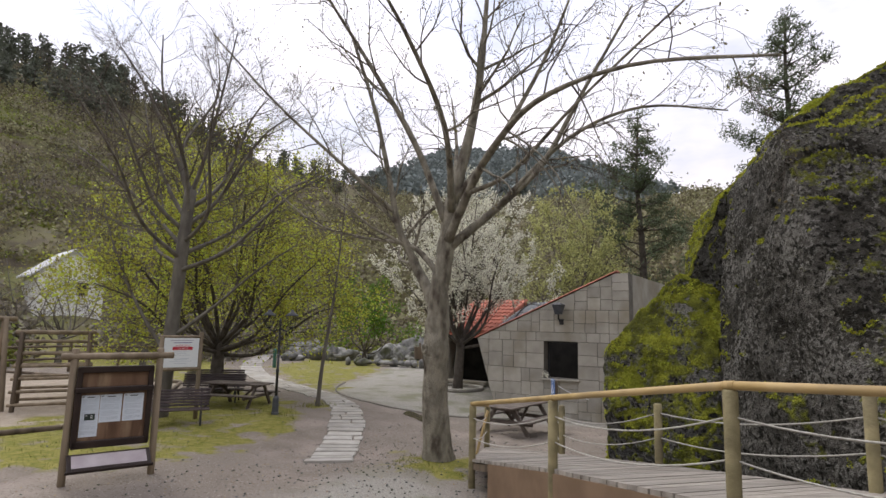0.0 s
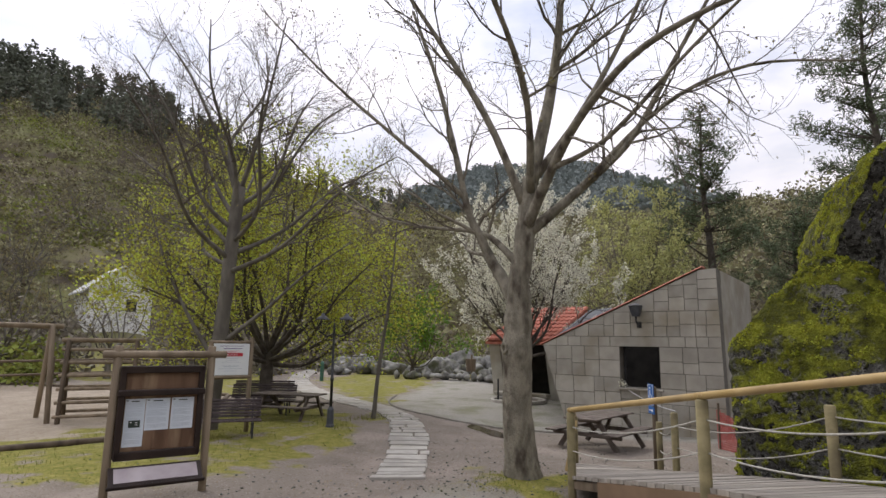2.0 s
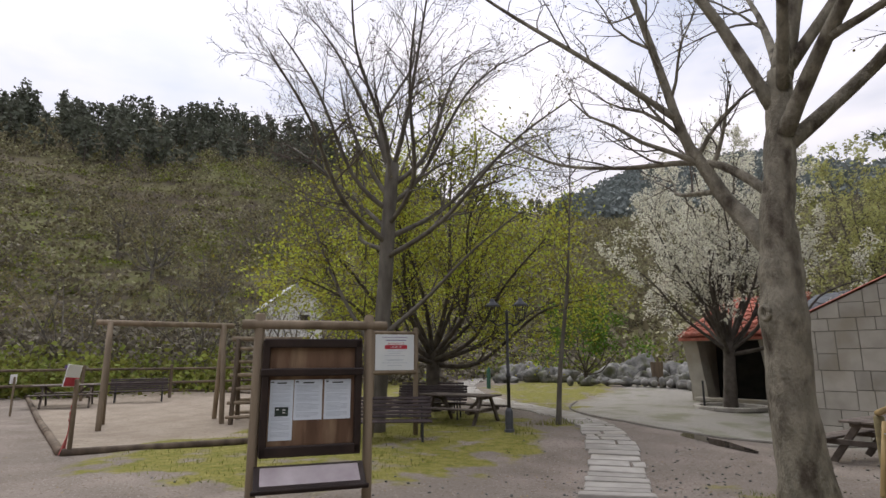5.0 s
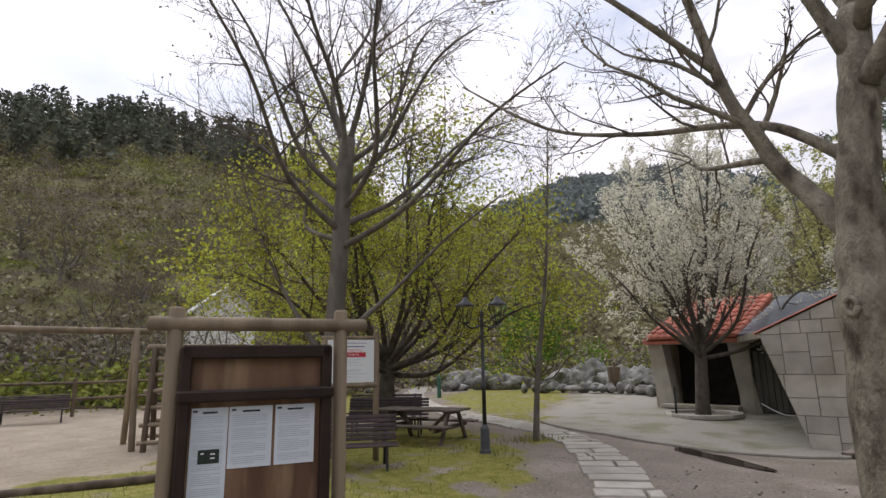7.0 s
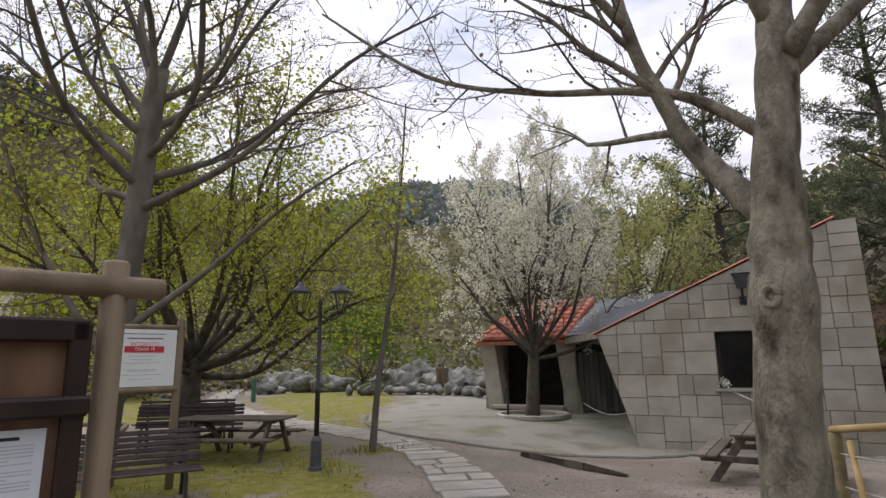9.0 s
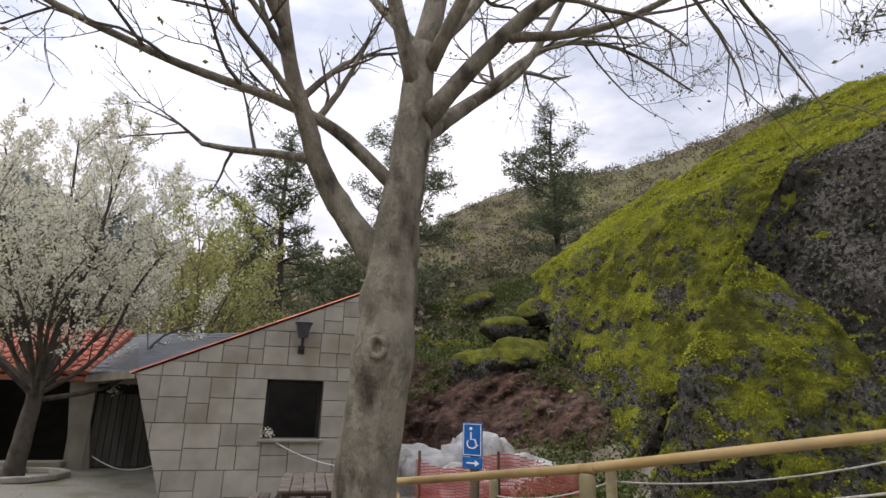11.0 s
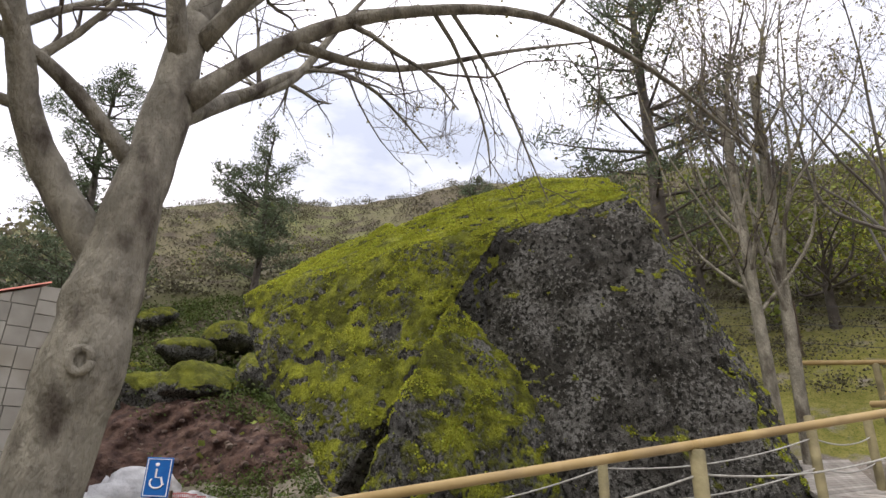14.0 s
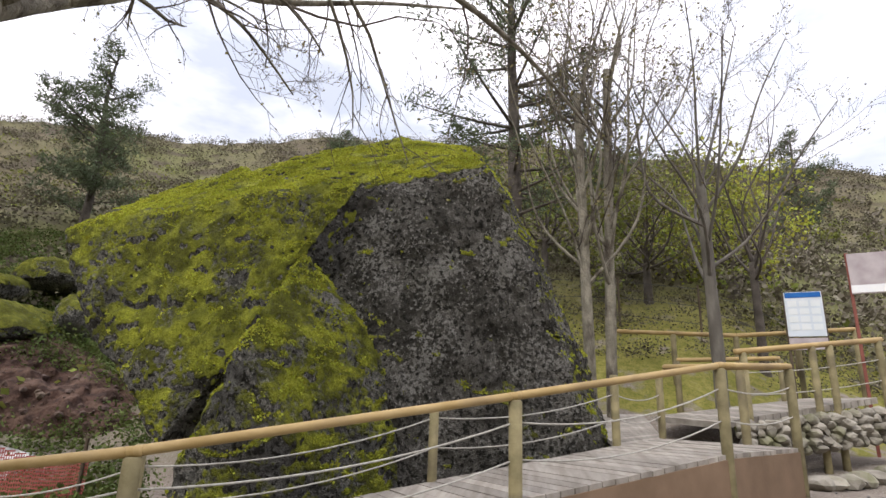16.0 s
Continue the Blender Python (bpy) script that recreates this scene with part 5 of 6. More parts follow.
def bank_shape(u, v):
    az = radians(20 + 34 * u)
    d = 14.6 + 3.0 * v - 3.4 * max(0, u - 0.55)
    x, y = -2 + d * math.sin(az), 6 + d * math.cos(az)
    hi = 3.3 - 2.4 * (2 * u - 1) ** 4
    z = H(x, y) * (1 - v) + v * max(hi, H(x, y) - 0.1) - 0.15 * (1 - v)
    q = Vector((x, y, z))
    w = noise.noise(q * 0.9) * 0.55 + noise.noise(q * 2.6) * 0.3 + noise.noise(q * 7) * 0.11
    k = math.sin(math.pi * min(max(v, 0.02), 0.98))
    return (x - 0.5 * w * k, y - 0.8 * w * k, z + w * 0.3 * k)


patch("earth_bank", M_EARTH, "cut bank of bare reddish earth and roots", "earth bank", None, 150, 70, bank_shape)
mb, rr = MB(), random.Random(91)
for _ in range(420):
    p = Vector(bank_shape(rr.random(), 0.9 * rr.random() ** 1.6))
    r = 0.03 + 0.11 * rr.random() ** 3
    mb.blob(p, r, r * 0.8, r * 0.7, rr.random(), 0.4, 1)
tagged(part("bank_rubble", mb, M_RUBBLE, None, "earthy stones sticking out of the cut bank"), category="stones", kind="stuff")
mb = MB()
for _ in range(340):
    u, v = rr.random(), 1 - 0.45 * rr.random() ** 1.5
    p = Vector(bank_shape(u, v))
    if noise.noise(Vector((u * 9, v * 3, 1))) < -0.05 and v < 0.93:
        continue
    for _ in range(60):
        mb.leaf(p + Vector((rr.gauss(0, 0.2), rr.gauss(0, 0.2) - 0.1, rr.gauss(0.05, 0.16))), rr.uniform(0.05, 0.12), rr, 0.4, 0.25)
tagged(part("bank_plants", mb, M_FERN, None, "ferns and bramble hanging over the cut bank"), category="plants", kind="stuff")
for k, (az, d, el, sx, sy, sz) in enumerate(((38, 17.2, 7.0, 1.5, 1.2, 0.9), (43.5, 17.2, 7.2, 1.7, 1.3, 0.95), (34, 19, 7, 1.1, 1, .7), (47.5, 17.5, 8.5, 1.0, 0.8, 0.8), (41, 20, 10.5, 1.2, 1.0, .6), (45, 20.5, 12, 1.5, 1.1, .7),
                                             (30, 21, 7.6, 1.2, 1, .6), (36.5, 21.5, 9.6, 1.3, 1, .6), (49, 22, 13, 1.4, 1, .8), (27, 24, 8, 1.4, 1, .7), (39, 25, 11.5, 1.6, 1.2, .8), (33, 25, 9.8, 1.3, 1, .6))):
    x, y = -2 + d * math.sin(radians(az)), 6 + d * math.cos(radians(az))
    z = max(1.7 + d * math.tan(radians(el)) - sz * 0.4, H(x, y)) if k < 6 else H(x, y) + 0.1
    z = min(z, H(x, y) + 1.1)
    rr = random.Random(k + 70)
    corners = []
    for _ in range(16):
        q = Vector((rr.gauss(0, 1), rr.gauss(0, 1), rr.gauss(0, 1))).normalized()
        corners.append((x + q.x * sx * rr.uniform(0.85, 1.15), y + q.y * sy * rr.uniform(0.85, 1.15), z + (q.z * 0.9 - 0.1) * sz * rr.uniform(0.85, 1.15)))
    tagged(part("bank_rock", MB().add(*hull(corners, 0.11, 2, 0.9, k + 5)), M_ROCK2, None, "rounded rock thickly covered with moss on the bank", True), category="rock", group="mossy bank rocks")


# ---- trees ----
class Wood:
    """A tree as it grows: limbs, twigs and the places where leaves sit."""

    def __init__(self, seed):
        self.limbs, self.twigs, self.tips, self.sites = MB(), MB(), [], []
        self.rr = random.Random(seed)

    def limb(self, ctrl, r0, r1, n=9, wob=0.12):
        pts = smooth_path([Vector(p) for p in ctrl], 5)
        k = len(pts) - 1
        self.limbs.tube(pts, [r0 + (r1 - r0) * (i / k) ** 0.8 for i in range(k + 1)], n, True, wob)
        return pts

    def shoot(self, p, d, length, r, level, up=0.1, bend=0.25, kids=5, fork=50, droop=0.0, minlen=0.25):
        """A branch with side shoots, each with side shoots of its own."""
        rr = self.rr
        seg = 5 if level > 1 else 4
        pts, q, e = [Vector(p)], Vector(p), Vector(d).normalized()
        for i in range(seg):
            e = (e + Vector((rr.gauss(0, bend), rr.gauss(0, bend), rr.gauss(0, bend) + up - droop * i / seg)) * 0.5).normalized()
            q = q + e * (length / seg)
            pts.append(q)
        mbx = self.limbs if r > 0.02 else self.twigs
        mbx.tube(pts, [r * (1 - 0.75 * i / seg) for i in range(seg + 1)], 6 if r > 0.03 else (4 if r > 0.012 else 3), False)
        if level <= 1:
            self.sites.extend(a.lerp(b, f) for a, b in zip(pts[1:], pts[2:]) for f in (0.0, 0.5))
        if level <= 0 or length < minlen:
            self.tips.append((pts[-1], e))
            self.tips.append((pts[2], e))
            return
        for k in range(kids):
            f = 0.2 + 0.8 * (k + rr.random() * 0.8) / kids
            i = min(int(f * seg), seg - 1)
            at_ = pts[i].lerp(pts[i + 1], f * seg - i)
            ax = (pts[i + 1] - pts[i]).normalized()
            side = ax.cross(Vector((rr.gauss(0, 1), rr.gauss(0, 1), rr.gauss(0, 1)))).normalized()
            a = radians(fork * rr.uniform(0.65, 1.25))
            dd = ax * math.cos(a) + side * math.sin(a)
            self.shoot(at_, dd, length * rr.uniform(0.38, 0.62) * (1.15 - 0.45 * f), max(r * 0.5 * (1 - 0.5 * f), 0.004), level - 1, up, bend, kids, fork, droop, minlen)
        self.tips.append((pts[-1], e))

    def dress(self, pts, r0, r1, every, length, level=2, start=0.25, **kw):
        """Side branches all along a limb."""
        rr = self.rr
        k = len(pts) - 1
        tot = sum((b - a).length for a, b in zip(pts, pts[1:]))
        n = max(2, int(tot / every))
        for i in range(n):
            f = start + (1 - start) * (i + rr.random()) / n
            j = min(int(f * k), k - 1)
            p = pts[j].lerp(pts[j + 1], f * k - j)
            ax = (pts[j + 1] - pts[j]).normalized()
            side = ax.cross(Vector((rr.gauss(0, 1), rr.gauss(0, 1), rr.gauss(0, 1)))).normalized()
            a = radians(rr.uniform(35, 65))
            self.shoot(p, ax * math.cos(a) + side * math.sin(a), length * rr.uniform(0.6, 1.2) * (1.1 - 0.5 * f), max((r0 + (r1 - r0) * f) * 0.42, 0.008), level, **kw)

    def leaves(self, per, size, spread, droop=0.0):
        mb, rr = MB(), self.rr
        for p, e in self.tips:
            for _ in range(per if per >= 1 else int(rr.random() < per)):
                mb.leaf(p + Vector((rr.gauss(0, spread), rr.gauss(0, spread), rr.gauss(0, spread))), size * rr.uniform(0.6, 1.3), rr, droop)
        return mb

    def strung(self, share, per, size, spread):
        """Small clusters strung along the outer twigs."""
        mb, rr = MB(), self.rr
        for p in self.sites:
            if rr.random() < share:
                for _ in range(per):
                    mb.leaf(p + Vector((rr.gauss(0, spread), rr.gauss(0, spread), rr.gauss(0, spread))), size * rr.uniform(0.6, 1.3), rr)
        return mb

    def finish(self, name, label, category, bark, twig, leaf=None, leafmat=None, leafname="leaves", group=""):
        t = thing(name, label, category, group=group)
        part("trunk", self.limbs, bark, t, smooth=True)
        if self.twigs.f:
            tagged(part("twigs", self.twigs, twig, t), kind="stuff")
        if leaf and leaf.f:
            tagged(part(leafname, leaf, leafmat, t), kind="stuff")
        return t


# the big plane tree
w = Wood(4)
gz = H(0, 9.5)
stem = smooth_path([Vector(p) for p in ((-0.02, 9.80, gz - 0.15), (-0.03, 9.77, gz + 0.15), (-0.05, 9.71, 0.9), (-0.05, 9.64, 1.6), (-0.04, 9.57, 2.15), (-0.02, 9.54, 2.7), (0.02, 9.5, 3.3), (0.12, 9.52, 4.1), (0.2, 9.55, 4.95))], 6)
stemr = [lerp_table(((0, 0.37), (0.35, 0.27), (0.9, 0.235), (1.6, 0.225), (2.1, 0.24), (2.7, 0.21), (3.2, 0.175), (4.2, 0.15), (5.5, 0.12)), max(p.z, 0))[0] for p in stem]
w.limbs.tube(stem, stemr, 24, True, 0.16)
w.limbs.blob((-0.10, 9.50, 2.08), 0.17, 0.17, 0.36, 3, 0.35, 3)
w.limbs.blob((-0.10, 9.55, 2.6), 0.16, 0.15, 0.34, 8, 0.35, 3)
KN = Vector((-0.2, 9.36, 2.17))
w.limbs.tube([KN + Vector((0.055 * math.cos(t) * 0.8, -0.055 * math.cos(t) * 0.6, 0.07 * math.sin(t))) for t in [2 * math.pi * k / 12 for k in range(13)]], 0.028, 6)
MAIN_LIMBS = (
    ([(-0.03, 9.58, 2.8), (-0.33, 9.82, 3.3), (-0.55, 9.88, 3.65), (-0.74, 9.84, 4.07), (-0.94, 9.79, 4.52), (-1.18, 9.75, 5.6), (-1.5, 9.7, 6.9), (-2.0, 9.6, 8.4)], 0.13, 0.028, 2.0),
    ([(-0.05, 9.55, 3.55), (-0.5, 9.78, 4.0), (-1.0, 9.95, 4.2), (-1.9, 10.1, 4.35), (-3.0, 10.2, 4.7), (-4.2, 10.2, 5.6)], 0.066, 0.013, 1.6),
    ([(0.1, 9.5, 4.5), (-0.5, 9.35, 6.0), (-1.4, 9.0, 7.6), (-2.4, 8.7, 9.2)], 0.085, 0.02, 2.0),
    ([(0.2, 9.55, 4.85), (0.5, 9.62, 6.2), (0.68, 9.67, 7.4), (0.78, 9.7, 9.0), (0.85, 9.7, 10.8)], 0.135, 0.02, 2.2),
    ([(0.3, 9.58, 5.0), (1.0, 9.72, 6.0), (1.85, 9.85, 7.6), (2.5, 9.95, 9.3)], 0.085, 0.02, 2.0),
    ([(0.15, 9.48, 4.0), (1.05, 9.85, 4.85), (1.85, 9.9, 5.65), (2.6, 9.9, 7.0), (3.5, 9.9, 8.6)], 0.10, 0.02, 2.0),
    ([(0.18, 9.42, 4.15), (0.68, 8.92, 4.95), (1.2, 8.25, 5.45), (2.0, 7.2, 5.75), (3.2, 6.2, 5.7), (4.5, 5.2, 5.2)], 0.095, 0.014, 2.2),
    ([(1.0, 9.8, 4.8), (2.3, 9.95, 6.1), (3.6, 9.9, 6.6), (5.0, 9.7, 6.35)], 0.06, 0.012, 1.8),
    ([(0.22, 9.45, 4.7), (0.35, 8.4, 5.9), (0.1, 7.0, 6.9), (-0.3, 5.6, 7.7)], 0.075, 0.015, 2.0),
    ([(0.2, 9.6, 4.95), (0.0, 10.6, 6.3), (-0.4, 11.6, 7.8)], 0.07, 0.015, 2.0),
    ([(0.7, 8.9, 4.9), (1.5, 8.4, 5.1), (2.6, 7.6, 5.9), (4.0, 6.9, 6.9)], 0.05, 0.012, 1.8),
    ([(-1.0, 9.78, 4.75), (-1.9, 9.3, 5.6), (-3.2, 8.9, 6.8), (-4.6, 8.6, 8.3)], 0.05, 0.012, 1.8),
)
for i, (ctrl, r0, r1, ln) in enumerate(MAIN_LIMBS):
    pts = w.limb(ctrl, r0, r1, 8)
    if i in (6, 10):
        w.dress(pts, r0, r1, 0.75, ln, 2, 0.3, up=-0.15, bend=0.34, kids=4, fork=44, droop=0.5)
    else:
        w.dress(pts, r0, r1, 0.46, ln, 2, 0.3, up=0.12, bend=0.34, kids=5, fork=48, droop=0.05)
w.finish("plane_tree", "tall plane tree with mottled grey-brown bark, nearly leafless", "tree", M_BARKP, M_TWIG, w.leaves(0.4, 0.042, 0.04, 0.5), M_BUD, "buds")


def crown_tree(seed, x, y, trunk_h, r, limbs, reach, top, twig_len, level=2, kids=4, up=0.15, lean=(0, 0), low=0.35, every=0.7, fork=45, st0=0.78, curve=0.05):
    """A tree whose limbs fan out from the head of its trunk."""
    t = Wood(seed)
    rr = t.rr
    z = H(x, y)
    hx, hy = x + lean[0], y + lean[1]
    t.limb([(x, y, z - 0.15), (x, y, z + 0.2), (x + lean[0] * 0.5, y + lean[1] * 0.5, z + trunk_h * 0.55), (hx, hy, z + trunk_h)], r * 1.35, r * 0.8, 10, 0.15)
    for i in range(limbs):
        a = 2 * math.pi * (i * 0.382 + rr.uniform(-0.04, 0.04))
        f = (i + 0.5) / limbs
        rad = reach * (1 - 0.65 * f) * rr.uniform(0.85, 1.1)
        zz = trunk_h + (top - trunk_h) * (low + (1 - low) * f) * rr.uniform(0.93, 1.03)
        st = trunk_h * (st0 + (1 - st0) * f)
        zz = max(zz, st + 0.6 + 0.25 * rad)
        p0 = Vector((x + lean[0] * st / trunk_h, y + lean[1] * st / trunk_h, z + st))
        p3 = Vector((hx + rad * math.cos(a), hy + rad * math.sin(a), z + zz))
        p1 = p0.lerp(p3, 0.33) + Vector((rr.uniform(-.35, .35), rr.uniform(-.35, .35), rr.uniform(-.3, .15) - curve * rad))
        p2 = p0.lerp(p3, 0.68) + Vector((rr.uniform(-.2, .2), rr.uniform(-.2, .2), rr.uniform(-.1, .25)))
        pts = t.limb([p0, p1, p2, p3], r * 0.4, r * 0.07, 6)
        t.dress(pts, r * 0.4, r * 0.07, every, twig_len, level, 0.22, up=up, bend=0.25, kids=kids, fork=fork)
    return t


w = crown_tree(9, -7.4, 11.25, 5.6, 0.17, 15, 4.5, 10.0, 2.0, 2, 6, 0.14, (0.25, 0.1), 0.05, 0.36, 44, 0.62, 0.06)
for ctrl in ([(-7.35, 11.25, 1.7), (-8.0, 11.1, 2.6), (-8.7, 10.9, 3.9), (-9.2, 10.7, 5.4)], [(-7.2, 11.3, 2.2), (-6.4, 11.6, 2.9), (-5.4, 11.8, 3.8), (-4.4, 12.0, 4.5)]):
    pts = w.limb(ctrl, 0.06, 0.012, 6)
    w.dress(pts, 0.06, 0.012, 0.5, 1.4, 2, 0.3, up=0.15)
w.finish("ash_tree", "tall bare ash tree with grey upright branches", "tree", M_BARKG, M_TWIG, w.leaves(0.15, 0.04, 0.03), M_BUD, "buds")

w = crown_tree(15, -9.0, 15.4, 1.6, 0.2, 19, 5.0, 7.9, 2.2, 2, 5, 0.15, (0, 0), 0.14, 0.55)
w.finish("maple_tree", "wide maple tree hazed with fresh yellow-green leaves", "tree", M_BARKD, M_BARKD, w.leaves(4, 0.085, 0.26), M_LYEL)

w = crown_tree(22, -2.31, 20.6, 1.9, 0.17, 20, 3.9, 7.9, 1.7, 2, 5, 0.34, (0.1, 0), 0.27, 0.42, 40, 0.78, 0.0)
w.finish("blossom_tree", "cherry tree in white blossom growing from a stone ring", "tree", M_BARKD, M_BARKD, w.strung(0.35, 3, 0.072, 0.045), M_BLOS, "blossom")
w = crown_tree(23, 1.7, 25.6, 2.4, 0.14, 15, 3.0, 8.6, 1.9, 2, 5, 0.34, (0.1, 0), 0.2, 0.5, 38)
w.finish("leafing_tree", "slender tree with pale yellow-green young leaves behind the stone house", "tree", M_BARKG, M_TWIG, w.strung(0.3, 2, 0.11, 0.07), M_LPALE)
w = crown_tree(24, 9.3, 33.0, 2.0, 0.16, 16, 3.6, 7.6, 2.0, 2, 5, 0.3, (0.1, 0), 0.2, 0.5, 38)
w.finish("bare_tree", "round bare tree with purplish brown twigs behind the house", "tree", M_BARKG, M_BROWNTWIG)
ring = thing("tree_ring", "low stone ring round the blossom tree", "kerb")
for k in range(12):
    a = 2 * math.pi * k / 12
    part("ring_stone", MB().box(0.5, 0.14, 0.12, T(-2.31 + 0.9 * math.cos(a), 20.6 + 0.9 * math.sin(a), H(-2.31, 20.6) + 0.04, math.degrees(a) + 90), 0.02), M_SLAB, ring)
stump = part("ring_post", MB().log((-2.95, 20.3, 0.1), (-2.95, 20.3, 1.0), 0.03), M_IRON, None, "thin dark metal stake beside the blossom tree")
tagged(stump, category="stake")

w = Wood(31)
sz = H(-4.82, 14.3)
pts = w.limb([(-4.82, 14.3, sz - 0.1), (-4.72, 14.3, sz + 1.2), (-4.5, 14.3, sz + 2.8), (-4.35, 14.3, sz + 4.4), (-4.25, 14.3, sz + 6.2)], 0.075, 0.012, 8)
w.dress(pts, 0.05, 0.012, 0.28, 1.5, 1, 0.42, up=0.3, kids=5, fork=40)
w.finish("young_tree", "slender bare young tree leaning over the slab path", "tree", M_BARKG, M_TWIG, w.leaves(0.5, 0.05, 0.04), M_BUD, "buds")


def pine(seed, x, y, height, base, reach, name="pine_tree", label="dark green pine with open ragged crown", dens=12, size=0.30):
    t = Wood(seed)
    rr = t.rr
    z = H(x, y)
    trunk = t.limb([(x, y, z - 0.3), (x + 0.1, y, z + height * 0.4), (x - 0.1, y + 0.1, z + height * 0.75), (x, y, z + height)], height * 0.017 + 0.05, 0.03, 8)
    mb = MB()
    lev = int((height - base) / 0.55)
    for k in range(lev):
        f = k / max(lev - 1, 1)
        zz = base + (height - base) * f
        for j in range(rr.randint(2, 5)):
            a = rr.uniform(0, 6.28)
            ln = reach * (0.3 + 0.9 * math.sin(math.pi * min(0.2 + 0.8 * f, 1.0)) ** 0.8) * rr.uniform(0.45, 1.1) * (1.1 - 0.55 * f)
            p = Vector((x, y, z + zz))
            e = Vector((math.cos(a), math.sin(a), rr.uniform(0.05, 0.5)))
            pts = [p + e * ln * q + Vector((0, 0, 0.12 * ln * q * q)) for q in (0, 0.35, 0.7, 1)]
            t.limbs.tube(pts, [0.05, 0.035, 0.02, 0.008], 4, False)
            for c in range(max(3, int(dens * ln / reach * 1.6))):
                q = rr.uniform(0.35, 1.05)
                o = p + e * ln * q + Vector((rr.gauss(0, 0.22), rr.gauss(0, 0.22), 0.12 * ln * q * q + rr.gauss(0, 0.14)))
                for _ in range(24):
                    mb.leaf(o + Vector((rr.gauss(0, 0.13), rr.gauss(0, 0.13), rr.gauss(0, 0.10))), size * 0.8 * rr.uniform(0.6, 1.2), rr, -0.5, 0.10)
    return t.finish(name, label, "tree", M_BARKD, M_TWIG, mb, M_LPINE, "needles", "pines")


pine(41, 11.9, 29.0, 13.5, 1.5, 3.2)
pine(42, 4.8, 27.3, 12.5, 4.5, 2.4)
pine(43, 17.2, 24.2, 8.8, 1.0, 2.5)
pine(44, 9.0, 31.0, 8.0, 1.5, 2.4)
pine(45, 33.0, 19.0, 5.5, 1.0, 1.7)
pine(46, 10.9, 6.4, 12.5, 3.5, 3.0, label="tall thin pine with sparse needles behind the boulder", dens=14, size=0.24)
pine(47, 34, -11, 8, 1.5, 2.2)

for k, (x, y, h, rch) in enumerate(((7.5, 5.05, 1.6, 1.8), (7.75, 4.7, 1.8, 1.9))):
    w = crown_tree(61 + k, x, y, 6.4 + 0.5 * k, 0.09, 14, 2.1, 9.5, 1.7, 2, 4, 0.2, (-0.25, 0.1 - 0.25 * k), 0.1, 0.6, 40, 0.3)
    w.finish("alder_tree", "bare slim tree with grey trunk beside the boulder", "tree", M_BARKP, M_TWIG, w.leaves(0.5, 0.06, 0.05), M_BUD, "buds", "slim bare trees")
w = crown_tree(65, 8.35, 2.75, 4.6, 0.11, 11, 2.9, 8.4, 1.8, 2, 4, 0.2, (-0.1, 0.05), 0.2, 0.6, 42, 0.5)
w.finish("alder_tree", "bare pale tree forking above the boardwalk rails", "tree", M_BARKG, M_TWIG, w.leaves(0.5, 0.05, 0.05), M_BUD, "buds", "slim bare trees")
w = crown_tree(66, 11.5, 0.8, 2.6, 0.10, 8, 2.2, 7.0, 1.8, 2, 4, 0.2, (0, 0), 0.35, 0.6, 42)
w.finish("alder_tree", "bare tree behind the boardwalk", "tree", M_BARKD, M_TWIG, None, None, "", "slim bare trees")

# willowy green trees on the bank
for k, (x, y) in enumerate(((14.5, 2.6), (16.5, -0.5), (16.5, 5.5))):
    w = crown_tree(70 + k, x, y, 1.2, 0.12, 11, 2.8, 5.0, 1.7, 1, 7, -0.35, (0, 0), 0.25, 0.35)
    w.finish("willow_tree", "drooping willow with fresh green leaves on the grassy bank", "tree", M_BARKD, M_TWIG, w.leaves(3, 0.13, 0.2, 0.6), M_SCRUBG if k != 1 else M_LYEL, group="willows")

# small green tree over the river boulders, and the bare orchard behind the playground
w = crown_tree(81, -10.4, 30.6, 0.5, 0.12, 9, 2.6, 4.4, 1.7, 2, 4, 0.2, (0, 0), 0.3, 0.6)
w.finish("green_tree", "small many-stemmed tree with light green leaves among boulders", "tree", M_BARKD, M_BARKD, w.leaves(2, 0.16, 0.14), M_LGRN)
proto = crown_tree(90, -24.0, 17.5, 1.4, 0.14, 9, 3.3, 5.6, 1.8, 2, 4, 0.1, (0, 0), 0.25, 0.8)
first_bare = proto.finish("bare_tree", "bare twiggy tree behind the playground fence", "tree", M_BARKG, M_TWIG, proto.leaves(0.5, 0.09, 0.1), M_BUD, "buds", "bare trees behind the playground")
rs = random.Random(6)
for x, y, s_ in ((-27, 13, 1.1), (-22, 21, 1.0), (-26, 22, 1.2), (-18.5, 22.5, 0.9), (-30, 17, 1.2), (-25, 8.0, 1.1), (-33, 22, 1.3), (-22, 27, 1.0), (-33, 11, 1.2), (-17, 27, 0.9)):
    a = rs.uniform(0, 360)
    c = copy_thing(first_bare, Matrix.Translation((x, y, H(x, y))) @ Matrix.Rotation(radians(a), 4, "Z") @ Matrix.Translation((24.0, -17.5, -H(-24, 17.5))))


# ---- scrub, woods and grass: what nobody could count ----
def clump(mb, x, y, z, r, h, tris, size, rr, droop=0.0):
    for _ in range(tris):
        a, q = rr.uniform(0, 6.28), math.sqrt(rr.random())
        mb.leaf((x + math.cos(a) * q * r, y + math.sin(a) * q * r, z + h * rr.random() ** 0.8 * (1 - 0.5 * q * q)), size * rr.uniform(0.6, 1.4), rr, droop)


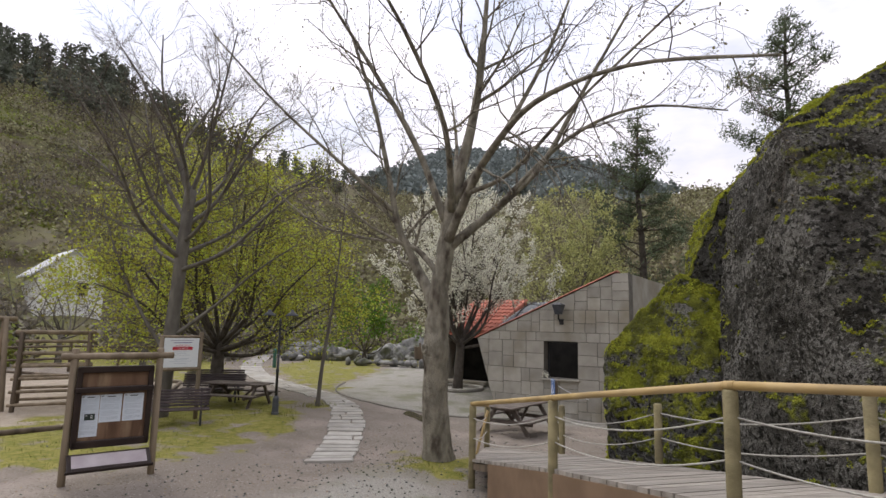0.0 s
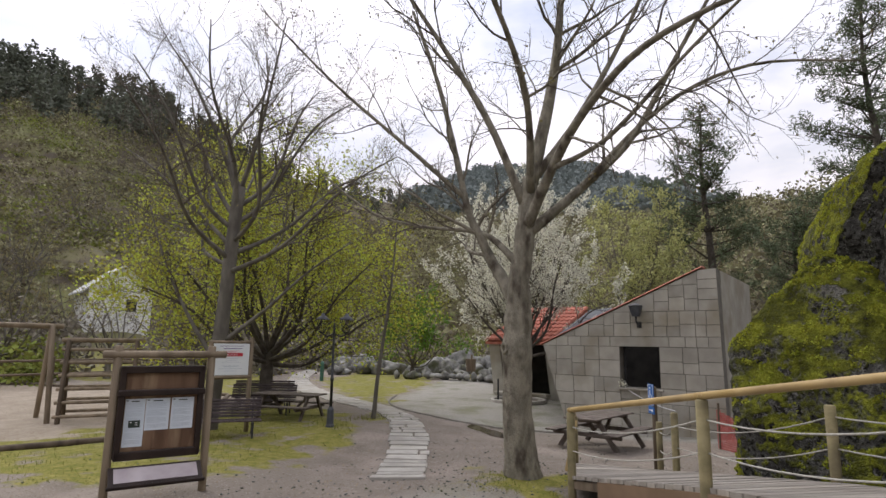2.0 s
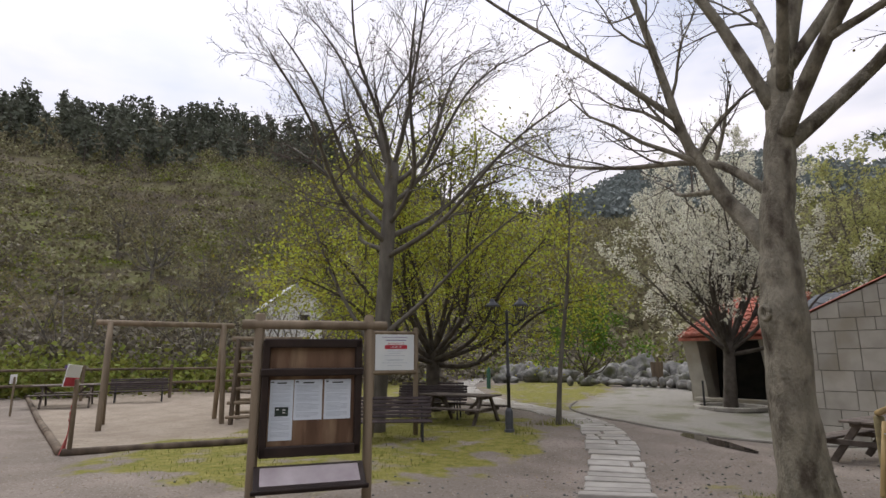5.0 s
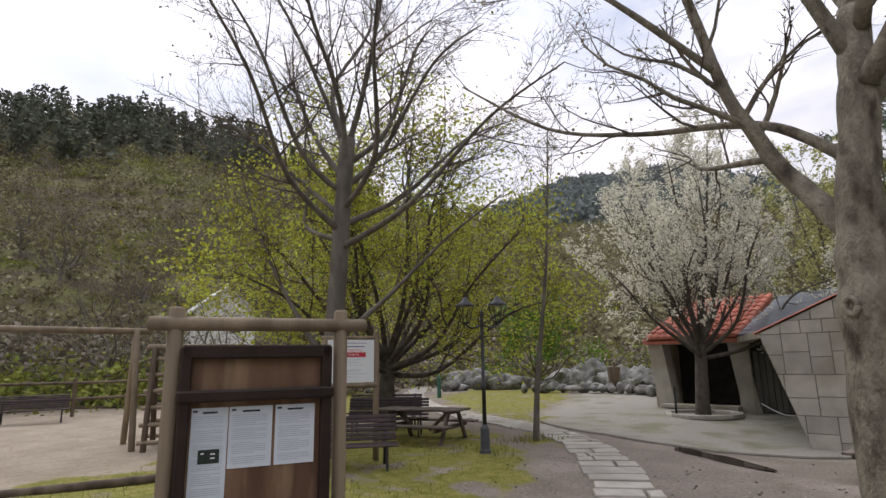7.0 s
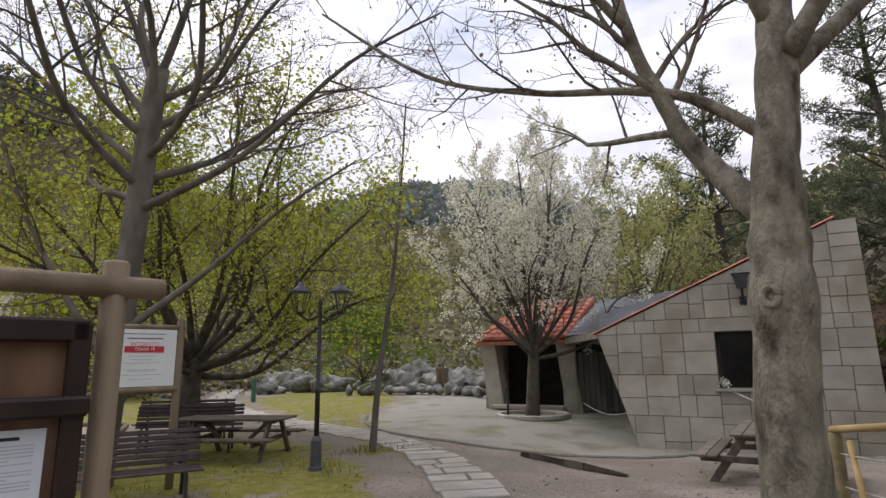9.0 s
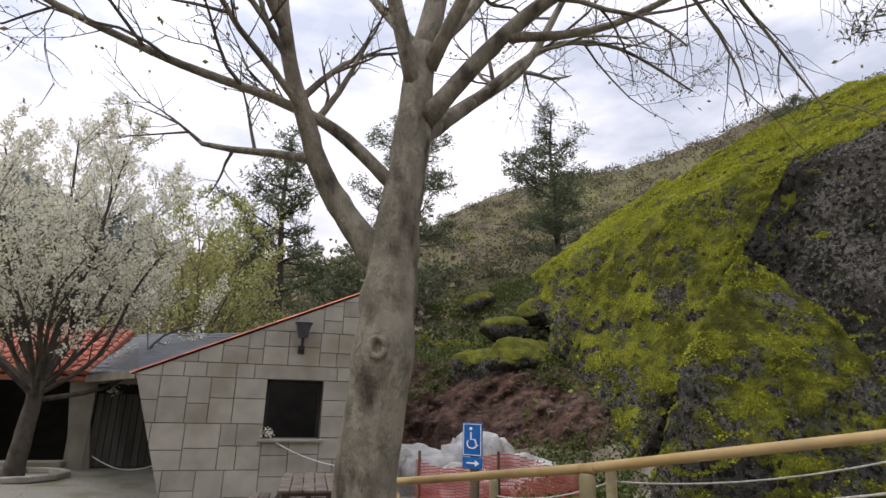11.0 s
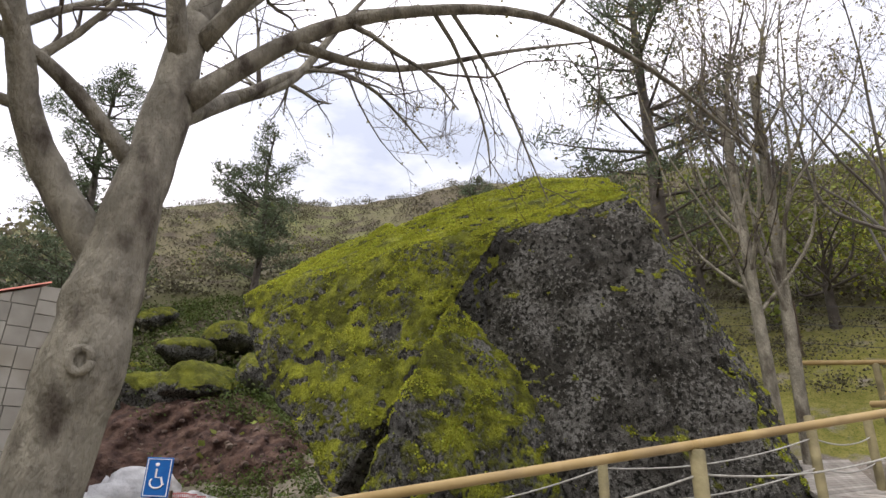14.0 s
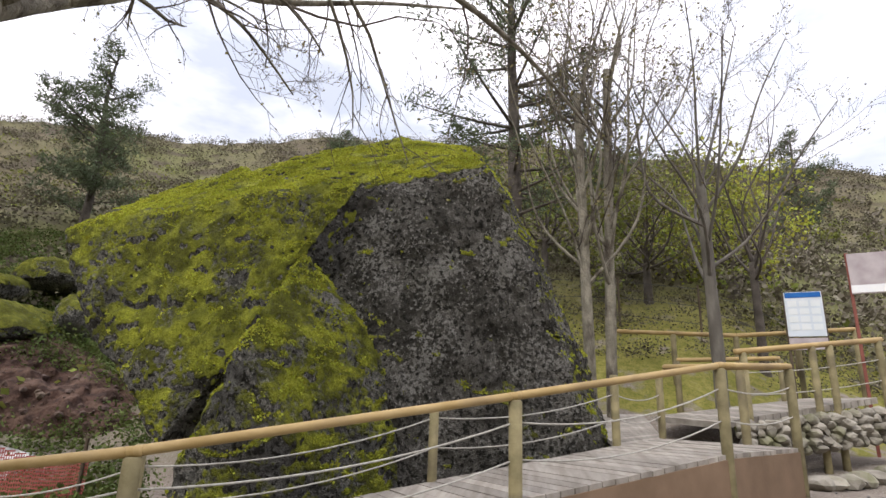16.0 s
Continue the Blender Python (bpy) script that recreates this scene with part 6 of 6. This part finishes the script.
def scatter(name, label, material, n, az, dist, r, h, tris, size, seed, keep=None):
    mb, rr = MB(), random.Random(seed)
    for _ in range(n):
        a = radians(rr.uniform(*az))
        d = dist[0] + (dist[1] - dist[0]) * rr.random() ** 0.75
        x, y = -2 + d * math.sin(a), 6 + d * math.cos(a)
        if keep and not keep(x, y, rr) or math.dist((x, y), (-34.2, 31.9)) < 5.5:
            continue
        if d < 44 and -53 < math.degrees(math.atan2(x + 1, y - 3.5)) < -46 and x < -20:
            continue
        k = rr.uniform(0.6, 1.4)
        clump(mb, x, y, H(x, y) - 0.05, r * k, h * k * rr.uniform(0.7, 1.2), tris, size, rr)
    ob = part(name, mb, material, None, label)
    return tagged(ob, category="scrub", kind="stuff")


patchy = lambda s, t: (lambda x, y, rr: noise.noise(Vector((x, y, s)) / 18) > t + rr.uniform(-.2, .2))
scatter("hill_scrub", "olive and brown scrub on the hillside", M_SCRUB, 3600, (-95, -12), (38, 190), 1.7, 1.9, 50, 0.42, 1)
scatter("hill_thicket", "bare brown thicket on the hillside", M_BROWNTWIG, 900, (-95, 30), (36, 130), 2.3, 3.4, 90, 0.3, 2, patchy(3, 0.0))
scatter("hill_green", "fresh green bushes on the hillside", M_SCRUBG, 800, (-95, 0), (38, 130), 1.9, 2.6, 84, 0.3, 3, patchy(9, 0.05))
scatter("valley_wood", "brown and green valley wood", M_SCRUB, 1500, (-24, 32), (45, 260), 2.6, 5, 64, 0.75, 4)
# far mountain wood, its haze carried by the leaf colour
scatter("far_wood", "forest on the far mountain, paled for haze", M_FARWOOD, 1500, (-24, 14), (260, 620), 6, 8, 34, 3.2, 5)
scatter("right_scrub", "low heath scrub on the steep slope", M_HEATH, 2800, (22, 135), (17.5, 75), 0.9, 0.9, 84, 0.15, 6)
scatter("right_thicket", "bare thicket on the steep slope", M_BROWNTWIG, 420, (60, 135), (17, 60), 1.1, 1.8, 40, 0.32, 7, patchy(5, 0.0))
scatter("right_green", "green bushes on the steep slope", M_SCRUBG, 600, (22, 135), (15, 60), 0.7, 0.8, 40, 0.22, 8, patchy(2, 0.0))
scatter("house_thicket", "bare bushes behind the stone house", M_BROWNTWIG, 260, (6, 34), (22, 50), 1.4, 2.8, 60, 0.3, 9, lambda x, y, rr: (x - 1) * 0.306 + (y - 16.3) * 0.952 > 6.5)
scatter("fence_hedge", "green and brown hedge behind the playground fence", M_SCRUBG, 230, (-92, -58), (21.5, 30), 1.0, 1.9, 90, 0.2, 10, lambda x, y, rr: x < -20.5 or y > 17)
scatter("fence_thicket", "dense bare thicket behind the playground", M_BROWNTWIG, 420, (-92, -34), (24, 36), 1.5, 3.2, 70, 0.26, 11, lambda x, y, rr: (x < -21 or y > 23))
scatter("river_thicket", "bare grey thicket beyond the river boulders", M_BROWNTWIG, 170, (-34, 4), (31, 44), 1.4, 2.3, 70, 0.28, 12)
scatter("river_green", "fresh green bushes beyond the river boulders", M_SCRUBG, 150, (-34, 8), (31, 46), 1.3, 1.8, 70, 0.25, 13)
scatter("bank_green", "green plants growing on the earth bank", M_FERN, 130, (43, 54), (7.8, 14.5), 0.35, 0.45, 70, 0.07, 14)
scatter("slope_thicket", "bare grey thicket on the slope behind the wire fence", M_BROWNTWIG, 170, (72, 132), (17, 28), 1.0, 2.3, 80, 0.16, 18)
scatter("bank_brush", "low brown brush on the grassy bank behind the boulder", M_HEATH, 520, (78, 128), (12.8, 22), 0.6, 0.4, 110, 0.055, 20, lambda x, y, rr: x > 9.6)
scatter("bank_top_green", "mossy plants and bramble above the earth bank", M_FERN, 1250, (24, 54), (15.3, 27), 0.5, 0.42, 80, 0.085, 16)
on_ledge = lambda x, y, rr: (H(x, y) + 0.8 * noise.noise(Vector((x, y, 0)) / 20)) % 3.4 < 0.75
scatter("terrace_grass", "green grass on the old terraces of the hillside", M_SCRUBG, 5200, (-80, -18), (40, 105), 1.1, 0.45, 34, 0.26, 19, on_ledge)
for _ in range(26):
    a, d, k = radians(rs.uniform(-78, -26)), rs.uniform(38, 72), rs.uniform(0.8, 1.35)
    x, y = -2 + d * math.sin(a), 6 + d * math.cos(a)
    if math.dist((x, y), (-34, 32)) < 7:
        continue
    copy_thing(first_bare, Matrix.Translation((x, y, H(x, y) - 0.1)) @ Matrix.Rotation(rs.uniform(0, 6.28), 4, "Z") @ Matrix.Diagonal((k, k, k, 1)) @ Matrix.Translation((24.0, -17.5, -H(-24, 17.5))))
mb, rr = MB(), random.Random(15)
ridge = MB()
for q in range(330):
    a = rr.uniform(-75, -22) if q < 190 else rr.uniform(-84, -47)
    el, r0, r1 = lerp_table(HILLS, a)
    d = r1 * (rr.uniform(0.80, 1.02) if q < 190 else rr.uniform(0.66, 1.0))
    x, y = -2 + d * math.sin(radians(a)), 6 + d * math.cos(radians(a))
    z = H(x, y)
    hh = rr.uniform(3.5, 7.5)
    for k in range(110):
        f = rr.random()
        wd = 2.2 * (1 - abs(f - 0.35) * 1.1)
        mb.leaf((x + rr.gauss(0, wd * 0.45), y + rr.gauss(0, wd * 0.45), z + 1.5 + f * hh), rr.uniform(0.55, 1.15), rr)
    ridge.tube([(x, y, z - 0.5), (x, y, z + hh * 0.8)], [0.22, 0.08], 4)
tagged(part("ridge_pines", mb, M_FARPINE, None, "dark pine wood along the ridge"), category="wood", kind="stuff")
tagged(part("ridge_trunks", ridge, M_BARKD, None, "trunks of the ridge pines"), category="wood", kind="stuff")

mb, rr = MB(), random.Random(77)
for poly, n in zip(GRASS, (5200, 3600, 2500, 500, 3000, 6000, 700)):
    xs, ys = [p[0] for p in poly], [p[1] for p in poly]
    for _ in range(n):
        x, y = rr.uniform(min(xs), max(xs)), rr.uniform(min(ys), max(ys))
        if inside(poly, x, y) and noise.noise(Vector((x * 1.1, y * 1.1, 5))) > -0.12:
            z = H(x, y)
            a, hgt = rr.uniform(0, 6.28), rr.uniform(0.02, 0.065)
            if math.dist((x, y), (-4.8, 14.3)) < 0.8 or math.dist((x, y), (-5.1, 12.6)) < 0.6:
                hgt *= 2.2
            e = Vector((math.cos(a), math.sin(a), 0))
            b = Vector((x, y, z - 0.005))
            mb.add([b - e * 0.006, b + e * 0.006, b + Vector((rr.gauss(0, .02), rr.gauss(0, .02), hgt))], [(0, 1, 2)])
tagged(part("grass_blades", mb, M_GRASS, None, "short mossy grass"), category="grass", kind="stuff")
mb, rr = MB(), random.Random(78)
for _ in range(5200):
    x, y = rr.gauss(-1.0, 4.2), rr.gauss(7.5, 4.2)
    if inside(SANDPIT, x, y) or (x > 2.6 and y > 3):
        continue
    p = Vector((x, y, H(x, y) + 0.006))
    a, s_ = rr.uniform(0, 6.28), rr.uniform(0.008, 0.022)
    e, f = Vector((math.cos(a), math.sin(a), rr.uniform(-.1, .3))) * s_, Vector((-math.sin(a), math.cos(a), rr.uniform(-.1, .3))) * s_ * 0.6
    mb.add([p - e, p + f, p + e, p - f], [(0, 1, 2, 3)])
tagged(part("leaf_litter", mb, M_LITTER, None, "dry leaves and chips strewn on the earth"), category="litter", kind="stuff")
pb = MB()
for _ in range(2600):
    x, y = rr.gauss(0.2, 2.2), rr.gauss(5.5, 3.4)
    r = rr.uniform(0.008, 0.026)
    pb.blob((x, y, H(x, y) + r * 0.3), r, r * 0.8, r * 0.6, rr.random(), 0.3, 1)
tagged(part("pebbles", pb, M_BOULDER, None, "loose pebbles in the gravel"), category="pebbles", kind="stuff")

# ---- river boulders ----
rr = random.Random(50)
for k in range(120):
    a = rr.uniform(-37, 2)
    d = rr.uniform(26.0, 31.5) if a < -6 else rr.uniform(24.5, 27)
    s_ = (0.2 + 0.75 * rr.random() ** 1.7) * (1.2 if d > 28 else 0.8)
    x, y = -2 + d * math.sin(radians(a)), 6 + d * math.cos(radians(a))
    if min((line[i] - Vector((x, y, 0))).length for i in range(0, len(line), 4)) < 1.3:
        continue
    tagged(part("river_boulder", MB().blob((x, y, H(x, y) + s_ * 0.35), s_ * rr.uniform(0.8, 1.4), s_, s_ * rr.uniform(0.6, 1.0), k + 400, 0.6, 3), M_BOULDER, None, "pale grey granite boulder by the river", True), category="boulder", group="river boulders")
# low rubble edge behind the plaza
for k in range(44):
    f = k / 43
    x, y = -9.6 + 10.0 * f + rr.uniform(-.15, .15), 26.8 + rr.uniform(-.2, .2) - 1.8 * f + 0.6 * math.sin(f * 3)
    tagged(part("edge_stone", MB().blob((x, y, H(x, y) + 0.18), 0.14 + 0.3 * rr.random() ** 2, 0.12 + 0.2 * rr.random(), 0.12 + 0.16 * rr.random(), k + 600, 0.3, 2), M_BOULDER, None, "rough stone in the low edge behind the gravel", True), category="stone", group="plaza edge stones")

# ---- far small things ----
binx = thing("litter_bin", "small wooden litter bin on a post among grass", "bin", T(-6.0, 27.3, H(-6.0, 27.3)))
part("post", MB().log((0, 0.15, -0.1), (0, 0.15, 1.2), 0.05, 8), M_LOGDARK, binx)
part("body", MB().tube([(0, 0, 0.4), (0, 0, 1.0)], [0.22, 0.26], 12), M_LOGDARK, binx)
gp = part("green_post", MB().tube([(-12.6, 24.6, 0.2), (-12.6, 24.6, 1.15), (-12.6, 24.6, 1.22)], [0.09, 0.09, 0.05], 8), mat("green paint", (0.04, 0.11, 0.08), (0.06, 0.14, 0.10), 6, 0.5, 0), None, "short green metal post beside the path")
tagged(gp, category="post")
hx, hy = -34.2, 31.9
hz_ = 3.0
hs = thing("white_house", "small whitewashed house with pale roof on the hillside", "house", T(hx, hy, hz_, 62))
part("wall", prism([(-2.1, -3.0), (2.1, -3.0), (2.1, 2.6), (0, 4.3), (-2.1, 2.6)], -0.2, 4.5), M_HOUSE, hs)
rf = MB()
for s_ in (-1, 1):
    rf.add([(0, -0.4, 4.42), (s_ * 2.5, -0.4, 2.4), (s_ * 2.5, 4.8, 2.4), (0, 4.8, 4.42), (0, -0.4, 4.30), (s_ * 2.5, -0.4, 2.28), (s_ * 2.5, 4.8, 2.28), (0, 4.8, 4.30)],
           [(0, 1, 2, 3), (7, 6, 5, 4), (0, 4, 5, 1), (1, 5, 6, 2), (2, 6, 7, 3), (3, 7, 4, 0)])
part("roof", rf, M_PALEROOF, hs)
# window as a near-black pane, the dark indoors painted in its colour
part("window", MB().box(0.7, 0.05, 0.9, T(0.7, -0.22, 1.5)), M_DARK, hs)
for k, (az, d, el, wd, ht, tl) in enumerate(((114.4, 12.6, 9.0, 0.62, 0.85, 0), (120.0, 12.5, 12.0, 0.9, 0.75, 1))):
    x, y = -2.35 + d * math.sin(radians(az)), 6.09 + d * math.cos(radians(az))
    zc = 1.69 + d * math.tan(radians(el))
    ib = thing("information_board", "tall information board on posts above the boardwalk" if tl else "information board with blue printed panel on dark posts", "sign", T(x, y, 0, -az + 8))
    for s_ in (-1, 1):
        part("post", MB().box(0.05, 0.05, zc + ht / 2 - H(x, y) + 0.25, T(s_ * wd / 2, 0.04, (zc + ht / 2 + H(x, y)) / 2 - 0.1), 0.005), M_RUST if tl else M_LOGDARK, ib)
    pn = part("panel", MB().box(wd, 0.03, ht, T(0, 0, zc), 0.004), M_PAPER if not tl else M_TRAY, ib)
    if not tl:
        part("title_band", MB().box(wd * 0.95, 0.004, 0.1, T(0, -0.018, zc + ht / 2 - 0.06)), M_BLUE, pn)
        mb = MB()
        for q in range(3):
            for r_ in range(4):
                mb.box(0.15, 0.004, 0.11, T(-0.19 + q * 0.19, -0.018, zc + 0.2 - r_ * 0.15))
        part("print_blocks", mb, M_WHITE, pn)
        part("lower_panel", MB().box(wd, 0.03, 0.22, T(0, 0, zc - ht / 2 - 0.14), 0.004), M_TRAY, ib)
    else:
        part("white_band", MB().box(wd, 0.004, 0.14, T(0, -0.018, zc - ht / 2 + 0.09)), M_SIGNWHITE, pn)
wire = thing("wire_fence", "green wire fence with thin metal posts on the grass bank", "fence")
wp = [Vector((12.4 + 0.5 * math.sin(k), 7.5 - k * 1.9, 0)) for k in range(7)]
for p in wp:
    part("post", MB().tube([(p.x, p.y, H(p.x, p.y) - 0.1), (p.x, p.y, H(p.x, p.y) + 1.3)], 0.03, 6), M_LOGDARK, wire)
for a, b in zip(wp, wp[1:]):
    for zz in (0.3, 0.75, 1.2):
        part("wire", MB().tube([(a.x, a.y, H(a.x, a.y) + zz), (b.x, b.y, H(b.x, b.y) + zz)], 0.008, 3), M_IRON, wire)


# ---- ashlar blocks of the front wall ----
def clip(poly, a, b):
    """The part of poly on the left of the line a-b."""
    out = []
    sd = lambda p: (b[0] - a[0]) * (p[1] - a[1]) - (b[1] - a[1]) * (p[0] - a[0])
    for p, q in zip(poly, poly[1:] + poly[:1]):
        sp, sq = sd(p), sd(q)
        if sp >= 0:
            out.append(p)
        if (sp >= 0) != (sq >= 0):
            t = sp / (sp - sq)
            out.append((p[0] + (q[0] - p[0]) * t, p[1] + (q[1] - p[1]) * t))
    return out


def ashlar(x0, x1, z0, z1, rr, out):
    """Split a field into blocks of uneven size."""
    w, h = x1 - x0, z1 - z0
    if (w > 0.62 and w >= h) or (w > 0.75):
        s = x0 + w * rr.uniform(0.36, 0.64)
        ashlar(x0, s, z0, z1, rr, out), ashlar(s, x1, z0, z1, rr, out)
    elif h > 0.5 or (h > 0.42 and w < 0.3):
        s = z0 + h * rr.uniform(0.4, 0.6)
        ashlar(x0, x1, z0, s, rr, out), ashlar(x0, x1, s, z1, rr, out)
    else:
        out.append((x0, x1, z0, z1))


rr = random.Random(19)
blocks = []
x0, x1, z0, z1 = WIN
for fld in ((-2.3, x0, -0.2, 0.62), (-2.3, x0, 0.62, 1.4), (-2.3, x0, 1.4, z1), (x0, x1, -0.2, z0 - 0.03), (x1, 2.55, -0.2, 0.8), (x1, 2.55, 0.8, 1.55), (x1, 2.55, 1.55, z1), (-2.3, 2.55, z1 + 0.26, 3.1), (-2.3, 2.55, 3.1, 4.2),
            (-2.3, x0 - 0.25, z1, z1 + 0.26), (x1 + 0.25, 2.55, z1, z1 + 0.26)):
    ashlar(*fld, rr, blocks)
blocks.append((x0 - 0.25, x1 + 0.25, z1, z1 + 0.26))
for a0, a1, b0, b1 in blocks:
    g = 0.006
    poly = [(a0 + g, b0 + g), (a1 - g, b0 + g), (a1 - g, b1 - g), (a0 + g, b1 - g)]
    for p, q in zip(GAB, GAB[1:] + GAB[:1]):
        if poly:
            poly = clip(poly, p, q)
    if len(poly) < 3:
        continue
    k = len(poly)
    cx, cz = sum(p[0] for p in poly) / k, sum(p[1] for p in poly) / k
    pr = -0.012 - rr.uniform(0, 0.008)
    vs = [(cx + (p[0] - cx) * 0.975, pr, cz + (p[1] - cz) * 0.975) for p in poly] + [(p[0], pr + 0.008, p[1]) for p in poly] + [(p[0], 0.01, p[1]) for p in poly]
    fs = [tuple(range(k))] + [(i, i + k, (i + 1) % k + k, (i + 1) % k) for i in range(k)] + [(i + k, i + 2 * k, (i + 1) % k + 2 * k, (i + 1) % k + k) for i in range(k)]
    part("ashlar_block", MB().add(vs, fs), M_WALL, wall)
